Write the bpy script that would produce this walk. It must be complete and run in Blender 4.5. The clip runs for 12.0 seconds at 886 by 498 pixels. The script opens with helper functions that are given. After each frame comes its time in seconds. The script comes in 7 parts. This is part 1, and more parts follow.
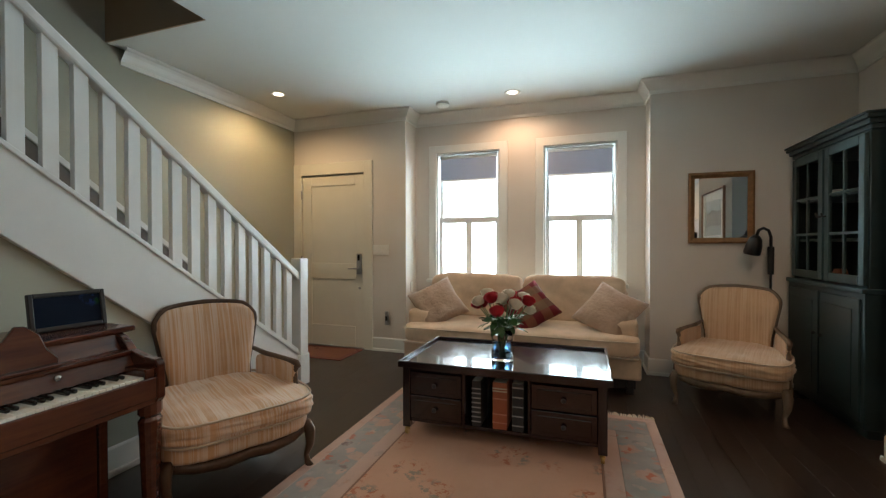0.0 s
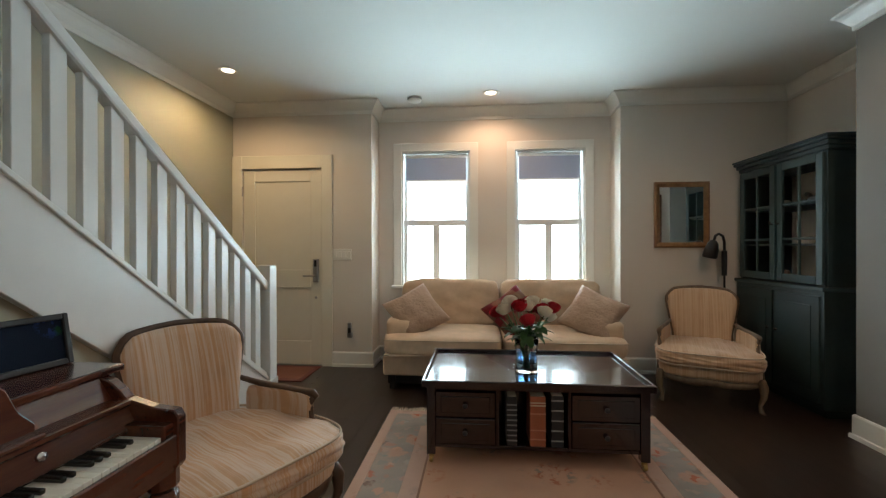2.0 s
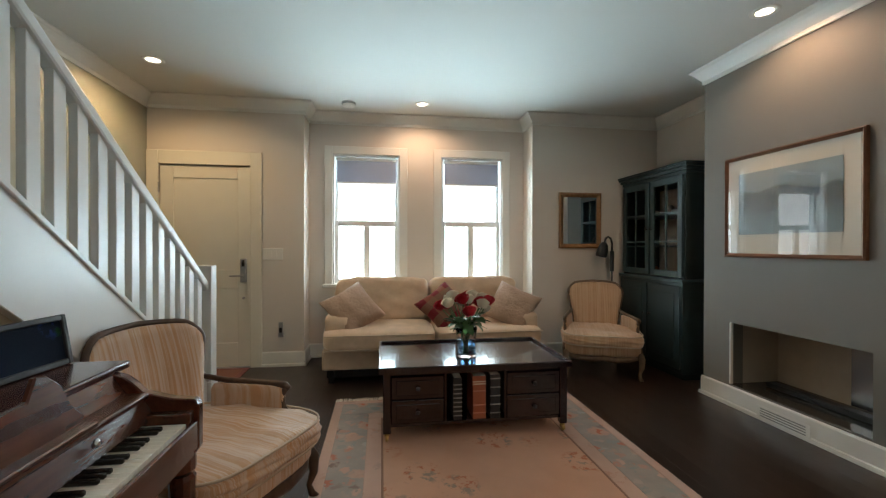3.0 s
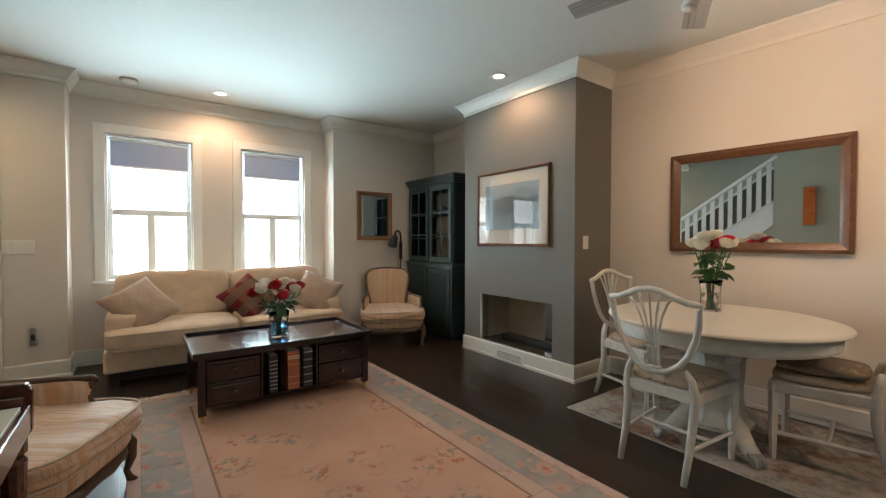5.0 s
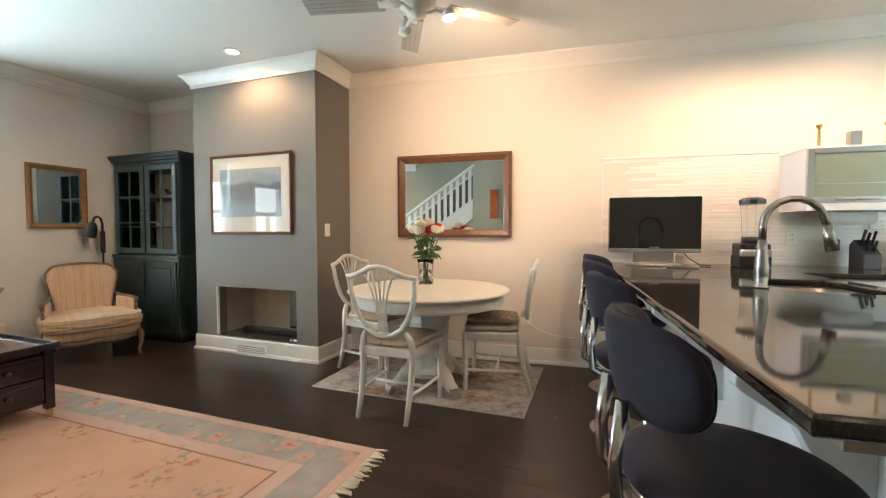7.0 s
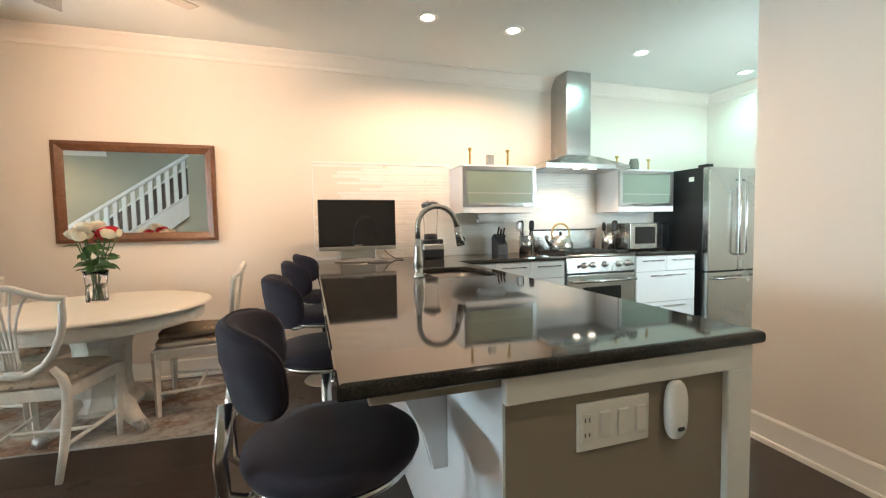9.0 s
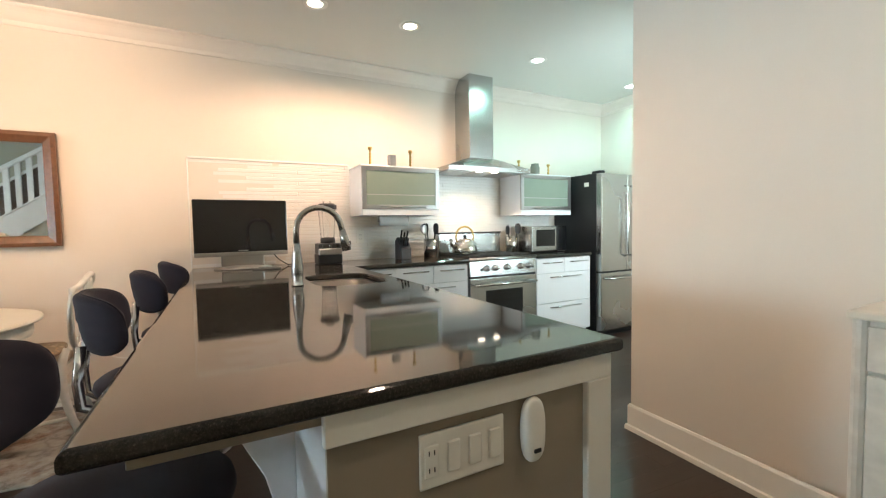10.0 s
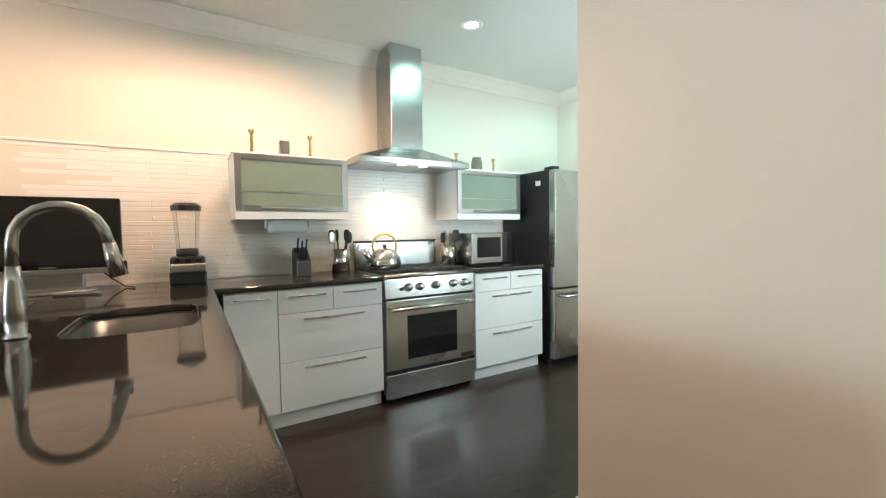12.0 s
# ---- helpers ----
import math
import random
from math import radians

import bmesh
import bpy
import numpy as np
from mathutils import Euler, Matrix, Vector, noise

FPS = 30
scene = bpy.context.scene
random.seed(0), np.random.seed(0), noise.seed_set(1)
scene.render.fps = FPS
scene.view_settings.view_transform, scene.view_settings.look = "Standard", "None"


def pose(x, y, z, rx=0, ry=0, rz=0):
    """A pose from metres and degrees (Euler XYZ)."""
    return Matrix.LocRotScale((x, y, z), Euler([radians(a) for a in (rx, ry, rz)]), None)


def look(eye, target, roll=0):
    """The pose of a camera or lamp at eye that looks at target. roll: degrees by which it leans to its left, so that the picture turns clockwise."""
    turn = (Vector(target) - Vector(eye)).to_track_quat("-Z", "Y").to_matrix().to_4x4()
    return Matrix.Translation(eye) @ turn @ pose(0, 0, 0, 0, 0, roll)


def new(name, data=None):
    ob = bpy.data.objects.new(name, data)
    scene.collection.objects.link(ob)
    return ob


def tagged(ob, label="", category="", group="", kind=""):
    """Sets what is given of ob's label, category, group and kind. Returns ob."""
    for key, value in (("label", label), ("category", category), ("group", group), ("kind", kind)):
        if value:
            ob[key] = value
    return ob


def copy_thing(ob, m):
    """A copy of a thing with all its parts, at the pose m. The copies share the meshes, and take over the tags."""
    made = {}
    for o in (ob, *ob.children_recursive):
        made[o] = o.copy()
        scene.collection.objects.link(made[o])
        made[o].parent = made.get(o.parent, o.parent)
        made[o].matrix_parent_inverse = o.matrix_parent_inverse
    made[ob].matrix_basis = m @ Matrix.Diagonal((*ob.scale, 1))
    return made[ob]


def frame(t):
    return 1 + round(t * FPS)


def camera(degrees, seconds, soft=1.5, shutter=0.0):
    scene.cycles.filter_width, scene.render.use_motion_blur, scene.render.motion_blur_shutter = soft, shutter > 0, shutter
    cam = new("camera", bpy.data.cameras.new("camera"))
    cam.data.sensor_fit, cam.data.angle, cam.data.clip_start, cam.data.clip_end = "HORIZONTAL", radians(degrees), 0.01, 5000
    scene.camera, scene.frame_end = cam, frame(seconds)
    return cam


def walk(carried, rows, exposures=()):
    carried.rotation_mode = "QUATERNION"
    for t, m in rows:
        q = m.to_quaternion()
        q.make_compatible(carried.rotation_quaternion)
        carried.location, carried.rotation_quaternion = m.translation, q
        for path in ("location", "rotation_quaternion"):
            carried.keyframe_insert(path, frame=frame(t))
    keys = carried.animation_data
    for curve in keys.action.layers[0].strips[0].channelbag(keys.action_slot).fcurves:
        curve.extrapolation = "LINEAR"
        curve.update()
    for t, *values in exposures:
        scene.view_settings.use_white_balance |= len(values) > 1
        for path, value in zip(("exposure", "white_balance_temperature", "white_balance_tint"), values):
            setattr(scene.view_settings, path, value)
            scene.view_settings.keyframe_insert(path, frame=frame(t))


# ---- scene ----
cam = camera(93.4, 12.0, soft=1.25)
EXPOSURES = [(0.0, -1.0), (2.5, -1.1), (3.2, -1.05), (5.0, -0.72), (6.5, -0.12), (7.2, 0.12), (9.0, 0.08), (12.0, -0.1)]
PATH = [
    (0, (-0.88, -0.804, 1.202), (-1.522, 1.09, 1.181), -0.1),
    (0.5, (-1.099, -0.721, 1.205), (-1.655, 1.2, 1.191), -0.1),
    (1, (-1.32, -0.662, 1.205), (-1.78, 1.284, 1.195), -0.1),
    (1.5, (-1.526, -0.638, 1.222), (-1.842, 1.337, 1.212), -0.1),
    (2, (-1.664, -0.714, 1.207), (-1.839, 1.279, 1.203), -0.1),
    (2.5, (-1.815, -0.869, 1.219), (-1.782, 1.13, 1.211), 0.1),
    (3, (-1.969, -1.002, 1.222), (-1.678, 0.976, 1.211), 0.1),
    (3.2, (-2.04, -1.048, 1.229), (-1.614, 0.906, 1.213), 0.5),
    (4.8, (-2.268, -1.458, 1.204), (-1.135, 0.19, 1.168), 0.2),
    (5, (-2.269, -1.483, 1.207), (-1.084, 0.127, 1.165), 0.1),
    (5.5, (-2.306, -1.499, 1.187), (-0.918, -0.059, 1.139), 0.1),
    (6, (-2.33, -1.534, 1.17), (-0.727, -0.34, 1.118), 0.2),
    (6.5, (-2.341, -1.584, 1.179), (-0.579, -0.64, 1.106), 0.1),
    (7, (-2.365, -1.617, 1.171), (-0.489, -0.93, 1.09), -0.0),
    (7.2, (-2.38, -1.637, 1.171), (-0.467, -1.059, 1.088), -0.1),
    (8.8, (-2.443, -1.882, 1.21), (-0.474, -2.219, 1.102), -1.2),
    (9, (-2.43, -1.928, 1.208), (-0.485, -2.382, 1.096), -1.0),
    (9.5, (-2.399, -2.048, 1.206), (-0.52, -2.723, 1.099), -1.0),
    (10, (-2.346, -2.165, 1.205), (-0.515, -2.962, 1.101), -1.0),
    (10.5, (-2.212, -2.33, 1.223), (-0.419, -3.209, 1.119), -1.0),
    (11, (-2.068, -2.496, 1.235), (-0.304, -3.433, 1.133), -0.9),
    (11.5, (-1.954, -2.76, 1.256), (-0.186, -3.69, 1.156), -0.9),
    (12, (-1.784, -2.916, 1.221), (-0.005, -3.826, 1.135), -0.9),
]
walk(cam, [(t, look(eye, target, roll)) for t, eye, target, roll in PATH], EXPOSURES)

# the long wall, the kitchen and the partition stand at an angle to the front of the house
KITCHEN = Matrix.Translation((1.430, -1.516, 0)) @ Matrix.Rotation(radians(4.5), 4, "Z") @ Matrix.Translation((-1.447, 1.55, 0))


def kit(x, y, z=None):
    p = KITCHEN @ Vector((x, y, 0 if z is None else z))
    return (p.x, p.y) if z is None else tuple(p)


# ---- light ----
world = bpy.data.worlds.new("daylight")
scene.world = world
world.use_nodes = True
wn = world.node_tree
sky = wn.nodes.new("ShaderNodeTexSky")
sky.sky_type = "NISHITA"
sky.sun_disc = False
sky.sun_elevation = radians(38)
sky.sun_rotation = radians(200)
wn.links.new(sky.outputs[0], wn.nodes["Background"].inputs[0])
wn.nodes["Background"].inputs[1].default_value = 0.12

sun = new("sun", bpy.data.lights.new("sun", "SUN"))
sun.data.energy, sun.data.angle, sun.data.color = 1.2, radians(10), (1.0, 0.95, 0.88)
sun.matrix_world = look((0, 0, 0), (0.35, -0.75, -0.62))


def area(name, eye, target, sx, sy, watts, colour):
    lamp = new(name, bpy.data.lights.new(name, "AREA"))
    lamp.data.shape, lamp.data.size, lamp.data.size_y = "RECTANGLE", sx, sy
    lamp.data.energy, lamp.data.color = watts, colour
    lamp.matrix_world = look(eye, target)
    return lamp


def spot(name, eye, target, watts, colour, angle=110, blend=0.7, radius=0.04):
    lamp = new(name, bpy.data.lights.new(name, "SPOT"))
    lamp.data.energy, lamp.data.color, lamp.data.spot_size = watts, colour, radians(angle)
    lamp.data.spot_blend, lamp.data.shadow_soft_size = blend, radius
    lamp.matrix_world = look(eye, target)
    return lamp


DAY = (0.65, 0.89, 1.0)
WARM = (1.0, 0.64, 0.40)
BARWARM = (1.0, 0.66, 0.44)
COOL = (0.45, 1.0, 0.88)
# the light of sky and bright paving in the two front windows and in the kitchen's side window
area("window_daylight", (-2.13, 4.45, 1.25), (-2.13, 2.4, 2.65), 0.74, 1.2, 215, DAY)
area("window_daylight", (-0.93, 4.45, 1.25), (-0.93, 2.4, 2.65), 0.74, 1.2, 215, DAY)
area("kitchen_daylight", kit(-0.98, -5.2, 1.55), kit(1.4, -5.2, 2.2), 0.85, 1.0, 34, (0.68, 0.93, 1.0))
# recessed lamps; the last is an added fill that has no fitting
LAMPS = [
    ("hall", -3.762, 2.615, 72, (1.0, 0.68, 0.36)), ("window", -1.553, 3.325, 52, WARM), ("hearth", 0.406, 1.303, 50, WARM),
    ("bar", 0.59, -2.55, 84, BARWARM), ("counter", 0.66, -3.237, 78, BARWARM),
    ("range", 0.843, -4.52, 22, COOL), ("fridge", 1.068, -5.905, 24, COOL), ("passage", -2.3, -3.0, 32, (1.0, 0.78, 0.60)),
]
for lname, lx, ly, lw, lc in LAMPS:
    spot(lname + "_downlight", (lx, ly, 2.675), (lx, ly, 0), lw, lc, 168, 0.6)
for hy in (-4.1, -4.28):
    spot("hood_light", kit(1.12, hy, 1.725), kit(1.34, hy, 0.9), 13, (1.0, 0.68, 0.42), 110)
spot("fan_light", (-0.12, -0.86, 2.33), (1.3, -0.7, 2.15), 88, WARM, 125, 0.9)
# added fill for table and floor; the fan's bulb here is unlit
spot("fan_light", (-0.02, -0.5, 2.36), (1.0, -0.3, 0.0), 20, WARM, 150, 0.9)

# ---- materials ----
def material(name, rough=0.5, metal=0.0, spec=0.5, coat=0.0):
    m = bpy.data.materials.new(name)
    m.use_nodes = True
    b = m.node_tree.nodes["Principled BSDF"]
    b.inputs["Roughness"].default_value = rough
    b.inputs["Metallic"].default_value = metal
    b.inputs["Specular IOR Level"].default_value = spec
    b.inputs["Coat Weight"].default_value = coat
    return m, m.node_tree, b


def node(nt, kind, **values):
    n = nt.nodes.new(kind)
    for key, value in values.items():
        if key in n.inputs:
            n.inputs[key].default_value = value
    return n


def ramp(nt, fac, stops):
    r = nt.nodes.new("ShaderNodeValToRGB")
    nt.links.new(fac, r.inputs[0])
    el = r.color_ramp.elements
    while len(el) < len(stops):
        el.new(0.5)
    for e, (p, c) in zip(el, stops):
        e.position, e.color = p, (*c, 1)
    return r.outputs[0]


def mix(nt, fac, a, b, mode="MIX"):
    m = nt.nodes.new("ShaderNodeMix")
    m.data_type, m.blend_type = "RGBA", mode
    for socket, value in ((m.inputs[0], fac), (m.inputs[6], a), (m.inputs[7], b)):
        if isinstance(value, (int, float)):
            socket.default_value = value
        elif isinstance(value, tuple):
            socket.default_value = (*value, 1)
        else:
            nt.links.new(value, socket)
    return m.outputs[2]


def coords(nt, scale=(1, 1, 1), kind="Object", turn=(0, 0, 0)):
    t = nt.nodes.new("ShaderNodeTexCoord")
    p = nt.nodes.new("ShaderNodeMapping")
    p.inputs["Scale"].default_value = scale
    p.inputs["Rotation"].default_value = turn
    nt.links.new(t.outputs[kind], p.inputs[0])
    return p.outputs[0]


def noise_of(nt, vec, scale, detail=4, rough=0.55):
    n = node(nt, "ShaderNodeTexNoise", Scale=scale, Detail=detail, Roughness=rough)
    nt.links.new(vec, n.inputs["Vector"])
    return n.outputs[0]


def bump(nt, b, height, strength=0.2, distance=0.002):
    n = node(nt, "ShaderNodeBump", Strength=strength, Distance=distance)
    nt.links.new(height, n.inputs["Height"])
    nt.links.new(n.outputs[0], b.inputs["Normal"])


def shade(c, k):
    return tuple(v * k for v in c)


def plain(name, colour, rough=0.5, metal=0.0, spec=0.5, vary=0.08, scale=6.0, grain=120.0, relief=0.12, coat=0.0):
    """A painted, plastic or metal surface with soft patches and fine grain."""
    m, nt, b = material(name, rough, metal, spec, coat)
    v = coords(nt)
    big, small = noise_of(nt, v, scale, 3), noise_of(nt, v, grain, 2)
    c = ramp(nt, big, [(0.3, shade(colour, 1 - vary)), (0.7, shade(colour, 1 + vary * 0.6))])
    c = mix(nt, 0.12, c, mix(nt, small, shade(colour, 0.75), colour))
    nt.links.new(c, b.inputs["Base Color"])
    r = nt.nodes.new("ShaderNodeMapRange")
    r.inputs["To Min"].default_value, r.inputs["To Max"].default_value = max(0.02, rough * 0.85), min(1, rough * 1.15)
    nt.links.new(big, r.inputs[0])
    nt.links.new(r.outputs[0], b.inputs["Roughness"])
    if relief:
        bump(nt, b, small, relief, 0.0006)
    return m


def wood(name, dark, light, rough=0.3, scale=(30, 2.5, 30), coat=0.0, per_piece=False):
    m, nt, b = material(name, rough, coat=coat)
    v = coords(nt, scale)
    if per_piece:
        info = nt.nodes.new("ShaderNodeObjectInfo")
        shift = nt.nodes.new("ShaderNodeVectorMath")
        shift.operation = "MULTIPLY_ADD"
        shift.inputs[1].default_value = (37.0, 17.0, 23.0)
        nt.links.new(info.outputs["Random"], shift.inputs[0])
        nt.links.new(v, shift.inputs[2])
        v = shift.outputs[0]
    grain = noise_of(nt, v, 1.0, 8, 0.65)
    c = ramp(nt, grain, [(0.3, dark), (0.72, light)])
    if per_piece:
        tone = ramp(nt, info.outputs["Random"], [(0.0, (0.82, 0.82, 0.82)), (1.0, (1.12, 1.1, 1.08))])
        c = mix(nt, 1.0, c, tone, "MULTIPLY")
    wear = noise_of(nt, coords(nt), 2.3, 4)
    c = mix(nt, 0.35, c, ramp(nt, wear, [(0.35, shade(dark, 0.8)), (0.7, light)]))
    nt.links.new(c, b.inputs["Base Color"])
    r = nt.nodes.new("ShaderNodeMapRange")
    r.inputs["To Min"].default_value, r.inputs["To Max"].default_value = rough * 0.75, min(1, rough * 1.4)
    nt.links.new(wear, r.inputs[0])
    nt.links.new(r.outputs[0], b.inputs["Roughness"])
    bump(nt, b, grain, 0.15, 0.0008)
    return m


def fabric(name, colour, second=None, stripe=0.0, axis=0, rough=0.9, weave=900.0):
    """Woven cloth; with stripes when a second colour and a stripe density are given."""
    m, nt, b = material(name, rough, spec=0.2)
    b.inputs["Sheen Weight"].default_value = 0.25
    v = coords(nt)
    soft = noise_of(nt, v, 9.0, 4)
    c = ramp(nt, soft, [(0.3, shade(colour, 0.86)), (0.7, shade(colour, 1.06))])
    if second:
        sv = [1.5, 1.5, 1.5]
        sv[axis] = stripe
        lines = noise_of(nt, coords(nt, tuple(sv)), 1.0, 3, 0.7)
        c = mix(nt, ramp(nt, lines, [(0.42, (0, 0, 0)), (0.58, (1, 1, 1))]), c, second)
    nt.links.new(c, b.inputs["Base Color"])
    bump(nt, b, noise_of(nt, v, weave, 1), 0.35, 0.0008)
    return m


def glass(name, tint=(1, 1, 1), rough=0.0, ior=1.45):
    m, nt, b = material(name, rough)
    b.inputs["Base Color"].default_value = (*tint, 1)
    b.inputs["Transmission Weight"].default_value = 1.0
    b.inputs["IOR"].default_value = ior
    return m


def glowing(name, colour, strength):
    m, nt, b = material(name)
    b.inputs["Base Color"].default_value = (*colour, 1)
    b.inputs["Emission Color"].default_value = (*colour, 1)
    b.inputs["Emission Strength"].default_value = strength
    return m


CREAM = plain("cream_wall_paint", (0.71, 0.645, 0.57), 0.7, vary=0.03, scale=1.2, grain=260, relief=0.10)
SAGE = plain("sage_grey_wall_paint", (0.40, 0.385, 0.30), 0.7, vary=0.03, scale=1.2, grain=260, relief=0.10)
STONE = plain("warm_grey_wall_paint", (0.185, 0.17, 0.145), 0.65, vary=0.04, scale=1.2, grain=260, relief=0.10)
TAUPE = plain("taupe_panel_paint", (0.30, 0.25, 0.19), 0.6, vary=0.04, scale=1.5, grain=260)
# tan with the stairwell's dim light put into the colour
TAN = plain("dim_tan", (0.36, 0.25, 0.15), 0.7, vary=0.04, scale=1.5, grain=260)
CEIL = plain("ceiling_paint", (0.70, 0.70, 0.655), 0.8, vary=0.02, scale=1.0, grain=220)
TRIM = plain("white_trim_paint", (0.80, 0.785, 0.73), 0.35, vary=0.03, scale=4, grain=90)
CREAMTRIM = plain("cream_trim_paint", (0.75, 0.69, 0.62), 0.45, vary=0.03, scale=4, grain=90)
STAIRWHITE = plain("stair_white_paint", (0.72, 0.71, 0.68), 0.32, vary=0.04, scale=5, grain=90)
DOORWHITE = plain("door_paint", (0.76, 0.725, 0.62), 0.35, vary=0.03, scale=4, grain=90)
SASH = plain("sash_paint", (0.82, 0.82, 0.80), 0.35, vary=0.03)
FLOORWOOD = wood("espresso_floor_wood", (0.022, 0.0132, 0.0102), (0.040, 0.0245, 0.018), 0.28, (26, 1.6, 26), 0.1, True)
GAP = plain("floor_gap", (0.004, 0.003, 0.003), 0.8)
MAHOGANY = wood("mahogany", (0.042, 0.010, 0.006), (0.125, 0.034, 0.015), 0.22, (28, 3, 28), 0.4)
DARKMAHOG = wood("dark_cherry_wood", (0.007, 0.003, 0.0045), (0.018, 0.0062, 0.0085), 0.16, (28, 3, 28), 0.5)
WALNUT = wood("carved_walnut", (0.035, 0.017, 0.009), (0.11, 0.055, 0.028), 0.35, (30, 30, 4))
GREYWALNUT = wood("greyed_walnut", (0.07, 0.045, 0.028), (0.20, 0.14, 0.09), 0.4, (30, 30, 4))
FRAMEWOOD = wood("brown_frame_wood", (0.085, 0.035, 0.016), (0.19, 0.085, 0.04), 0.3, (30, 3, 30))
GOLDWOOD = wood("honey_frame_wood", (0.16, 0.075, 0.025), (0.34, 0.18, 0.075), 0.35, (30, 3, 30))
TEAL = plain("blue_green_cabinet_paint", (0.017, 0.034, 0.036), 0.45, vary=0.25, scale=5, grain=60)
TEALLIGHT = plain("worn_blue_green_paint", (0.030, 0.058, 0.062), 0.45, vary=0.25, scale=7, grain=60)
DARKIN = plain("dark_cabinet_inside", (0.19, 0.15, 0.12), 0.7, vary=0.15)
ANTIQUE = plain("distressed_white_paint", (0.66, 0.635, 0.575), 0.45, vary=0.14, scale=14, grain=70)
TABLETOP = plain("antique_white_top", (0.70, 0.655, 0.56), 0.3, vary=0.06, scale=5, grain=70)
GOLDSTRIPE = fabric("gold_striped_silk", (0.58, 0.34, 0.19), (0.64, 0.49, 0.38), 95.0, 0, 0.7)
GOLDPLAIN = fabric("faded_gold_silk", (0.50, 0.32, 0.19), (0.55, 0.38, 0.25), 95.0, 0, 0.7)
SOFACLOTH = fabric("ivory_sofa_cloth", (0.64, 0.48, 0.34))
PILLOWCLOTH = fabric("quilted_beige_cloth", (0.40, 0.28, 0.205))
nt_ = PILLOWCLOTH.node_tree
bump(nt_, nt_.nodes["Principled BSDF"], noise_of(nt_, coords(nt_), 34.0, 3), 0.9, 0.010)
PIPING = fabric("piping_cloth", (0.58, 0.46, 0.34))
CHARCOAL = fabric("charcoal_cloth", (0.022, 0.018, 0.027), weave=500)
CHARCOAL.node_tree.nodes["Principled BSDF"].inputs["Sheen Weight"].default_value = 0.05
CHROME = plain("brushed_chrome", (0.62, 0.61, 0.60), 0.18, 1.0, vary=0.04, relief=0.04)
STEEL = plain("stainless_steel", (0.50, 0.50, 0.49), 0.27, 1.0, vary=0.03, scale=1.5, relief=0.0)
# steel darkened in colour to carry the shade inside the sink bowl
BOWLSTEEL = plain("shaded_bowl_steel", (0.20, 0.19, 0.18), 0.32, 1.0, vary=0.08, scale=4, relief=0.0)
BROWNPANEL = plain("brown_dado_paint", (0.10, 0.07, 0.05), 0.5, vary=0.1, scale=3)
SATIN = plain("satin_nickel", (0.42, 0.41, 0.40), 0.33, 1.0, vary=0.05)
BRASS = plain("aged_brass", (0.55, 0.38, 0.14), 0.3, 1.0, vary=0.12)
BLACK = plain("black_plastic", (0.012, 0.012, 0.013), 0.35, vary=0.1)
BLACKGLOSS = plain("black_gloss", (0.008, 0.008, 0.009), 0.07, vary=0.05, relief=0.0)
SCREEN = plain("dark_screen", (0.012, 0.011, 0.012), 0.05, vary=0.05, relief=0.0)
IRON = plain("cast_iron", (0.02, 0.02, 0.02), 0.55, vary=0.2)
IVORY = plain("ivory_key", (0.80, 0.78, 0.70), 0.18, vary=0.03)
EBONY = plain("ebony_key", (0.010, 0.010, 0.010), 0.2)
LACQUER = plain("white_lacquer", (0.80, 0.80, 0.81), 0.12, vary=0.01, relief=0.0)
PLATE = plain("switch_plate_plastic", (0.80, 0.78, 0.72), 0.35, vary=0.02)
CERAMIC = plain("white_glazed_tile", (0.80, 0.78, 0.745), 0.24, vary=0.05, scale=9, relief=0.25, grain=40)
GROUT = plain("pale_grout", (0.74, 0.72, 0.68), 0.8)
FROST = plain("frosted_green_glass", (0.23, 0.28, 0.23), 0.22, vary=0.03, relief=0.0)
MIRROR = plain("silvered_mirror", (0.86, 0.87, 0.86), 0.01, 1.0, vary=0.0, relief=0.0)
CLEAR = glass("clear_glass")
BLUEGLASS = glass("blue_tinted_water", (0.25, 0.58, 0.98), 0.0, 1.33)
PANE = glass("window_pane", (1, 1, 1), 0.0, 1.02)
LEAF = plain("rose_leaf", (0.035, 0.11, 0.025), 0.4, vary=0.3, scale=30)
STEM = plain("rose_stem", (0.05, 0.14, 0.035), 0.5, vary=0.2)
REDROSE = plain("red_petal", (0.46, 0.008, 0.022), 0.55, vary=0.25, scale=25)
WHITEROSE = plain("cream_petal", (0.80, 0.76, 0.62), 0.55, vary=0.08, scale=25)
FRINGE = plain("rug_fringe", (0.62, 0.55, 0.44), 0.9, vary=0.1)
HEARTH = plain("hearth_lining", (0.52, 0.43, 0.33), 0.6, vary=0.12)
SLAB = plain("dark_hearth_slab", (0.05, 0.045, 0.04), 0.15, vary=0.2)
LAMPGLOW = glowing("halogen_glow", (1.0, 0.86, 0.66), 14)
COOLGLOW = glowing("cool_halogen_glow", (0.85, 1.0, 0.97), 14)
OUTSIDE = glowing("bright_overcast_distance", (0.93, 0.98, 1.0), 5.0)


def granite():
    m, nt, b = material("black_granite", 0.05, spec=0.32)
    v = coords(nt)
    c = ramp(nt, noise_of(nt, v, 190, 6, 0.8), [(0.35, (0.012, 0.011, 0.010)), (0.56, (0.035, 0.031, 0.027)), (0.72, (0.12, 0.105, 0.085))])
    c = mix(nt, 0.4, c, ramp(nt, noise_of(nt, v, 14, 5), [(0.35, (0.012, 0.012, 0.011)), (0.7, (0.045, 0.042, 0.036))]))
    nt.links.new(c, b.inputs["Base Color"])
    return m


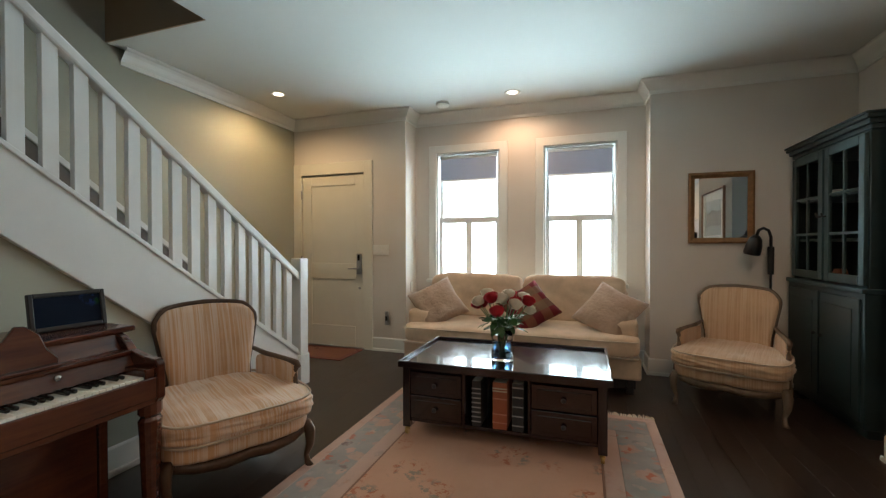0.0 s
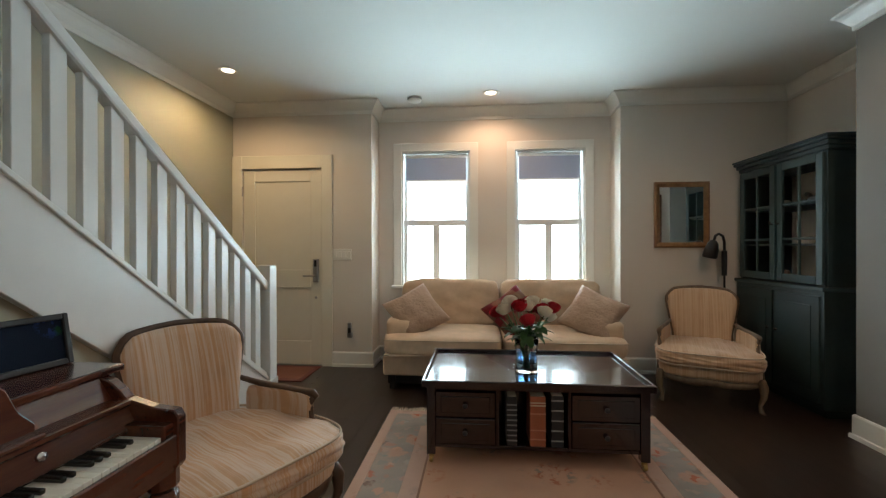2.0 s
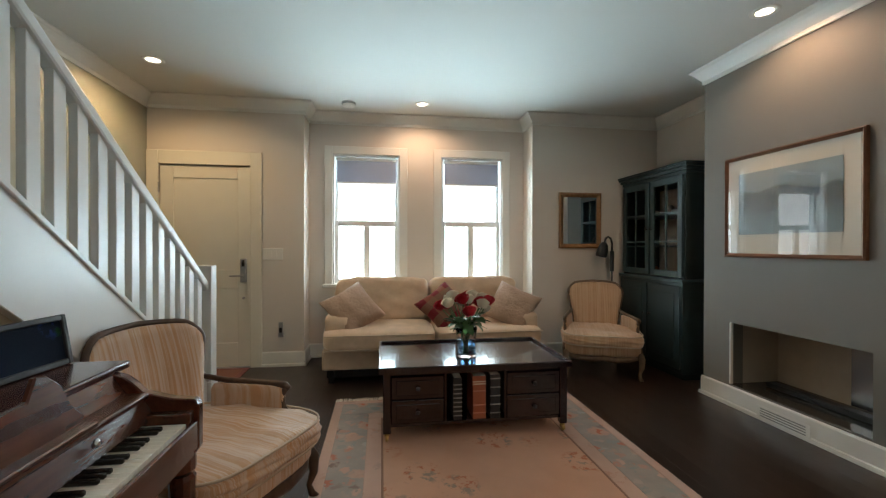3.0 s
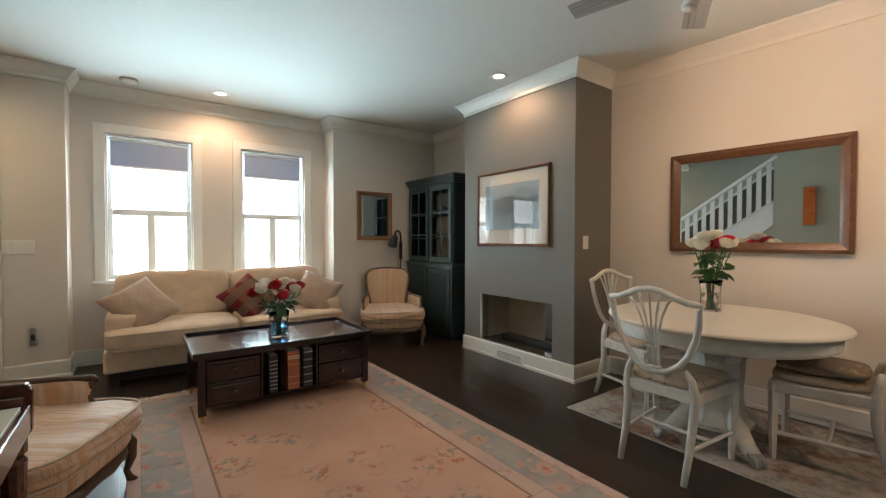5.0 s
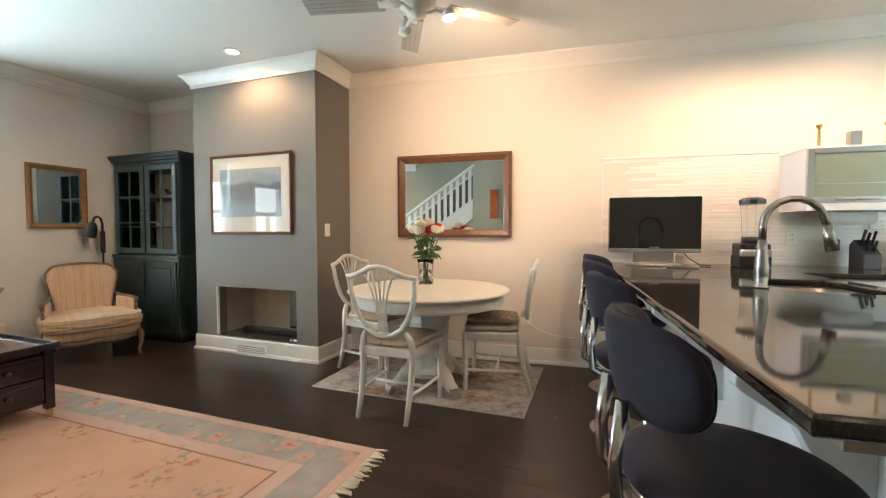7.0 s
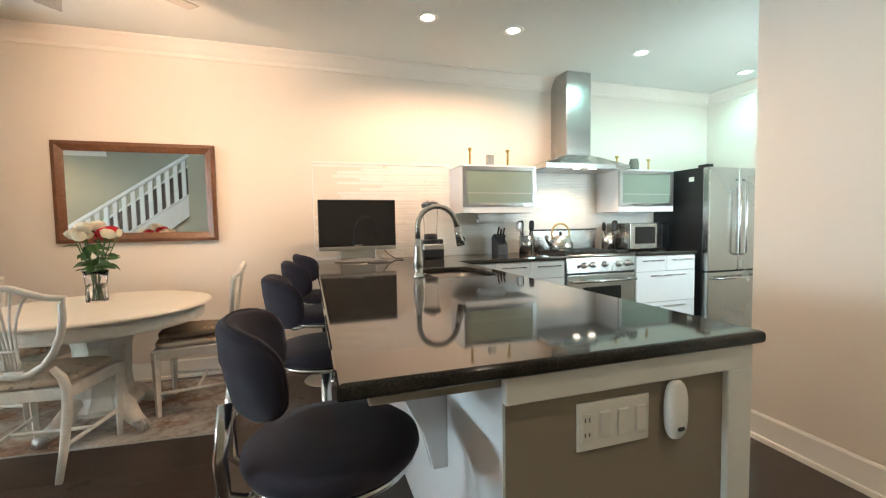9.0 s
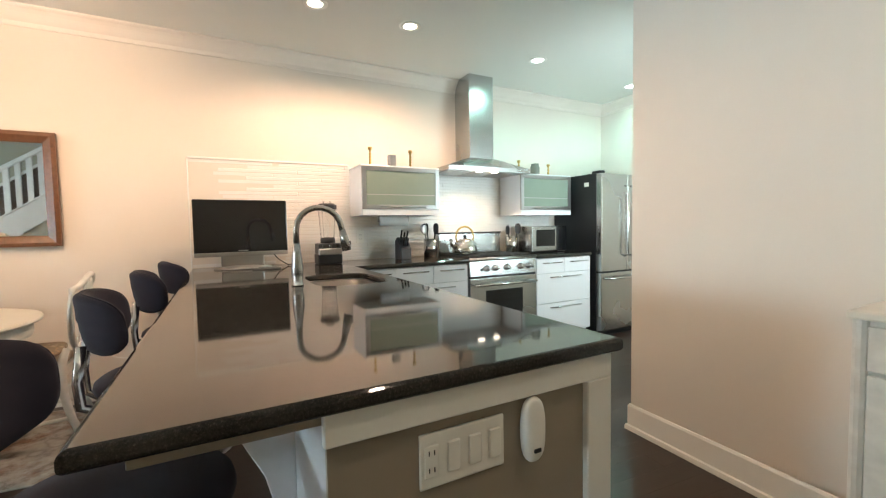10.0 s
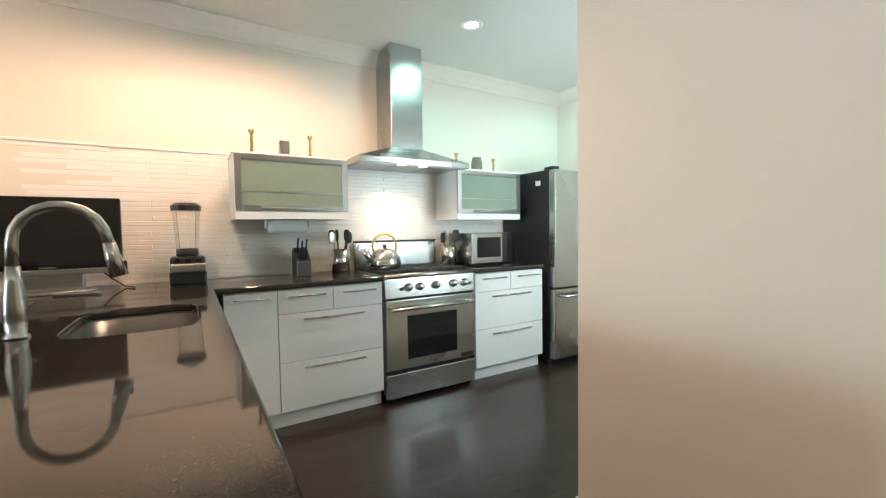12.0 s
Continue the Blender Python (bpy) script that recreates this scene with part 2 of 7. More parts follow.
def rug_cloth(name, field, motif, second, cells=5.5):
    """Pile with scattered floral motifs in two colours."""
    m, nt, b = material(name, 0.95, spec=0.1)
    v = coords(nt)
    blotch = noise_of(nt, v, 2.2, 5)
    c = ramp(nt, blotch, [(0.3, shade(field, 0.88)), (0.7, shade(field, 1.08))])
    vo = node(nt, "ShaderNodeTexVoronoi", Scale=cells, Randomness=1.0)
    nt.links.new(coords(nt), vo.inputs["Vector"])
    petals = noise_of(nt, v, 26, 5, 0.7)
    spot_mask = ramp(nt, vo.outputs["Distance"], [(0.34, (1, 1, 1)), (0.46, (0, 0, 0))])
    leaf_mask = ramp(nt, petals, [(0.52, (0, 0, 0)), (0.56, (1, 1, 1))])
    both = mix(nt, 1.0, spot_mask, leaf_mask, "MULTIPLY")
    pick = mix(nt, ramp(nt, noise_of(nt, v, 7, 2), [(0.48, (0, 0, 0)), (0.52, (1, 1, 1))]), motif, second)
    c = mix(nt, mix(nt, 1.0, both, (0.75, 0.75, 0.75), "MULTIPLY"), c, pick)
    nt.links.new(c, b.inputs["Base Color"])
    bump(nt, b, noise_of(nt, v, 420, 2), 0.5, 0.002)
    return m


def flower_cloth():
    """Blue-grey pile covered with large rosettes and smaller coloured sprays."""
    m, nt, b = material("blue_grey_rug_pile", 0.95, spec=0.1)
    v = coords(nt)
    warp = nt.nodes.new("ShaderNodeTexNoise")
    warp.inputs["Scale"].default_value = 19.0
    warp.inputs["Detail"].default_value = 5.0
    nt.links.new(v, warp.inputs["Vector"])
    bent = nt.nodes.new("ShaderNodeVectorMath")
    bent.operation = "MULTIPLY_ADD"
    bent.inputs[1].default_value = (0.13, 0.13, 0.0)
    nt.links.new(warp.outputs["Color"], bent.inputs[0])
    nt.links.new(v, bent.inputs[2])
    c = ramp(nt, noise_of(nt, v, 5, 4), [(0.3, (0.27, 0.26, 0.245)), (0.7, (0.37, 0.325, 0.295))])
    small = node(nt, "ShaderNodeTexVoronoi", Scale=15.0, Randomness=1.0)
    large = node(nt, "ShaderNodeTexVoronoi", Scale=5.2, Randomness=0.75)
    for tex in (small, large):
        nt.links.new(bent.outputs[0], tex.inputs["Vector"])
    hue = nt.nodes.new("ShaderNodeSeparateColor")
    nt.links.new(small.outputs["Color"], hue.inputs[0])
    pick = ramp(nt, hue.outputs[0], [(0.0, (0.46, 0.14, 0.09)), (0.25, (0.55, 0.36, 0.29)), (0.45, (0.22, 0.28, 0.28)), (0.6, (0.50, 0.24, 0.19)), (0.8, (0.36, 0.38, 0.36)), (1.0, (0.20, 0.13, 0.12))])
    c = mix(nt, ramp(nt, small.outputs["Distance"], [(0.26, (0.8, 0.8, 0.8)), (0.46, (0, 0, 0))]), c, pick)
    petal = mix(nt, noise_of(nt, v, 30, 3), (0.56, 0.38, 0.29), (0.46, 0.25, 0.19))
    c = mix(nt, ramp(nt, large.outputs["Distance"], [(0.24, (0.7, 0.7, 0.7)), (0.34, (0, 0, 0))]), c, petal)
    c = mix(nt, ramp(nt, large.outputs["Distance"], [(0.08, (0.9, 0.9, 0.9)), (0.13, (0, 0, 0))]), c, (0.47, 0.15, 0.09))
    nt.links.new(c, b.inputs["Base Color"])
    bump(nt, b, noise_of(nt, v, 420, 2), 0.5, 0.002)
    return m


def worn_rug():
    """Pale grey pile worn through to rust and brown, with faded scrolls."""
    m, nt, b = material("worn_grey_brown_pile", 0.95, spec=0.1)
    v = coords(nt)
    c = ramp(nt, noise_of(nt, v, 9, 8, 0.75), [(0.30, (0.17, 0.15, 0.13)), (0.47, (0.40, 0.37, 0.33)), (0.7, (0.52, 0.49, 0.45))])
    rust = ramp(nt, noise_of(nt, v, 13, 7, 0.7), [(0.35, (0.10, 0.05, 0.03)), (0.65, (0.33, 0.19, 0.12))])
    patch = ramp(nt, noise_of(nt, v, 2.1, 6, 0.7), [(0.49, (0, 0, 0)), (0.58, (0.85, 0.85, 0.85))])
    c = mix(nt, patch, c, rust)
    vo = node(nt, "ShaderNodeTexVoronoi", Scale=8.0, Randomness=0.9)
    vo.feature = "SMOOTH_F1"
    nt.links.new(coords(nt), vo.inputs["Vector"])
    c = mix(nt, ramp(nt, vo.outputs["Distance"], [(0.24, (0.0, 0.0, 0.0)), (0.30, (0.5, 0.5, 0.5)), (0.36, (0, 0, 0))]), c, (0.22, 0.19, 0.17))
    nt.links.new(c, b.inputs["Base Color"])
    bump(nt, b, noise_of(nt, v, 420, 2), 0.5, 0.002)
    return m


def plaid():
    m, nt, b = material("red_plaid_cloth", 0.9, spec=0.2)
    def bands(axis, scale):
        w = node(nt, "ShaderNodeTexWave", Scale=scale, Distortion=0.0)
        w.bands_direction = axis
        nt.links.new(coords(nt), w.inputs["Vector"])
        return ramp(nt, w.outputs["Fac"], [(0.42, (0, 0, 0)), (0.5, (1, 1, 1))])
    c = mix(nt, bands("X", 1.9), (0.14, 0.014, 0.02), (0.20, 0.075, 0.045))
    c = mix(nt, mix(nt, 1.0, bands("Y", 1.9), (0.6, 0.6, 0.6), "MULTIPLY"), c, (0.15, 0.12, 0.07))
    nt.links.new(c, b.inputs["Base Color"])
    bump(nt, b, noise_of(nt, coords(nt), 700, 1), 0.35, 0.0008)
    return m


def landscape():
    """A painted lake under a pale sky, with a dark line of trees."""
    m, nt, b = material("painted_lake_print", 0.25, spec=0.5)
    sep = nt.nodes.new("ShaderNodeSeparateXYZ")
    nt.links.new(coords(nt), sep.inputs[0])
    add = nt.nodes.new("ShaderNodeMath")
    add.operation = "MULTIPLY_ADD"
    nt.links.new(noise_of(nt, coords(nt, (1, 7, 3)), 2.0, 6), add.inputs[0])
    add.inputs[1].default_value = 0.28
    nt.links.new(sep.outputs[2], add.inputs[2])
    c = ramp(nt, add.outputs[0], [(0.0, (0.11, 0.15, 0.16)), (0.10, (0.06, 0.09, 0.10)), (0.15, (0.03, 0.045, 0.045)), (0.22, (0.04, 0.06, 0.06)), (0.25, (0.17, 0.22, 0.23)), (0.5, (0.25, 0.30, 0.30))])
    nt.links.new(c, b.inputs["Base Color"])
    return m


def thin_cloth(name, colour):
    m, nt, b = material(name, 0.9, spec=0.1)
    b.inputs["Base Color"].default_value = (*colour, 1)
    t = node(nt, "ShaderNodeBsdfTranslucent")
    t.inputs["Color"].default_value = (*colour, 1)
    s = nt.nodes.new("ShaderNodeMixShader")
    s.inputs[0].default_value = 0.22
    nt.links.new(b.outputs[0], s.inputs[1])
    nt.links.new(t.outputs[0], s.inputs[2])
    nt.links.new(s.outputs[0], nt.nodes["Material Output"].inputs[0])
    return m


BLIND = thin_cloth("grey_roller_blind", (0.36, 0.38, 0.44))
GRANITE = granite()
RUGFIELD = rug_cloth("peach_rug_pile", (0.54, 0.335, 0.245), (0.40, 0.13, 0.07), (0.22, 0.22, 0.20), 3.6)
RUGBORDER = flower_cloth()
RUGBAND = rug_cloth("rose_beige_rug_pile", (0.50, 0.35, 0.29), (0.44, 0.26, 0.2), (0.40, 0.30, 0.26))
DININGRUG = worn_rug()
DOORMAT = rug_cloth("red_doormat_pile", (0.22, 0.10, 0.07), (0.42, 0.30, 0.18), (0.08, 0.04, 0.035))
FLORAL = rug_cloth("floral_seat_cloth", (0.52, 0.43, 0.33), (0.42, 0.19, 0.06), (0.14, 0.11, 0.08), 9.0)
DARKFLORAL = rug_cloth("dark_floral_cloth", (0.27, 0.22, 0.17), (0.60, 0.40, 0.20), (0.50, 0.44, 0.35), 7.0)
PLAID = plaid()
LAKE = landscape()
MAT_BOARD = plain("picture_mount", (0.52, 0.48, 0.40), 0.8, vary=0.02)

# ---- building helpers ----
def finish(ob, mat, smooth):
    ob.data.materials.append(mat)
    if smooth:
        for p in ob.data.polygons:
            p.use_smooth = True


def part(name, bm, mat, parent=None, label="", smooth=False):
    """Link a bmesh as one mesh object under a thing or a part."""
    me = bpy.data.meshes.new(name)
    bmesh.ops.recalc_face_normals(bm, faces=bm.faces)
    bm.to_mesh(me)
    bm.free()
    ob = new(name, me)
    finish(ob, mat, smooth)
    if parent:
        ob.parent = parent
    return tagged(ob, label)


def share(name, ob, parent, m, mat=None):
    """Another piece on the same mesh."""
    o = new(name, ob.data)
    o.parent = parent
    o.matrix_basis = m
    return o


def thing(name, label, category, group="", at=(0, 0, 0), turn=0.0, kind=""):
    e = new(name)
    e.matrix_basis = pose(*at, 0, 0, turn)
    return tagged(e, label, category, group, kind)


def setting(name, bm, mat, label, smooth=False):
    return tagged(part(name, bm, mat, None, label, smooth), kind="structure")


def box(x0, x1, y0, y1, z0, z1, bev=0.004, bm=None, seg=1):
    bm = bm or bmesh.new()
    m = Matrix.Translation(((x0 + x1) / 2, (y0 + y1) / 2, (z0 + z1) / 2)) @ Matrix.Diagonal((abs(x1 - x0), abs(y1 - y0), abs(z1 - z0), 1))
    vs = bmesh.ops.create_cube(bm, size=1, matrix=m)["verts"]
    if bev:
        es = list({e for v in vs for e in v.link_edges})
        bmesh.ops.bevel(bm, geom=es, offset=bev, segments=seg, affect="EDGES", profile=0.5)
    return bm


def tube(pts, rad, n=10, bm=None, flat=1.0, closed=False):
    """A round or oval bar along points; rad is one number or one for each point."""
    bm = bm or bmesh.new()
    pts = [Vector(p) for p in pts]
    rads = rad if isinstance(rad, (list, tuple)) else [rad] * len(pts)
    rings, side = [], None
    for i, p in enumerate(pts):
        if closed:
            way = pts[(i + 1) % len(pts)] - pts[i - 1]
        else:
            way = pts[min(i + 1, len(pts) - 1)] - pts[max(i - 1, 0)]
        way.normalize()
        if side is None:
            side = way.orthogonal() if abs(way.z) < 0.9 else Vector((1, 0, 0))
            if abs(way.z) < 0.9:
                side = Vector((0, 0, 1)).cross(way)
        side = (side - way * side.dot(way)).normalized()
        up = way.cross(side)
        rings.append([bm.verts.new(p + rads[i] * (math.cos(2 * math.pi * k / n) * side + flat * math.sin(2 * math.pi * k / n) * up)) for k in range(n)])
    pairs = list(zip(rings, rings[1:])) + ([(rings[-1], rings[0])] if closed else [])
    for a, b in pairs:
        for k in range(n):
            bm.faces.new((a[k], a[(k + 1) % n], b[(k + 1) % n], b[k]))
    if not closed:
        bm.faces.new(rings[0]), bm.faces.new(rings[-1])
    return bm


def lathe(profile, n=24, at=(0, 0, 0), bm=None, caps=True):
    bm = bm or bmesh.new()
    rings = [[bm.verts.new((at[0] + r * math.cos(2 * math.pi * k / n), at[1] + r * math.sin(2 * math.pi * k / n), at[2] + z)) for k in range(n)] for r, z in profile]
    for a, b in zip(rings, rings[1:]):
        for k in range(n):
            bm.faces.new((a[k], a[(k + 1) % n], b[(k + 1) % n], b[k]))
    if caps:
        bm.faces.new(rings[0]), bm.faces.new(rings[-1])
    return bm


def prism(pts, depth, m=None, bm=None, bev=0.0):
    """A plate with the outline pts (x, z), from y=0 to y=depth, placed by m."""
    own = bmesh.new()
    front = [own.verts.new((x, 0, z)) for x, z in pts]
    f = own.faces.new(front)
    ext = bmesh.ops.extrude_face_region(own, geom=[f])
    bmesh.ops.translate(own, vec=(0, depth, 0), verts=[v for v in ext["geom"] if isinstance(v, bmesh.types.BMVert)])
    if bev:
        bmesh.ops.bevel(own, geom=list(own.edges), offset=bev, segments=1, affect="EDGES", profile=0.5)
    if m:
        bmesh.ops.transform(own, matrix=m, verts=own.verts)
    if bm is None:
        return own
    me = bpy.data.meshes.new("tmp")
    own.to_mesh(me)
    own.free()
    bm.from_mesh(me)
    bpy.data.meshes.remove(me)
    return bm


def cushion(sx, sy, sz, at=(0, 0, 0), power=5.0, cuts=7, puff=0.25, wrinkle=0.006, seed=0, m=None):
    """A stuffed block: full in the middle, rounded at its edges, slightly creased."""
    bm = bmesh.new()
    bmesh.ops.create_cube(bm, size=2)
    bmesh.ops.subdivide_edges(bm, edges=list(bm.edges), cuts=cuts, use_grid_fill=True)
    for v in bm.verts:
        c = v.co.copy()
        k = sum(abs(a) ** power for a in c) ** (1 / power)
        c /= k
        full = 1 - puff * (abs(c.x) ** 3 + abs(c.y) ** 3) / 2
        w = noise.noise(c * 3.1 + Vector((seed, 0, 0))) * wrinkle + noise.noise(c * 8.0 + Vector((0, seed, 0))) * wrinkle * 0.5
        v.co = Vector((c.x * sx / 2, c.y * sy / 2, c.z * full * sz / 2)) + c.normalized() * w
    if m:
        bmesh.ops.transform(bm, matrix=m, verts=bm.verts)
    bmesh.ops.translate(bm, vec=at, verts=bm.verts)
    return bm


def walled(axis, a0, a1, u0, u1, z0, z1, openings=()):
    """A wall slab between a0 and a1 on the given axis, with openings (u0, u1, z0, z1) through it."""
    bm = bmesh.new()
    us = sorted({u0, u1, *[u for o in openings for u in o[:2]]})
    zs = sorted({z0, z1, *[z for o in openings for z in o[2:]]})
    for ua, ub in zip(us, us[1:]):
        for za, zb in zip(zs, zs[1:]):
            if any(o[0] <= ua and ub <= o[1] and o[2] <= za and zb <= o[3] for o in openings):
                continue
            if axis == "y":
                box(ua, ub, a0, a1, za, zb, 0, bm)
            else:
                box(a0, a1, ua, ub, za, zb, 0, bm)
    bmesh.ops.remove_doubles(bm, verts=bm.verts, dist=0.0005)
    return bm


def sweep(path, profile):
    """A moulding with the profile (out from the wall, height) along a plan path with the room on its right."""
    bm = bmesh.new()
    path = [Vector(p) for p in path]
    rings = []
    for i, p in enumerate(path):
        ways = []
        if i:
            ways.append((p - path[i - 1]).normalized())
        if i < len(path) - 1:
            ways.append((path[i + 1] - p).normalized())
        rights = [Vector((w.y, -w.x)) for w in ways]
        r = sum(rights, Vector((0, 0)))
        r = r / r.dot(rights[0]) if len(rights) > 1 else r
        rings.append([bm.verts.new((p.x + r.x * o, p.y + r.y * o, z)) for o, z in profile])
    for a, b in zip(rings, rings[1:]):
        for k in range(len(profile) - 1):
            bm.faces.new((a[k], a[k + 1], b[k + 1], b[k]))
    return bm


# ---- the shell ----
H = 2.70
LEFT, RIGHT, FRONT, BAY, BACK = -4.235, 1.447, 3.45, 3.76, -6.25
STAIR, PART_X, PART_Y = -3.19, -0.76, -3.99
DINE_X, NOOK_X = 1.235, 1.20
HX0, HX1, HY0, HY1 = 0.705, 1.447, 0.69, 2.14
W1, W2 = (-2.507, -1.764), (-1.294, -0.566)
WZ0, WZ1 = 0.80, 2.25

setting("wall_front_door", walled("y", FRONT, FRONT + 0.2, LEFT - 0.15, -2.757, 0, H, [(-4.126, -3.275, 0, 2.03)]), CREAM, "cream painted wall round the front door")
setting("wall_bay", walled("y", BAY, BAY + 0.22, -2.957, -0.11, 0, H, [(*W1, WZ0, WZ1), (*W2, WZ0, WZ1)]), CREAM, "cream painted wall with two windows")
setting("wall_bay_side_1", box(-2.957, -2.757, FRONT + 0.2, BAY, 0, H, 0), CREAM, "cream return wall of the window bay")
setting("wall_bay_side_2", box(-0.31, -0.11, FRONT + 0.2, BAY, 0, H, 0), CREAM, "cream return wall of the window bay")
setting("wall_front_corner", box(-0.31, RIGHT + 0.15, FRONT, FRONT + 0.2, 0, H, 0), CREAM, "cream painted wall behind the armchair")
outline = [kit(RIGHT, BACK - 0.15), (DINE_X, HY0), (DINE_X, HY1), (NOOK_X, HY1), (NOOK_X, FRONT), (RIGHT + 0.15, FRONT), kit(RIGHT + 0.2, BACK - 0.15)]
setting("wall_right", prism(outline, H, Matrix(((1, 0, 0, 0), (0, 0, 1, 0), (0, 1, 0, 0), (0, 0, 0, 1)))), CREAM, "long cream painted wall of dining place and kitchen")
setting("wall_left", box(LEFT - 0.15, LEFT, -4.6, FRONT, 0, 5.0, 0), SAGE, "sage grey painted wall beside the stairs")
turned = [setting("wall_back", box(-1.2, RIGHT + 0.15, BACK - 0.15, BACK, 0, H, 0), CREAM, "cream painted back wall of the kitchen")]
turned.append(setting("wall_partition", box(-4.5, PART_X, PART_Y - 0.12, PART_Y, 0, H, 0), CREAM, "plain cream painted partition wall"))
turned.append(setting("wall_passage", walled("x", PART_X - 0.12, PART_X, BACK, PART_Y - 0.12, 0, H, [(-5.65, -4.75, 1.0, 2.1)]), CREAM, "cream painted kitchen wall with a side window"))
setting("wall_stair_side", box(STAIR - 0.08, STAIR, -4.4, 0.0, 0, 3.2, 0), SAGE, "sage grey painted wall enclosing the upper stairs")
bm = prism([(0.0, 0.0), (1.86, 0.0), (1.86, 0.10), (0.0, 1.56)], 0.06, Matrix(((0, 1, 0, STAIR - 0.09), (1, 0, 0, 0), (0, 0, 1, 0), (0, 0, 0, 1))))
setting("wall_under_stairs", bm, SAGE, "grey painted wall under the stairs")

bm = walled("x", HX0, HX0 + 0.12, HY0, HY1, 0, H, [(0.92, 1.88, 0.16, 0.64)])
box(HX0 + 0.12, DINE_X, HY0, HY0 + 0.12, 0, H, 0, bm)
box(HX0 + 0.12, NOOK_X, HY1 - 0.12, HY1, 0, H, 0, bm)
setting("wall_chimney_breast", bm, STONE, "warm grey painted chimney breast")
hearth = thing("fireplace", "modern recessed fireplace with a beige lining and steel panel", "fireplace")
part("lining", box(1.14, 1.16, 0.90, 1.90, 0.10, 0.70, 0), HEARTH, hearth, "beige back lining")
part("side_lining", box(HX0 + 0.01, 1.14, 1.881, 1.90, 0.10, 0.70, 0), HEARTH, hearth)
part("side_lining", box(HX0 + 0.01, 1.14, 0.90, 0.919, 0.10, 0.70, 0), HEARTH, hearth)
part("top_lining", box(HX0 + 0.12, 1.14, 0.92, 1.88, 0.641, 0.66, 0), HEARTH, hearth)
part("slab", box(HX0 + 0.005, 1.14, 0.922, 1.878, 0.10, 0.163, 0.003), SLAB, hearth, "dark polished slab")
part("steel_panel", box(1.06, 1.075, 0.93, 1.30, 0.19, 0.63, 0.003), STEEL, hearth, "brushed steel panel")
part("burner", box(0.92, 1.0, 1.02, 1.78, 0.164, 0.20, 0.008), IRON, hearth, "black burner bar")
part("edge_strip", box(HX0 - 0.003, HX0 + 0.02, 1.862, 1.878, 0.165, 0.638, 0.002), TRIM, hearth, "pale edge strip")

bm = walled("y", 1.342, 3.98, LEFT - 0.15, RIGHT + 0.15, H, H + 0.2)
setting("ceiling", bm, CEIL, "white painted ceiling")
setting("ceiling_south", box(STAIR - 0.08, 2.15, -6.9, 1.342, H, H + 0.2, 0), CEIL, "white painted ceiling")
# upper enclosure added over the stairs; the tan stands in for its dimness
setting("stairwell_face", box(LEFT, STAIR - 0.08, 1.33, 1.342, H + 0.002, 4.6, 0), TAN, "face of the stairwell opening, its dim light put into the tan")
setting("stairwell_side", box(STAIR - 0.092, STAIR - 0.08, -3.8, 1.33, 3.2, 4.6, 0), TAN, "side of the stairwell, its dim light put into the tan")
setting("stairwell_ceiling", box(LEFT, STAIR - 0.08, -3.8, 1.33, 4.6, 4.7, 0), TAN, "added ceiling closing the stairwell, its dimness put into the tan")
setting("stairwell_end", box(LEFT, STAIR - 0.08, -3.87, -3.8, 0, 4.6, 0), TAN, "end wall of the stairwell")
setting("subfloor", box(LEFT - 0.15, 2.15, -6.9, 3.98, -0.2, -0.012, 0), GAP, "dark subfloor under the boards")
setting("ground", box(-60, 60, 4.0, 90, -0.7, -0.5, 0), plain("pale_paving", (0.45, 0.44, 0.42), 0.9), "pale paved ground outside")
bd = setting("backdrop", box(-14, 12, 9.0, 9.05, -0.5, 9.0, 0), OUTSIDE, "bright hazy distance outside the front windows")
turned.append(setting("backdrop_side", box(-2.6, -2.55, -6.0, -4.4, 0.2, 2.6, 0), OUTSIDE, "bright hazy distance outside the side window"))
for ob in turned:
    ob.matrix_basis = KITCHEN

CROWN = [(0.0, H - 0.125), (0.012, H - 0.125), (0.014, H - 0.095), (0.03, H - 0.075), (0.05, H - 0.045), (0.068, H - 0.025), (0.078, H - 0.02), (0.085, H - 0.012), (0.085, H - 0.0005)]
BASE = [(0.0, 0.150), (0.008, 0.150), (0.014, 0.138), (0.014, 0.03), (0.024, 0.026), (0.026, 0.012), (0.026, 0.0)]
LOOP = [(LEFT, 1.43), (LEFT, FRONT), (-2.757, FRONT), (-2.757, BAY), (-0.31, BAY), (-0.31, FRONT), (NOOK_X, FRONT), (NOOK_X, HY1), (HX0, HY1), (HX0, HY0), (DINE_X, HY0)]
setting("crown_moulding", sweep(LOOP, CROWN), TRIM, "white stepped crown moulding")
STAIRFOOT = (STAIR, -4.19)
LOOP2 = [(DINE_X, HY0), kit(RIGHT, BACK), kit(PART_X, BACK), kit(PART_X, PART_Y), STAIRFOOT, (STAIR, 0.0)]
setting("crown_moulding_kitchen", sweep(LOOP2, CROWN), CREAMTRIM, "cream painted stepped crown moulding")
for nm, pth in (("baseboard_1", [(-3.165, FRONT), (-2.757, FRONT), (-2.757, BAY), (-0.31, BAY), (-0.31, FRONT), (NOOK_X, FRONT), (NOOK_X, HY1), (HX0, HY1), (HX0, HY0), (DINE_X, HY0), kit(RIGHT, -2.0)]),
                ("baseboard_2", [kit(PART_X, BACK), kit(PART_X, PART_Y), STAIRFOOT, (STAIR, 0.0)]),
                ("baseboard_3", [(STAIR - 0.03, 0.0), (STAIR - 0.03, 1.62)])):
    setting(nm, sweep(pth, BASE), TRIM, "white painted baseboard")

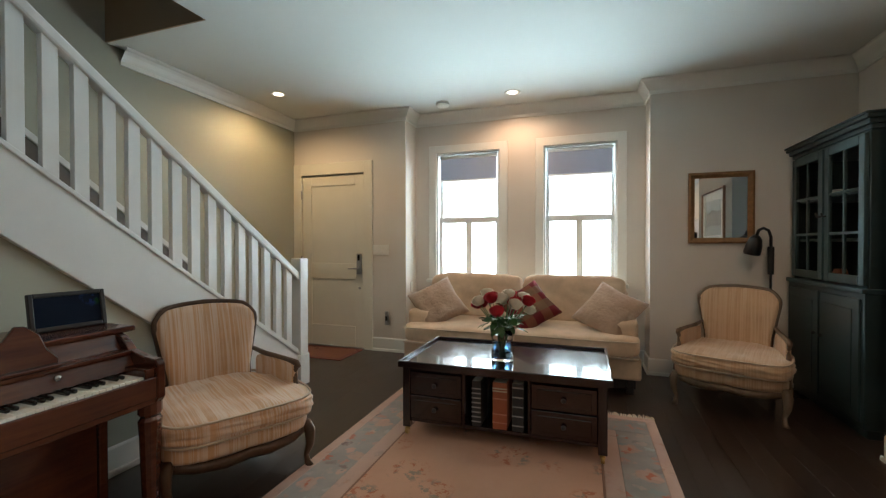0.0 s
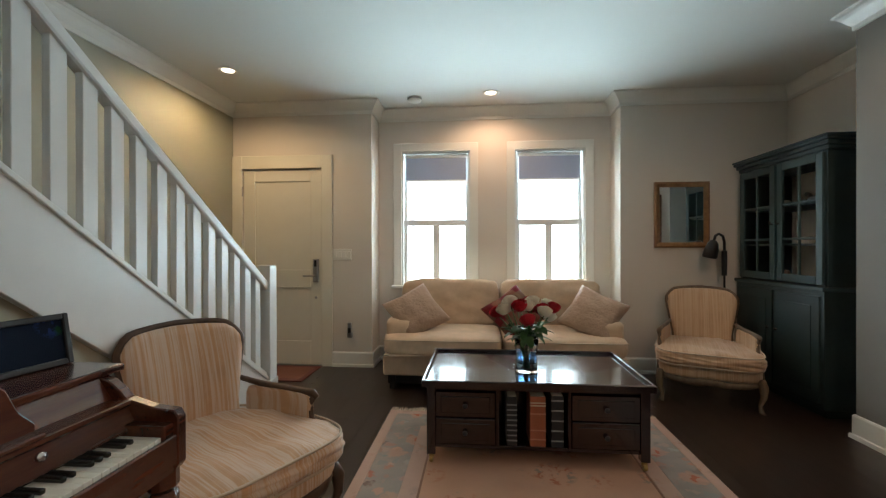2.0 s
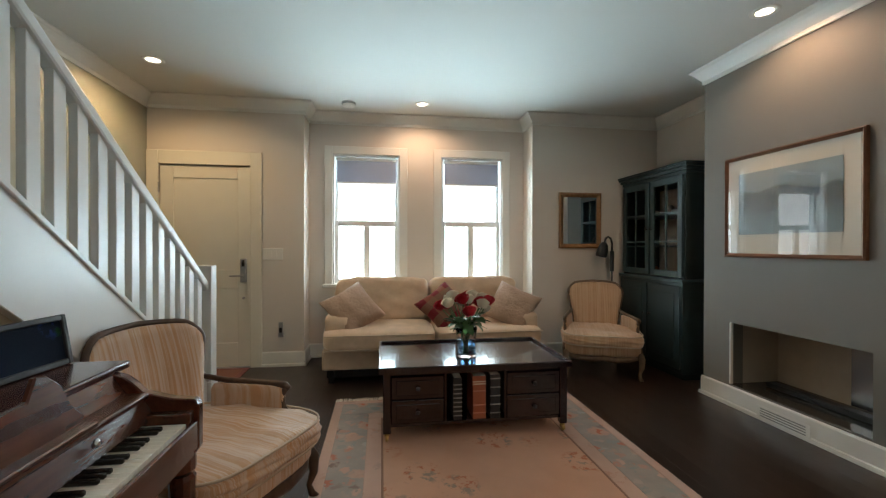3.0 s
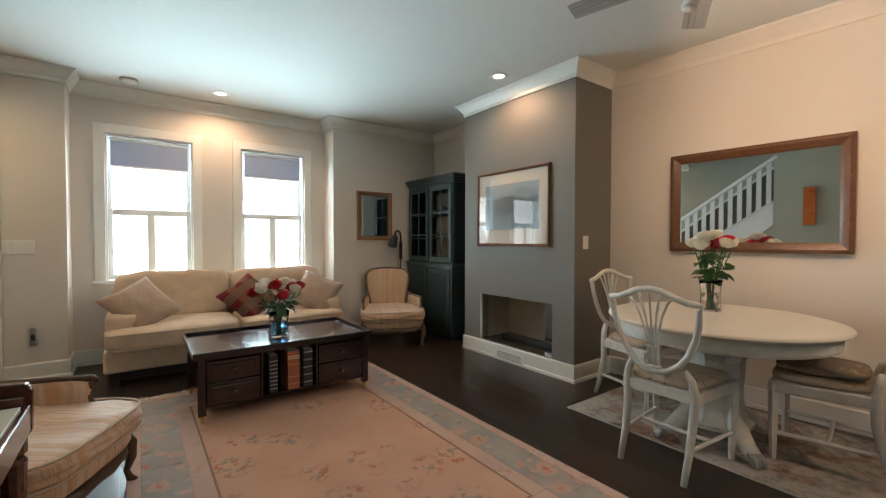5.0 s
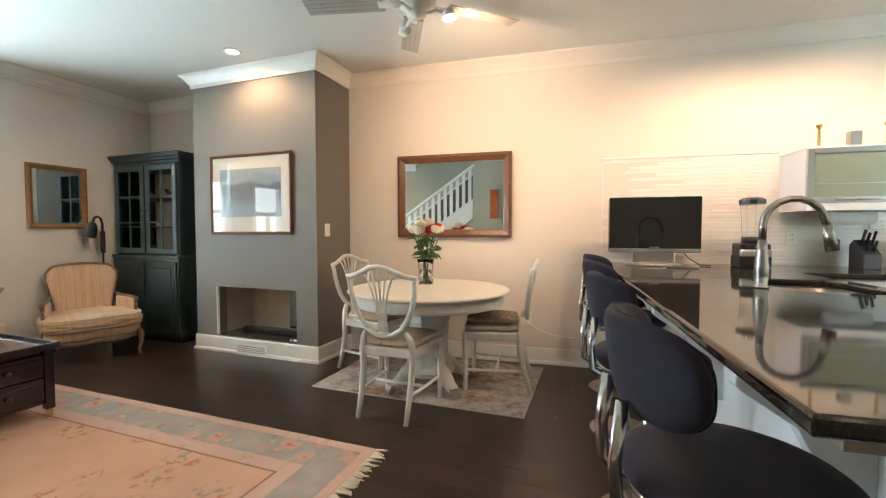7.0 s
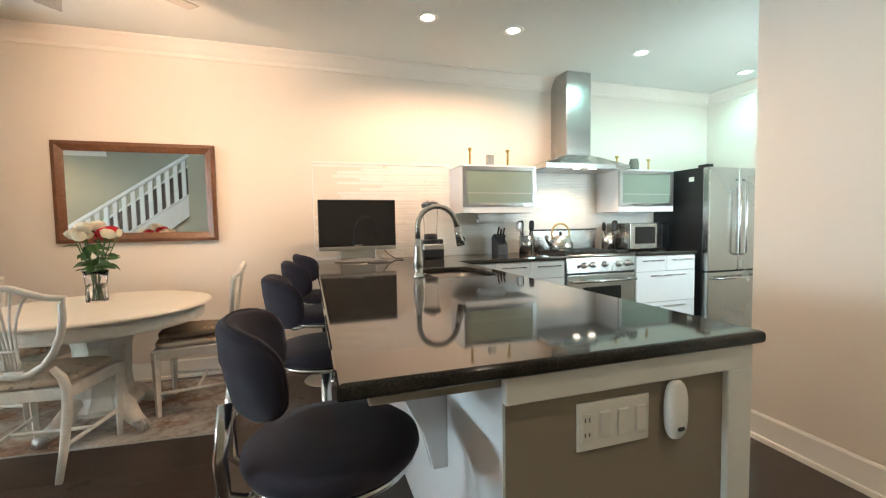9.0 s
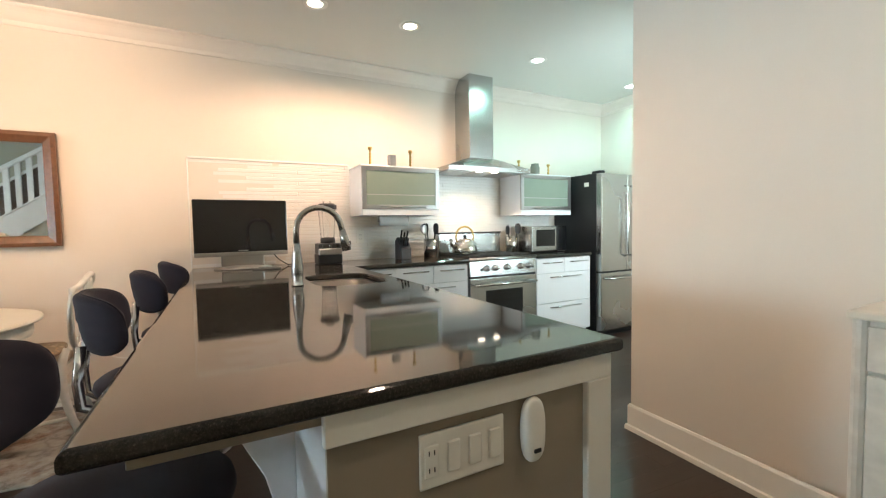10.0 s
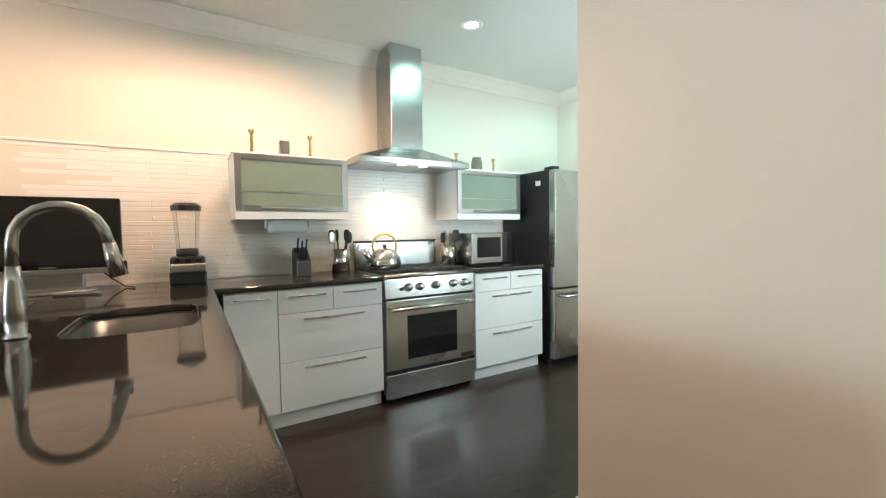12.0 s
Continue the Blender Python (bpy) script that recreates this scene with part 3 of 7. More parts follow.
# ---- windows ----
def window(name, x0, x1):
    w = thing(name, "white sash window with a half-drawn grey blind", "window", "front windows", kind="structure")
    y = BAY
    c = 0.085
    casing = bmesh.new()
    box(x0 - c, x0 + 0.004, y - 0.022, y, WZ0 - 0.02, WZ1 + c, 0.003, casing)
    box(x1 - 0.004, x1 + c, y - 0.022, y, WZ0 - 0.02, WZ1 + c, 0.003, casing)
    box(x0, x1, y - 0.022, y, WZ1 - 0.004, WZ1 + c, 0.003, casing)
    part("casing", casing, TRIM, w)
    part("window_sill", box(x0 - c - 0.02, x1 + c + 0.02, y - 0.06, y + 0.10, WZ0 - 0.03, WZ0 + 0.006, 0.006), TRIM, w)
    jamb = bmesh.new()
    box(x0, x0 + 0.02, y, y + 0.2, WZ0, WZ1, 0.001, jamb)
    box(x1 - 0.02, x1, y, y + 0.2, WZ0, WZ1, 0.001, jamb)
    box(x0, x1, y, y + 0.2, WZ1 - 0.02, WZ1, 0.001, jamb)
    part("jamb", jamb, SASH, w)
    def sash(nm, y0, z0, z1, stile, bottom, top):
        s = bmesh.new()
        box(x0 + 0.02, x0 + 0.02 + stile, y0, y0 + 0.035, z0, z1, 0.003, s)
        box(x1 - 0.02 - stile, x1 - 0.02, y0, y0 + 0.035, z0, z1, 0.003, s)
        box(x0 + 0.02 + stile, x1 - 0.02 - stile, y0, y0 + 0.035, z0, z0 + bottom, 0.003, s)
        box(x0 + 0.02 + stile, x1 - 0.02 - stile, y0, y0 + 0.035, z1 - top, z1, 0.003, s)
        f = part(nm, s, SASH, w)
        p = part("pane", box(x0 + 0.02 + stile, x1 - 0.02 - stile, y0 + 0.015, y0 + 0.019, z0 + bottom, z1 - top, 0), PANE, f)
        p.visible_shadow = False
        return f
    sash("upper_sash", y + 0.11, 1.47, WZ1 - 0.02, 0.03, 0.035, 0.035)
    low = sash("lower_sash", y + 0.06, WZ0 + 0.01, 1.515, 0.038, 0.05, 0.062)
    mid = (x0 + x1) / 2
    part("mullion", box(mid - 0.034, mid + 0.034, y + 0.058, y + 0.097, WZ0 + 0.06, 1.455, 0.004), SASH, low)
    part("blind", box(x0 + 0.045, x1 - 0.045, y + 0.035, y + 0.038, 1.945, 2.20, 0), BLIND, w, "grey roller blind")
    part("blind_roller", tube([(x0 + 0.04, y + 0.045, 2.205), (x1 - 0.04, y + 0.045, 2.205)], 0.022, 12), SASH, w, smooth=True)
    part("blind_bar", box(x0 + 0.043, x1 - 0.043, y + 0.03, y + 0.042, 1.93, 1.948, 0.003), SASH, w)
    return w


window("window_1", *W1)
window("window_2", *W2)

# ---- front door ----
door = thing("door_1", "closed cream panelled front door with a nickel lock", "door", kind="structure")
DX0, DX1 = -4.126, -3.275
leaf = bmesh.new()
y0 = FRONT + 0.012
box(DX0 + 0.004, DX1 - 0.006, y0 + 0.012, y0 + 0.042, 0.012, 2.024, 0.001, leaf)
for xa, xb, za, zb in ((DX0 + 0.004, DX0 + 0.125, 0.012, 2.024), (DX1 - 0.127, DX1 - 0.006, 0.012, 2.024), (DX0 + 0.125, DX1 - 0.127, 1.90, 2.024), (DX0 + 0.125, DX1 - 0.127, 0.80, 0.985), (DX0 + 0.125, DX1 - 0.127, 0.012, 0.25)):
    box(xa, xb, y0, y0 + 0.014, za, zb, 0.003, leaf)
lf = part("leaf", leaf, DOORWHITE, door)
cas = bmesh.new()
box(LEFT + 0.002, DX0, FRONT - 0.02, FRONT, 0, 2.165, 0.003, cas)
box(DX1, DX1 + 0.11, FRONT - 0.02, FRONT, 0, 2.165, 0.003, cas)
box(DX0, DX1, FRONT - 0.02, FRONT, 2.032, 2.165, 0.003, cas)
part("casing", cas, DOORWHITE, door)
lk = part("lock_plate", box(-3.375, -3.315, FRONT - 0.012, y0 + 0.002, 0.86, 1.10, 0.008, seg=2), SATIN, door, "nickel lock plate")
part("keypad", box(-3.358, -3.332, FRONT - 0.016, FRONT - 0.010, 1.02, 1.085, 0.003), BLACKGLOSS, lk)
part("door_handle", tube([(-3.345, FRONT - 0.01, 0.93), (-3.345, FRONT - 0.05, 0.93), (-3.36, FRONT - 0.055, 0.93), (-3.46, FRONT - 0.05, 0.925)], [0.011, 0.011, 0.01, 0.007], 10), SATIN, lk, smooth=True)
part("keyhole", lathe([(0.0, 0), (0.014, 0.0), (0.014, 0.006), (0.0, 0.008)], 14), SATIN, door).matrix_basis = pose(-3.345, y0, 0.70, 90)
for hz in (0.25, 1.02, 1.80):
    part("hinge", tube([(DX0 + 0.002, FRONT - 0.014, hz - 0.05), (DX0 + 0.002, FRONT - 0.014, hz + 0.05)], 0.008, 8), SATIN, door)
part("threshold", box(DX0, DX1, FRONT - 0.01, FRONT + 0.14, -0.005, 0.012, 0.003), SATIN, door)
# unseen board added behind the door to block daylight at its edges
setting("door_backing", box(DX0 - 0.05, DX1 - 0.012, FRONT + 0.15, FRONT + 0.17, 0, 2.1, 0), TAN, "unseen board that keeps daylight out round the door")

# ---- stairs ----
SL = 0.713
def stringer_top(y):
    return 0.307 + (2.114 - y) * SL


stairs = thing("staircase", "straight white staircase with dark wooden treads and balustrade", "staircase", kind="structure")
RISE, RUN = 0.193, 0.2707
for i in range(1, 18):
    yf = 2.474 - RUN * i
    zt = RISE * i
    part("tread", box(LEFT + 0.004, STAIR - 0.06, yf - RUN, yf + 0.025, zt - 0.03, zt, 0.006), FLOORWOOD, stairs)
    part("riser", box(LEFT + 0.004, STAIR - 0.06, yf - 0.012, yf, zt - RISE, zt - 0.03, 0), STAIRWHITE, stairs)
prof = [(2.27, 0.0), (2.27, stringer_top(2.2)), (0.0, stringer_top(0.0)), (0.0, stringer_top(0.0) - 0.37), (1.86, 0.02), (1.86, 0.0)]
swap = Matrix(((0, 1, 0, STAIR - 0.05), (1, 0, 0, 0), (0, 0, 1, 0), (0, 0, 0, 1)))
part("stringer", prism(prof, 0.05, swap, None, 0.003), STAIRWHITE, stairs)
ang = math.degrees(math.atan(SL))
capb = bmesh.new()
p0, p1 = (STAIR - 0.025, 2.2, stringer_top(2.2) + 0.006), (STAIR - 0.025, 0.0, stringer_top(0.0) + 0.006)
ln = math.hypot(2.2, 2.2 * SL)
box(-0.036, 0.036, -ln / 2, ln / 2, -0.012, 0.012, 0.004, capb)
bmesh.ops.transform(capb, matrix=pose((p0[0] + p1[0]) / 2, (p0[1] + p1[1]) / 2, (p0[2] + p1[2]) / 2, -ang), verts=capb.verts)
part("stringer_cap", capb, STAIRWHITE, stairs)
rail = bmesh.new()
box(-0.032, 0.032, -ln / 2 - 0.03, ln / 2 + 0.03, -0.03, 0.03, 0.014, rail, 2)
bmesh.ops.transform(rail, matrix=pose(STAIR - 0.025, 1.09, stringer_top(1.09) + 0.672, -ang), verts=rail.verts)
part("handrail", rail, STAIRWHITE, stairs)
newel = bmesh.new()
box(STAIR - 0.075, STAIR + 0.025, 2.165, 2.265, 0, 1.085, 0.004, newel)
part("newel_post", newel, STAIRWHITE, stairs)
part("newel_base", box(STAIR - 0.08, STAIR + 0.032, 2.155, 2.275, 0, 0.26, 0.004), STAIRWHITE, stairs)
for k in range(17):
    yb = 0.062 + 0.125 * k
    za, zb = stringer_top(yb) + 0.0, stringer_top(yb) + 0.655
    part("baluster", prism([(yb - 0.032, za - 0.02), (yb + 0.032, za - 0.04), (yb + 0.032, zb - 0.022), (yb - 0.032, zb + 0.022)], 0.034, Matrix(((0, 1, 0, STAIR - 0.042), (1, 0, 0, 0), (0, 0, 1, 0), (0, 0, 0, 1))), None, 0.002), STAIRWHITE, stairs)
skirt = prism([(2.35, 0.0), (2.35, 0.22), (-1.9, 0.22 + 4.25 * SL), (-1.9, -0.12 + 4.25 * SL), (2.2, 0.0)], 0.02, Matrix(((0, 1, 0, LEFT), (1, 0, 0, 0), (0, 0, 1, 0), (0, 0, 0, 1))))
part("wall_skirt", skirt, STAIRWHITE, stairs)

# dado rail that climbs with the stairs, brown panel under it
flip = Matrix(((0, 1, 0, LEFT), (1, 0, 0, 0), (0, 0, 1, 0), (0, 0, 0, 1)))


def dado(y):
    return 2.590 - 0.76 * y


part("dado_panel", prism([(2.1, 0.2), (2.1, dado(2.1) - 0.05), (-2.6, dado(-2.6) - 0.05), (-2.6, 2.2)], 0.008, flip), BROWNPANEL, stairs, "brown painted panel under the dado rail")
part("dado_rail", prism([(2.1, dado(2.1) - 0.05), (2.1, dado(2.1)), (-2.6, dado(-2.6)), (-2.6, dado(-2.6) - 0.05)], 0.022, flip, None, 0.004), STAIRWHITE, stairs, "white dado rail")

# ---- living room ----
def downlight(x, y, glow, label):
    t = thing("recessed_light", label, "ceiling light", "recessed ceiling lights", (x, y, H))
    ring = lathe([(0.05, 0.001), (0.05, -0.004), (0.075, -0.006), (0.082, -0.002), (0.082, 0.001)], 24, caps=False)
    part("trim_ring", ring, TRIM, t, smooth=True)
    part("lens", lathe([(0.0, -0.0015), (0.05, -0.0015)], 24, caps=False), glow, t, "glowing lens")


for lname, lx, ly, lw, lc in LAMPS[:7]:
    downlight(lx, ly, COOLGLOW if lc == COOL else LAMPGLOW, "white recessed ceiling light, switched on")

sd = thing("smoke_detector", "round white smoke detector on the ceiling", "smoke detector", at=(-2.305, 3.4, H))
part("body", lathe([(0.07, 0), (0.07, -0.02), (0.062, -0.034), (0.02, -0.04), (0.0, -0.04)], 24), PLATE, sd, smooth=True)
part("vent_ring", lathe([(0.071, -0.012), (0.073, -0.014), (0.071, -0.017)], 24, caps=False), BLACK, sd)


def sofa():
    s = thing("sofa", "ivory two-seat sofa with low block arms and loose cushions", "sofa", at=(-1.472, 3.21, 0))
    w = 1.02
    part("base", box(-w, w, -0.42, 0.44, 0.12, 0.30, 0.02, seg=2), SOFACLOTH, s)
    # black box that paints in the shade of the gap below the sofa
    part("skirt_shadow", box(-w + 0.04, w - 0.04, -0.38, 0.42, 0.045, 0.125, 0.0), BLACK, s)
    for sx in (-1, 1):
        for yy in (-0.37, 0.38):
            part("leg", box(sx * (w - 0.08) - 0.025, sx * (w - 0.08) + 0.025, yy - 0.025, yy + 0.025, 0.0, 0.121, 0.004), BLACK, s)
        arm = cushion(0.23, 0.60, 0.27, (sx * (w - 0.125), -0.06, 0.452), 10, 7, 0.03, 0.004, sx)
        part("arm", arm, SOFACLOTH, s, smooth=True)
        seat = cushion(w * 1.0 - 0.006, 0.74, 0.19, (sx * w / 2, -0.14, 0.385), 7, 8, 0.16, 0.006, 3 + sx)
        st = part("seat_cushion", seat, SOFACLOTH, s, smooth=True)
        for zz in (0.315, 0.44):
            part("piping", tube([(sx * 0.03, -0.502, zz), (sx * w / 2, -0.512, zz), (sx * (w - 0.03), -0.502, zz)], 0.006, 6), PIPING, st, smooth=True)
        back = cushion(w * 0.93, 0.23, 0.46, (0, 0, 0), 8, 12, 0.06, 0.020, 8 + sx, pose(0, 0, 0, -10))
        bmesh.ops.translate(back, vec=(sx * w * 0.475, 0.245, 0.665), verts=back.verts)
        part("back_cushion", back, SOFACLOTH, s, smooth=True)
    part("backrest", box(-w + 0.03, w - 0.03, 0.30, 0.46, 0.28, 0.76, 0.04, seg=3), SOFACLOTH, s)
    return s


sofa()


def pillow(label, mat, at, tilt, roll, size=0.42, seed=1):
    p = thing("throw_pillow", label, "cushion", "cushions on the sofa", at)
    p.matrix_basis = pose(*at) @ pose(0, 0, 0, 0, 0, roll[0]) @ pose(0, 0, 0, tilt, 0, 0) @ pose(0, 0, 0, 0, 0, roll[1])
    bm = bmesh.new()
    bmesh.ops.create_cube(bm, size=2)
    bmesh.ops.subdivide_edges(bm, edges=list(bm.edges), cuts=13, use_grid_fill=True)
    for v in bm.verts:
        c = v.co.copy()
        side = max(abs(c.x), abs(c.y))
        bow = 1 - 0.10 * (1 - min(1, abs(c.x * c.y)) ** 1.0) * (side ** 4)
        th = (max(0.0, 1 - c.x ** 2) * max(0.0, 1 - c.y ** 2)) ** 0.45
        wr = (noise.noise(c * 3 + Vector((seed, 0, 0))) * 0.026 + noise.noise(c * 7 + Vector((0, seed, 0))) * 0.012) * th
        v.co = Vector((c.x * bow * size / 2, c.y * bow * size / 2, c.z * (0.008 + th * 0.085) + wr))
    part("cover", bm, mat, p, smooth=True)


pillow("quilted beige square cushion leaning on the sofa arm", PILLOWCLOTH, (-2.235, 3.03, 0.63), 52, (14, 30), 0.45, 1)
pillow("quilted beige square cushion leaning on the sofa arm", PILLOWCLOTH, (-0.68, 3.02, 0.63), 50, (-14, 62), 0.45, 2)
pillow("red and olive plaid square cushion on the sofa", PLAID, (-1.36, 3.04, 0.63), 52, (2, 38), 0.42, 3)


def armchair(at, turn, label, frame_mat, cloth):
    a = thing("armchair", label, "armchair", "pair of bergere armchairs", at, turn)
    # seat faces -y
    part("seat_rail", tube([(-0.25, 0.26, 0.215), (-0.33, 0.0, 0.215), (-0.34, -0.32, 0.21), (-0.22, -0.39, 0.195), (-0.1, -0.408, 0.185), (0, -0.415, 0.20), (0.1, -0.408, 0.185), (0.22, -0.39, 0.195), (0.34, -0.32, 0.21), (0.33, 0.0, 0.215), (0.25, 0.26, 0.215)], 0.022, 8, flat=1.3), frame_mat, a, smooth=True)
    def shaped(bm):
        for v in bm.verts:
            v.co.x *= 1 - 0.30 * max(0.0, v.co.y + 0.05) / 0.35
        return bm
    part("seat_base", shaped(cushion(0.71, 0.74, 0.13, (0, -0.055, 0.262), 4.5, 8, 0.05, 0.003, 2)), cloth, a, smooth=True)
    cu = part("seat_cushion", shaped(cushion(0.73, 0.78, 0.125, (0, -0.075, 0.358), 5, 16, 0.10, 0.017, 5)), cloth, a, smooth=True)
    for zz in (0.408, 0.315):
        ringp = []
        for k in range(44):
            q = 2 * math.pi * k / 44
            c, s_ = math.cos(q), math.sin(q)
            x, y = 0.358 * math.copysign(abs(c) ** 0.42, c), -0.075 + 0.384 * math.copysign(abs(s_) ** 0.42, s_)
            ringp.append((x * (1 - 0.30 * max(0.0, y + 0.05) / 0.35), y, zz))
        part("piping", tube(ringp, 0.006, 6, closed=True), PIPING, cu, smooth=True)
    # back panel in its carved frame
    TOP = 0.84
    def half(z):
        return 0.215 + 0.055 * max(0.0, min(1.0, (z - 0.45) / 0.28)) ** 0.9
    def crest(u):
        return TOP - 0.025 * u * u - 0.065 * (max(0.0, abs(u) - 0.70) / 0.30) ** 2.2
    lean = pose(0, 0.26, 0, 0, 0, 0) @ Matrix(((1, 0, 0, 0), (0, 1, 0.20, -0.06), (0, 0, 1, 0), (0, 0, 0, 1)))
    bk = bmesh.new()
    n, rows = 16, []
    for i in range(14):
        z = 0.30 + (TOP - 0.30) * i / 13
        row = []
        for j in range(n + 1):
            u = -1 + 2 * j / n
            bulge = -0.055 * (1 - u ** 4) * math.sin(math.pi * (0.08 + 0.87 * i / 13)) ** 0.6
            row.append(bk.verts.new((u * half(z), bulge - 0.07 * u * u, min(z, crest(u)))))
        rows.append(row)
    for r0, r1 in zip(rows, rows[1:]):
        for j in range(n):
            bk.faces.new((r0[j], r0[j + 1], r1[j + 1], r1[j]))
    ext = bmesh.ops.extrude_face_region(bk, geom=list(bk.faces))
    bmesh.ops.translate(bk, vec=(0, 0.055, 0), verts=[v for v in ext["geom"] if isinstance(v, bmesh.types.BMVert)])
    bmesh.ops.transform(bk, matrix=lean, verts=bk.verts)
    part("backrest", bk, cloth, a, smooth=True)
    right = [(half(z), z) for z in (0.26, 0.36, 0.46, 0.54, 0.62, 0.69, 0.735)] + [(half(0.8) * u, crest(u) + 0.006) for u in (0.99, 0.96, 0.91, 0.85, 0.77, 0.65, 0.5, 0.33, 0.16)]
    out = right + [(0.0, TOP + 0.008)] + [(-x, z) for x, z in reversed(right)]
    fr = [lean @ Vector((x, 0.02 - 0.07 * (x / 0.26) ** 2, z)) for x, z in out]
    part("back_frame", tube(fr, 0.0175, 8), frame_mat, a, smooth=True)
    for s in (-1, 1):
        armp = [lean @ Vector((s * 0.243, -0.05, 0.55)), (s * 0.275, 0.12, 0.532), (s * 0.305, 0.0, 0.528), (s * 0.328, -0.13, 0.525), (s * 0.338, -0.19, 0.522), (s * 0.34, -0.215, 0.505)]
        part("arm", tube(armp, [0.013, 0.016, 0.016, 0.018, 0.019, 0.012], 8), frame_mat, a, smooth=True)
        part("arm_support", tube([(s * 0.338, -0.195, 0.512), (s * 0.332, -0.175, 0.47), (s * 0.332, -0.185, 0.41), (s * 0.335, -0.26, 0.33), (s * 0.335, -0.29, 0.22)], [0.016, 0.013, 0.014, 0.016, 0.02], 8), frame_mat, a, smooth=True)
        pad = cushion(0.036, 0.40, 0.22, (0, 0, 0), 9, 6, 0.02, 0.002, s, pose(0, 0, 0, 0, 0, s * 11))
        bmesh.ops.translate(pad, vec=(s * 0.296, 0.01, 0.412), verts=pad.verts)
        part("arm_panel", pad, cloth, a, smooth=True)
        legp = [(s * 0.32, -0.335, 0.235), (s * 0.335, -0.36, 0.19), (s * 0.333, -0.365, 0.12), (s * 0.317, -0.35, 0.06), (s * 0.32, -0.363, 0.022), (s * 0.328, -0.38, 0.0)]
        part("front_leg", tube(legp, [0.03, 0.03, 0.022, 0.014, 0.017, 0.02], 10), frame_mat, a, smooth=True)
        part("rear_leg", tube([(s * 0.22, 0.25, 0.30), (s * 0.225, 0.26, 0.16), (s * 0.235, 0.30, 0.0)], [0.024, 0.02, 0.016], 8), frame_mat, a, smooth=True)
    return a


armchair((-2.776, 0.988, 0), 62, "gold striped bergere armchair with dark carved wood frame", WALNUT, GOLDSTRIPE)
armchair((0.205, 2.95, 0), -22, "gold silk bergere armchair in the corner by the cabinet", GREYWALNUT, GOLDPLAIN)


def coffee_table():
    t = thing("coffee_table", "dark cherry coffee table with drawers, book niche and tray top", "coffee table", at=(-1.36, 1.945, 0.012))
    w, d, h = 0.615, 0.362, 0.466
    part("top_panel", box(-w, w, -d, d, 0.425, 0.447, 0.004), DARKMAHOG, t)
    for nm, b in (("tray_rim", (-w, w, -d - 0.012, -d + 0.008)), ("tray_rim", (-w, w, d - 0.008, d + 0.012))):
        part(nm, box(b[0] - 0.012, b[1] + 0.012, b[2], b[3], 0.425, h, 0.005, seg=2), DARKMAHOG, t)
    for s in (-1, 1):
        part("tray_rim", box(s * w - 0.012 * (s < 0) - 0.006 * (s > 0), s * w + 0.012 * (s > 0) + 0.006 * (s < 0), -d, d, 0.425, h, 0.005, seg=2), DARKMAHOG, t)
    for x0, x1 in ((-0.57, -0.555), (-0.215, -0.20), (0.175, 0.19), (0.555, 0.57)):
        part("upright_panel", box(x0, x1, -0.345, 0.345, 0.085, 0.43, 0.001), DARKMAHOG, t)
    part("bottom_board", box(-0.555, 0.555, -0.34, 0.34, 0.085, 0.105, 0.001), DARKMAHOG, t)
    part("top_rail", box(-0.555, 0.555, -0.335, 0.335, 0.405, 0.424, 0.001), DARKMAHOG, t)
    part("niche_back", box(-0.555, 0.555, 0.0, 0.02, 0.105, 0.405, 0), DARKMAHOG, t)
    for s in (-1, 1):
        for z0, z1 in ((0.11, 0.252), (0.258, 0.40)):
            xa, xb = ((-0.55, -0.22) if s < 0 else (0.195, 0.55))
            dr = part("drawer", box(xa, xb, -0.352, -0.29, z0, z1, 0.004), DARKMAHOG, t)
            part("drawer_panel", box(xa + 0.03, xb - 0.03, -0.357, -0.350, z0 + 0.025, z1 - 0.025, 0.003), DARKMAHOG, dr)
            part("knob", lathe([(0.006, 0), (0.006, 0.012), (0.014, 0.018), (0.012, 0.026), (0.0, 0.029)], 12), IRON, dr, "small dark metal knob", True).matrix_basis = pose((xa + xb) / 2, -0.356, (z0 + z1) / 2, 90)
        for yy in (-0.335, 0.335):
            part("leg", box(s * 0.575 - 0.024, s * 0.575 + 0.024, yy - 0.024, yy + 0.024, 0.05, 0.43, 0.004), DARKMAHOG, t)
            cst = part("caster", lathe([(0.0, -0.01), (0.018, -0.01), (0.021, 0), (0.018, 0.01), (0.0, 0.01)], 14), BRASS, t, "brass caster")
            cst.matrix_basis = pose(s * 0.575, yy - 0.006, 0.021, 0, 90, 0)
            part("caster_stem", tube([(s * 0.575, yy, 0.03), (s * 0.575, yy, 0.055)], 0.016, 10), BRASS, t)
    return t


coffee_table()


def book(at, w, h, d, mat, bands, label, turn=0):
    b = thing("book", label, "book", "books in the coffee table", at, turn)
    part("cover", box(-w / 2, w / 2, 0, d, 0, h, 0.004, seg=2), mat, b)
    part("pages", box(-w / 2 + 0.004, w / 2 - 0.004, 0.006, d + 0.001, h - 0.001, h + 0.0015, 0), IVORY, b)
    for z, c in bands:
        part("spine_band", box(-w / 2 - 0.001, w / 2 + 0.001, -0.0015, 0.004, z - 0.004, z + 0.004, 0.001), c, b)


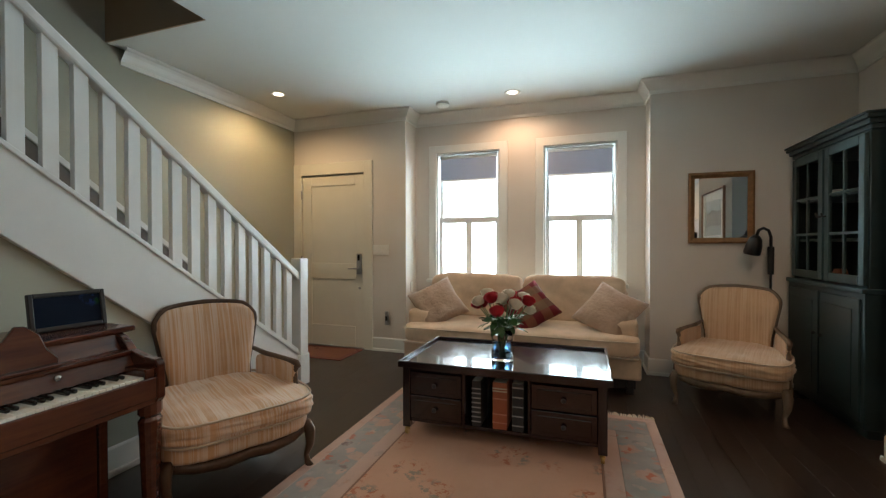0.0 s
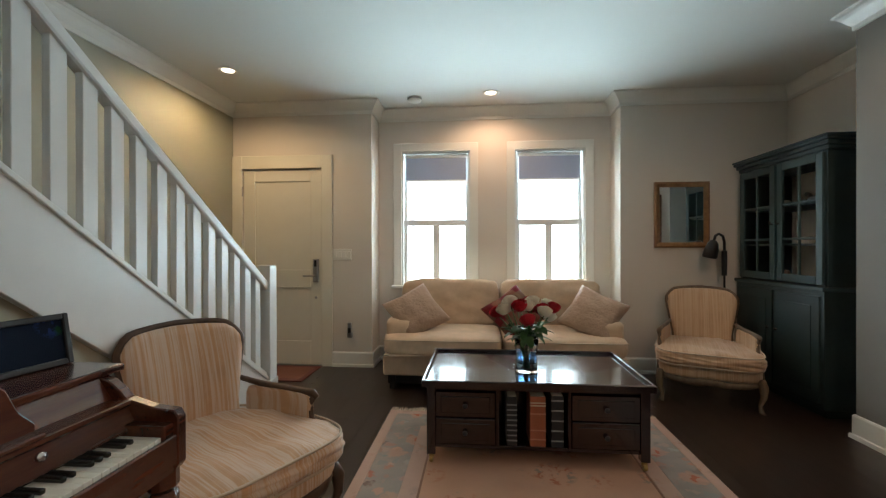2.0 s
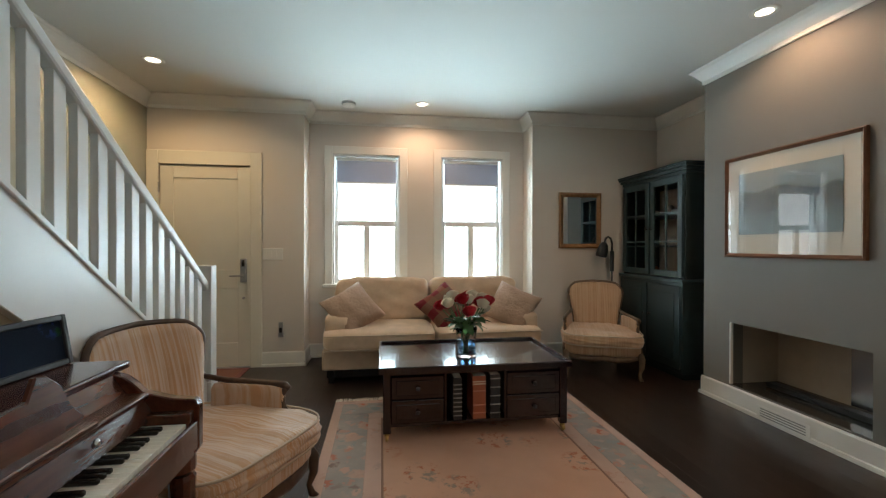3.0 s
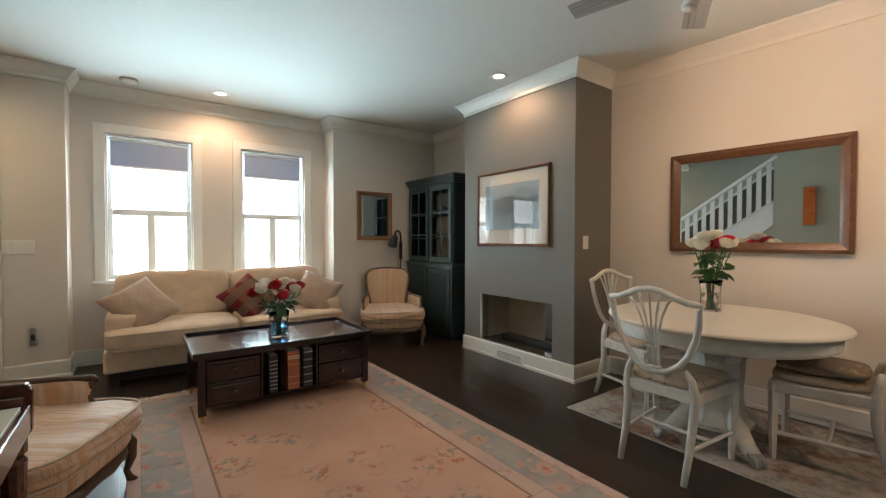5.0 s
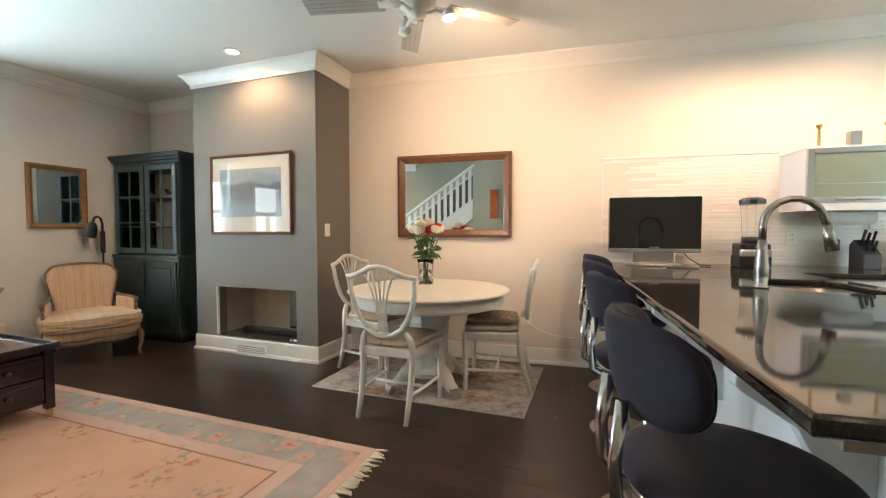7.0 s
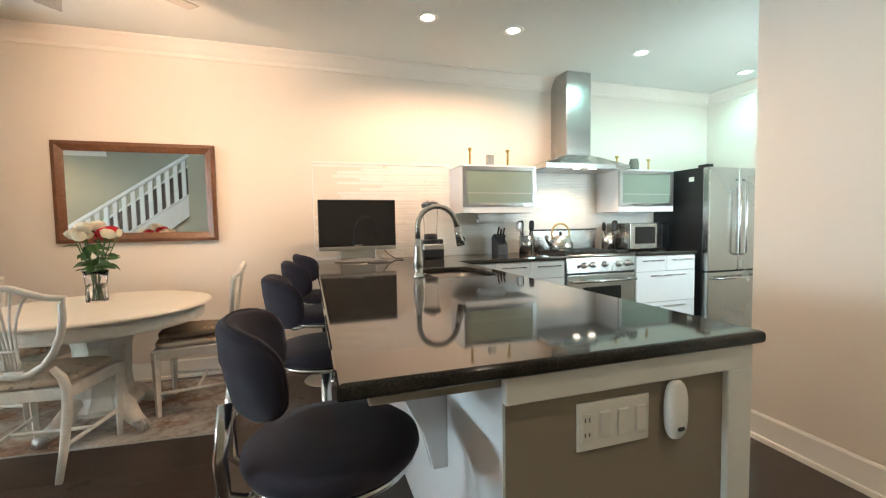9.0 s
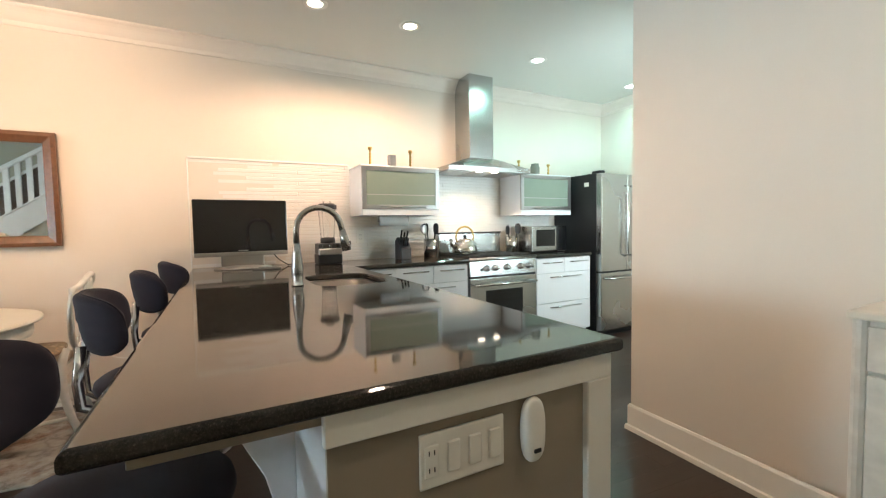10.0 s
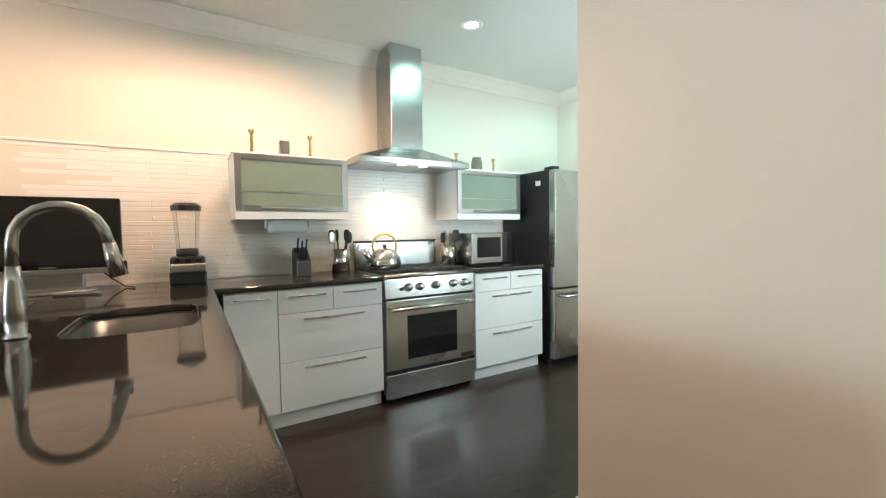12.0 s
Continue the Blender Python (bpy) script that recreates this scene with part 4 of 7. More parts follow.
RUST = plain("rust_book_cloth", (0.34, 0.10, 0.05), 0.6)
NAVY = plain("dark_book_cloth", (0.015, 0.018, 0.024), 0.5)
SILVERBAND = plain("grey_band", (0.30, 0.31, 0.32), 0.5)
CREAMBAND = plain("cream_label", (0.62, 0.52, 0.40), 0.6)
ROSEBAND = plain("rose_label", (0.48, 0.20, 0.13), 0.6)
for bx, bw, bh, bmatl, bands, lab in (
        (-1.489, 0.055, 0.27, NAVY, [(0.03 + 0.028 * k, SILVERBAND) for k in range(8)], "dark book with silver bars on its spine"),
        (-1.348, 0.085, 0.275, RUST, [(0.24, CREAMBAND), (0.225, CREAMBAND), (0.18, ROSEBAND), (0.09, ROSEBAND), (0.04, ROSEBAND)], "tall rust-red book with a cream label"),
        (-1.243, 0.066, 0.28, NAVY, [(0.035 + 0.055 * k, SILVERBAND) for k in range(5)], "thick navy book with grey bands")):
    book((bx, 1.605, 0.118), bw, bh, 0.19, bmatl, bands, lab)


def rose_mesh(name):
    """A half-open rose: cupped petals wrapped round each other in four rings."""
    bm = bmesh.new()
    rr = random.Random(3)
    for ring, (cnt, rad, hh, lip) in enumerate(((2, 0.009, 0.046, 0.0), (3, 0.016, 0.047, 0.002), (4, 0.023, 0.044, 0.005), (5, 0.028, 0.038, 0.009))):
        for k in range(cnt):
            q = 2 * math.pi * (k + 0.45 * ring + rr.uniform(-0.08, 0.08)) / cnt
            wide = 2 * math.pi / cnt * 1.45
            grid = []
            for i in range(5):
                u = i / 4
                row = []
                for j in range(6):
                    w = j / 5 - 0.5
                    a = q + wide * w
                    r = rad * (0.45 + 0.62 * math.sin(math.pi * (0.08 + 0.62 * u))) + lip * u ** 4 + 0.0022 * w
                    z = hh * u * (1 - 0.22 * (2 * w) ** 4) - lip * 0.4 * u ** 5
                    row.append(bm.verts.new((r * math.cos(a), r * math.sin(a), z)))
                grid.append(row)
            for i in range(4):
                for j in range(5):
                    bm.faces.new((grid[i][j], grid[i][j + 1], grid[i + 1][j + 1], grid[i + 1][j]))
    me = bpy.data.meshes.new(name)
    bm.to_mesh(me)
    bm.free()
    for p in me.polygons:
        p.use_smooth = True
    return me


RED_ME, WHITE_ME = rose_mesh("rose"), rose_mesh("rose")
RED_ME.materials.append(REDROSE)
WHITE_ME.materials.append(WHITEROSE)


def leaves(cnt, z0, z1, spread, seed):
    bm = bmesh.new()
    rr = random.Random(seed)
    for k in range(cnt):
        q, z = rr.uniform(0, 2 * math.pi), rr.uniform(z0, z1)
        r0 = rr.uniform(0.01, spread * 0.5)
        ln, wd = rr.uniform(0.05, 0.08), rr.uniform(0.021, 0.032)
        droop = rr.uniform(-0.6, 0.5)
        m = pose(r0 * math.cos(q), r0 * math.sin(q), z, 0, 0, math.degrees(q)) @ pose(0, 0, 0, rr.uniform(-30, 30), math.degrees(-droop), 0)
        ed, mid = [], []
        for i in range(6):
            u = i / 5
            hw = wd * math.sin(math.pi * u ** 0.8) * 0.9 + 0.0003
            sag = -0.25 * ln * u * u
            ed.append((bm.verts.new(m @ Vector((ln * u, -hw, sag + 0.004))), bm.verts.new(m @ Vector((ln * u, 0, sag))), bm.verts.new(m @ Vector((ln * u, hw, sag + 0.004)))))
        for a, b in zip(ed, ed[1:]):
            bm.faces.new((a[0], a[1], b[1], b[0])), bm.faces.new((a[1], a[2], b[2], b[1]))
    return bm


def vase_and_roses(at, vh, vr, heads, water, label, blabel, spread, z_low, z_high, seed):
    v = thing("vase", label, "vase", "glass vases", at)
    rings = [(vr, 0.0), (vr, vh * 0.15), (vr * 0.92, vh * 0.5), (vr * 1.02, vh * 0.8), (vr * 1.12, vh)]
    bm = bmesh.new()
    def sq(r, z, inner=0.0):
        out = []
        for k in range(20):
            q = 2 * math.pi * k / 20
            c, s = math.cos(q), math.sin(q)
            f = (abs(c) ** 5 + abs(s) ** 5) ** -0.2
            out.append(bm.verts.new(((r - inner) * c * f, (r - inner) * s * f, z)))
        return out
    outer = [sq(r, z) for r, z in rings]
    inside = [sq(r, max(z, 0.014), 0.004) for r, z in reversed(rings)]
    allr = outer + inside
    for a, b in zip(allr, allr[1:]):
        for k in range(20):
            bm.faces.new((a[k], a[(k + 1) % 20], b[(k + 1) % 20], b[k]))
    bm.faces.new(outer[0]), bm.faces.new(inside[-1])
    part("glass_body", bm, CLEAR, v, smooth=True)
    wb = bmesh.new()
    bm = wb
    lv = [sq(vr * 0.9, 0.016), sq(vr * 0.86, vh * 0.30), sq(vr * 0.85, vh * 0.58)]
    for a, b in zip(lv, lv[1:]):
        for k in range(20):
            wb.faces.new((a[k], a[(k + 1) % 20], b[(k + 1) % 20], b[k]))
    wb.faces.new(lv[0]), wb.faces.new(lv[-1])
    part("water", wb, water, v, "tinted water", True)
    f = thing("rose_bouquet", blabel, "flowers", "rose bouquets", at)
    rr = random.Random(seed)
    for k in range(heads):
        q = 2.4 * k + rr.uniform(-0.3, 0.3)
        r = spread * ((k + 0.6) / heads) ** 0.42
        z = z_high - (z_high - z_low) * (r / spread) ** 3 * 0.8 + rr.uniform(-0.03, 0.02)
        me = RED_ME if (k % 2 == 1 if seed == 3 else k % 3 == 2) else WHITE_ME
        o = new("rose", me)
        o.parent = f
        sc = rr.uniform(1.2, 1.4)
        o.matrix_basis = pose(r * math.cos(q), r * math.sin(q), z, math.degrees(-r * math.sin(q) * 3), math.degrees(r * math.cos(q) * 3), rr.uniform(0, 360)) @ Matrix.Scale(sc, 4)
        tagged(o, "red rose" if me is RED_ME else "cream white rose")
        part("stem", tube([(0.018 * math.cos(q + 2), 0.018 * math.sin(q + 2), 0.02), (0.3 * r * math.cos(q), 0.3 * r * math.sin(q), vh), (r * math.cos(q), r * math.sin(q), z + 0.003)], 0.0032, 6), STEM, f, smooth=True)
    tagged(part("leaves", leaves(64, vh * 0.98, z_low - 0.005, spread * 1.35, seed), LEAF, f, smooth=True), "dark green rose leaves", kind="stuff")


vase_and_roses((-1.382, 1.879, 0.4605), 0.20, 0.066, 18, BLUEGLASS, "clear square glass vase with blue-tinted water", "bouquet of red and white roses in the vase", 0.175, 0.285, 0.40, 3)


def rug(name, label, cat, x0, x1, y0, y1, bands, th, fringe):
    r = thing(name, label, cat, at=((x0 + x1) / 2, (y0 + y1) / 2, 0))
    hw, hd = (x1 - x0) / 2, (y1 - y0) / 2
    inset = 0.0
    for k, (nm, wd, mat) in enumerate(bands):
        bm = bmesh.new()
        a, b = hw - inset, hd - inset
        if wd:
            c, d = a - wd, b - wd
            for bx in ((-a, a, -b, -d), (-a, a, d, b), (-a, -c, -d, d), (c, a, -d, d)):
                box(*bx, 0.0004, th, 0.002, bm)
            inset += wd
        else:
            box(-a, a, -b, b, 0.0004, th, 0.002, bm)
        part(nm, bm, mat, r)
    if fringe:
        fb = bmesh.new()
        rr = random.Random(4)
        for s in (-1, 1):
            x = -hw
            while x < hw:
                ln = rr.uniform(0.05, 0.085)
                dx = rr.uniform(-0.02, 0.02)
                tube([(x, s * hd, 0.006), (x + dx * 0.4, s * (hd + ln * 0.5), 0.007), (x + dx, s * (hd + ln), 0.004)], [0.004, 0.005, 0.003], 5, fb)
                x += 0.0105
        tagged(part("fringe", fb, FRINGE, r, "knotted cream fringe"), kind="stuff")


rug("area_rug", "peach oriental rug with blue-grey floral border and fringe", "rug", -2.32, -0.43, -0.53, 2.33, [("outer_band", 0.06, RUGBAND), ("border", 0.20, RUGBORDER), ("inner_band", 0.09, RUGBAND), ("guard_stripe", 0.012, plain("rose_brown_stripe", (0.26, 0.15, 0.11), 0.9)), ("field", 0, RUGFIELD)], 0.011, True)
rug("doormat", "small red patterned doormat at the front door", "doormat", -4.0, -3.27, 2.93, 3.40, [("border", 0.05, plain("dark_red_pile", (0.16, 0.05, 0.04), 0.95)), ("field", 0, DOORMAT)], 0.010, False)


def piano():
    p = thing("piano", "mahogany spinet piano with its keyboard open", "piano", at=(-3.17, -0.31, 0))
    # x runs out from the wall, y along the keys
    y0, y1 = -0.73, 0.71
    side = [(0.0, 0.0), (0.30, 0.0), (0.30, 0.56), (0.70, 0.58), (0.715, 0.60), (0.715, 0.745), (0.70, 0.768), (0.62, 0.775), (0.56, 0.79), (0.52, 0.80), (0.49, 0.83), (0.455, 0.855), (0.42, 0.864), (0.0, 0.864)]
    for nm, ya in (("side_panel", y0), ("side_panel", y1 - 0.035)):
        part(nm, prism(side, 0.035, Matrix.Translation((0, ya, 0)), None, 0.004), MAHOGANY, p)
    part("back", box(0.0, 0.03, y0 + 0.035, y1 - 0.035, 0.05, 0.86, 0), MAHOGANY, p)
    part("lid", box(-0.005, 0.43, y0 - 0.02, y1 + 0.05, 0.864, 0.890, 0.008, seg=2), MAHOGANY, p)
    part("lower_panel", box(0.26, 0.28, y0 + 0.035, y1 - 0.035, 0.04, 0.56, 0.003), MAHOGANY, p)
    part("upper_panel", prism([(0.40, 0.864), (0.42, 0.864), (0.48, 0.785), (0.46, 0.785)], y1 - y0 - 0.07, Matrix.Translation((0, y0 + 0.035, 0)), None, 0.002), MAHOGANY, p)
    part("fallboard_shelf", box(0.44, 0.545, y0 + 0.035, y1 - 0.035, 0.78, 0.80, 0.006, seg=2), MAHOGANY, p)
    part("fallboard", prism([(0.50, 0.785), (0.525, 0.785), (0.565, 0.715), (0.545, 0.715)], y1 - y0 - 0.07, Matrix.Translation((0, y0 + 0.035, 0)), None, 0.002), MAHOGANY, p)
    for yk in (-0.42, 0.40):
        part("fallboard_knob", lathe([(0.005, 0), (0.005, 0.008), (0.013, 0.014), (0.010, 0.022), (0, 0.024)], 12), CHROME, p, "small chrome knob", True).matrix_basis = pose(0.55, yk, 0.755, 0, 60, 0)
    part("keybed", box(0.28, 0.70, y0 + 0.035, y1 - 0.035, 0.575, 0.675, 0.003), MAHOGANY, p)
    part("key_slip", box(0.695, 0.712, y0 + 0.035, y1 - 0.035, 0.60, 0.695, 0.004), MAHOGANY, p)
    for ya in (y0 + 0.035, y1 - 0.075):
        part("key_block", box(0.55, 0.70, ya, ya + 0.04, 0.675, 0.735, 0.006, seg=2), MAHOGANY, p)
    kw = 0.0236
    base = None
    start = y1 - 0.078
    for k in range(56):
        yc = start - kw * (k + 0.5)
        if base is None:
            base = part("white_key", box(0.545, 0.692, -kw / 2 + 0.0006, kw / 2 - 0.0006, 0.678, 0.704, 0.0012), IVORY, p)
            base.matrix_basis = pose(0, yc, 0)
        else:
            share("white_key", base, p, pose(0, yc, 0))
    bk = None
    for k in range(56):
        if k % 7 in (1, 4):
            continue
        yc = start - kw * k
        if k == 0:
            continue
        if bk is None:
            bk = part("black_key", box(0.545, 0.638, -0.0065, 0.0065, 0.704, 0.718, 0.003), EBONY, p)
            bk.matrix_basis = pose(0, yc, 0)
        else:
            share("black_key", bk, p, pose(0, yc, 0))
    for yl in (y0 + 0.03, y1 - 0.03):
        leg = lathe([(0.028, 0.0), (0.034, 0.03), (0.026, 0.05), (0.03, 0.07), (0.036, 0.25), (0.043, 0.45), (0.046, 0.50), (0.036, 0.515), (0.046, 0.53), (0.046, 0.582)], 12, (0.655, yl, 0))
        part("leg", leg, MAHOGANY, p, "turned fluted leg")
    part("toe_rail", box(0.25, 0.30, y0, y1, 0.0, 0.06, 0.004), MAHOGANY, p)
    for yk in (-0.09, 0.0, 0.09):
        part("pedal", tube([(0.27, yk, 0.055), (0.36, yk, 0.05), (0.40, yk, 0.04)], [0.010, 0.014, 0.012], 8, flat=0.4), BRASS, p, "brass pedal")
    # music desk
    desk = prism([(-0.55, 0.0), (0.42, 0.0), (0.43, 0.03), (0.40, 0.07), (0.385, 0.13), (0.35, 0.165), (0.32, 0.17), (0.28, 0.12), (-0.41, 0.11), (-0.45, 0.155), (-0.48, 0.15), (-0.515, 0.12), (-0.53, 0.07), (-0.56, 0.03)], 0.018, Matrix(((0, 1, -0.28, 0.50), (1, 0, 0, 0), (0, 0, 1, 0.80), (0, 0, 0, 1))), None, 0.004)
    part("music_desk", desk, MAHOGANY, p)
    part("music_ledge", box(0.485, 0.555, -0.55, 0.42, 0.80, 0.815, 0.004), MAHOGANY, p)
    p.matrix_basis = pose(-3.17, -0.225, 0) @ Matrix.Diagonal((0.86, 1, 0.945, 1))
    return p


piano()
pf = thing("photo_frame", "dark metal photo frame with a dark picture on the piano", "photo frame", at=(-2.985, 0.385, 0.8425), turn=84)
pf.matrix_basis = pf.matrix_basis @ pose(0, 0, 0, -10)
fb = bmesh.new()
for b in ((-0.135, -0.118, 0, 0.16), (0.118, 0.135, 0, 0.16), (-0.118, 0.118, 0, 0.018), (-0.118, 0.118, 0.142, 0.16)):
    box(b[0], b[1], -0.012, 0.012, b[2], b[3], 0.003, fb)
part("frame", fb, IRON, pf)
part("photo", box(-0.118, 0.118, -0.003, 0.002, 0.018, 0.142, 0), rug_cloth("dark_blue_green_photo", (0.010, 0.016, 0.030), (0.012, 0.06, 0.02), (0.02, 0.04, 0.16)), pf, "dark blue and green photograph")
part("strut", box(-0.03, 0.03, 0.012, 0.06, 0.0, 0.006, 0.001), BLACK, pf)
sh = thing("sheet_music", "open white booklet on the piano music desk", "booklet", at=(-2.727, -0.365, 0.7725), turn=90)
sh.matrix_basis = sh.matrix_basis @ pose(0, 0, 0, -16)
part("page", box(-0.17, -0.001, 0, 0.004, 0, 0.17, 0.001), IVORY, sh)
part("page", box(0.001, 0.17, 0, 0.004, 0, 0.17, 0.001), IVORY, sh)


def framed(name, label, cat, w, h, fw, depth, mat, m, fill, flabel, groupname=""):
    """A frame lying in x, z with its face to -y."""
    f = thing(name, label, cat, groupname)
    f.matrix_basis = m
    outer, inner = (w / 2, h / 2), (w / 2 - fw, h / 2 - fw)
    prof = [(0.0, 0.0), (0.0, -depth), (fw * 0.35, -depth - 0.006), (fw * 0.8, -depth * 0.75), (fw, -depth * 0.45), (fw, 0.0)]
    bm = bmesh.new()
    rings = []
    for sx, sz in ((-1, -1), (1, -1), (1, 1), (-1, 1)):
        rings.append([bm.verts.new((sx * (w / 2 - o), y, sz * (h / 2 - o))) for o, y in prof])
    for i in range(4):
        a, b = rings[i], rings[(i + 1) % 4]
        for k in range(len(prof)):
            bm.faces.new((a[k], a[(k + 1) % len(prof)], b[(k + 1) % len(prof)], b[k]))
    part("frame", bm, mat, f)
    part("backing", box(-inner[0], inner[0], -depth * 0.40, 0, -inner[1], inner[1], 0), fill, f, flabel)
    return f, inner, depth


FACE_LEFT = Matrix(((0, 1, 0, 0), (-1, 0, 0, 0), (0, 0, 1, 0), (0, 0, 0, 1)))
framed("wall_mirror", "small mirror in a honey wood frame", "mirror", 0.50, 0.625, 0.05, 0.025, GOLDWOOD, pose(0.247, FRONT - 0.001, 1.52), MIRROR, "mirror glass")
pic, inn, dep = framed("framed_picture", "framed lake landscape print with a cream mount under glass", "picture", 0.965, 0.752, 0.028, 0.022, FRAMEWOOD, pose(HX0 - 0.001, 1.425, 1.524) @ FACE_LEFT, MAT_BOARD, "cream mount")
part("print", box(-0.36, 0.36, -0.0125, -0.0095, -0.21, 0.24, 0), LAKE, pic, "painted lake with dark trees")
gl = part("cover_glass", box(-inn[0], inn[0], -0.0165, -0.0145, -inn[1], inn[1], 0), PANE, pic, "glass")
gl.data.materials[0] = glass("picture_glass", (1, 1, 1), 0.0, 1.5)
gl.visible_shadow = False
framed("dining_mirror", "large mirror in a brown wood frame above the table", "mirror", 1.078, 0.765, 0.072, 0.028, FRAMEWOOD, pose(1.311, -0.371, 1.505, 0, 0, 4.5) @ FACE_LEFT, MIRROR, "mirror glass")


def corner_cabinet():
    c = thing("china_cabinet", "blue-green painted china cabinet with glazed double doors", "cabinet", at=(0.74, 2.93, 0))
    d, hw = 0.50, 0.50
    body = bmesh.new()
    box(0, d, -hw, hw, 0.06, 0.90, 0.003, body)
    part("lower_body", body, TEAL, c)
    up = bmesh.new()
    box(0.03, d, -hw + 0.01, -hw + 0.035, 0.92, 1.90, 0.002, up)
    box(0.03, d, hw - 0.035, hw - 0.01, 0.92, 1.90, 0.002, up)
    box(0.03, d, -hw + 0.035, hw - 0.035, 1.86, 1.90, 0.002, up)
    box(d - 0.03, d, -hw + 0.035, hw - 0.035, 0.92, 1.86, 0, up)
    part("upper_case", up, TEAL, c)
    part("inside_back", box(d - 0.036, d - 0.031, -hw + 0.035, hw - 0.035, 0.92, 1.86, 0), DARKIN, c)
    part("waist_rail", box(-0.018, d, -hw - 0.01, hw + 0.01, 0.895, 0.925, 0.006, seg=2), TEALLIGHT, c)
    part("plinth", box(0.03, d, -hw + 0.02, hw - 0.02, 0.0, 0.062, 0.002), TEAL, c)
    cor = bmesh.new()
    for z0, z1, o in ((1.90, 1.93, 0.01), (1.93, 1.96, 0.03), (1.96, 1.985, 0.05), (1.985, 2.0, 0.06)):
        box(0.03 - o, d, -hw - o, hw + o * 0.4, z0, z1, 0.004, cor)
    part("cornice", cor, TEAL, c)
    for k in range(2):
        z = 1.23 + 0.31 * k
        part("shelf", box(0.06, d - 0.037, -hw + 0.035, hw - 0.035, z - 0.009, z + 0.009, 0.002), TEALLIGHT, c)
    for s in (-1, 1):
        ya, yb = (s * 0.012, s * (hw - 0.03)) if s > 0 else (-(hw - 0.03), -0.012)
        dr = bmesh.new()
        box(0.008, 0.03, ya, ya + 0.06, 0.94, 1.885, 0.003, dr)
        box(0.008, 0.03, yb - 0.06, yb, 0.94, 1.885, 0.003, dr)
        box(0.008, 0.03, ya + 0.06, yb - 0.06, 0.94, 1.0, 0.003, dr)
        box(0.008, 0.03, ya + 0.06, yb - 0.06, 1.825, 1.885, 0.003, dr)
        dd = part("glazed_door", dr, TEALLIGHT, c)
        ym = (ya + yb) / 2
        part("muntin", box(0.012, 0.028, ym - 0.009, ym + 0.009, 1.0, 1.825, 0.002), TEALLIGHT, dd)
        for k in range(2):
            z = 1.275 + 0.275 * k
            part("muntin", box(0.012, 0.028, ya + 0.06, yb - 0.06, z - 0.009, z + 0.009, 0.002), TEALLIGHT, dd)
        pn = part("pane", box(0.019, 0.022, ya + 0.06, yb - 0.06, 1.0, 1.825, 0), PANE, dd)
        pn.visible_shadow = False
        part("latch", tube([(0.008, s * 0.035, 1.40), (-0.012, s * 0.035, 1.40), (-0.016, s * 0.035, 1.425)], 0.008, 8), IRON, dd, "dark metal latch")
        ld = part("lower_door", box(-0.014, 0.001, ya, yb, 0.10, 0.86, 0.003), TEAL, c)
        part("door_panel", box(-0.018, -0.013, ya + 0.07, yb - 0.07, 0.17, 0.79, 0.003), TEAL, ld)
        part("knob", lathe([(0.006, 0), (0.013, 0.014), (0.010, 0.022), (0, 0.024)], 10), IRON, ld, smooth=True).matrix_basis = pose(-0.014, s * 0.05, 0.55, 0, -90, 0)
    return c


corner_cabinet()
CHINA = plain("pale_china", (0.55, 0.52, 0.46), 0.25)
DARKBIRD = plain("dark_carving", (0.03, 0.03, 0.032), 0.4)
RUSTPOT = plain("rust_pottery", (0.32, 0.13, 0.08), 0.5)
for (cx, cy, cz), prof, mt, lab, nm in (
        ((0.93, 3.12, 1.549), [(0.03, 0), (0.05, 0.02), (0.062, 0.05), (0.05, 0.06), (0.0, 0.055)], CHINA, "small pale china bowl on the cabinet shelf", "bowl"),
        ((0.93, 2.66, 1.239), [(0.025, 0), (0.04, 0.03), (0.045, 0.07), (0.02, 0.10), (0.022, 0.12), (0.0, 0.12)], RUSTPOT, "small rust pottery jar on the cabinet shelf", "jar"),
        ((0.93, 2.62, 0.926), [(0.03, 0), (0.045, 0.03), (0.04, 0.08), (0.02, 0.11), (0.0, 0.11)], RUSTPOT, "brown pottery pot in the cabinet", "pot"),
        ((0.93, 3.1, 0.926), [(0.03, 0), (0.05, 0.04), (0.035, 0.09), (0.0, 0.09)], RUSTPOT, "brown pottery pot in the cabinet", "pot")):
    o = part(nm, lathe(prof, 18, caps=True), mt, None, "", True)
    o.matrix_basis = pose(cx, cy, cz)
    tagged(o, lab, nm, "keepsakes in the cabinet")
for cy, cz, sc in ((2.72, 1.549, 1.0), (2.60, 1.239 + 0.0, 0.8)):
    b = cushion(0.16 * sc, 0.06 * sc, 0.06 * sc, (0, 0, 0.045 * sc), 2.4, 4, 0.0, 0.0)
    bb = part("bird_figurine", tube([(0.055 * sc, 0, 0.05 * sc), (0.085 * sc, 0, 0.085 * sc), (0.11 * sc, 0, 0.095 * sc), (0.14 * sc, 0, 0.088 * sc)], [0.025 * sc, 0.018 * sc, 0.02 * sc, 0.004 * sc], 8, b), DARKBIRD, None, "", True)
    bb.matrix_basis = pose(0.90, cy, cz - 0.016 * sc, 0, 0, 80)
    tagged(bb, "small dark carved bird in the cabinet", "figurine", "keepsakes in the cabinet")

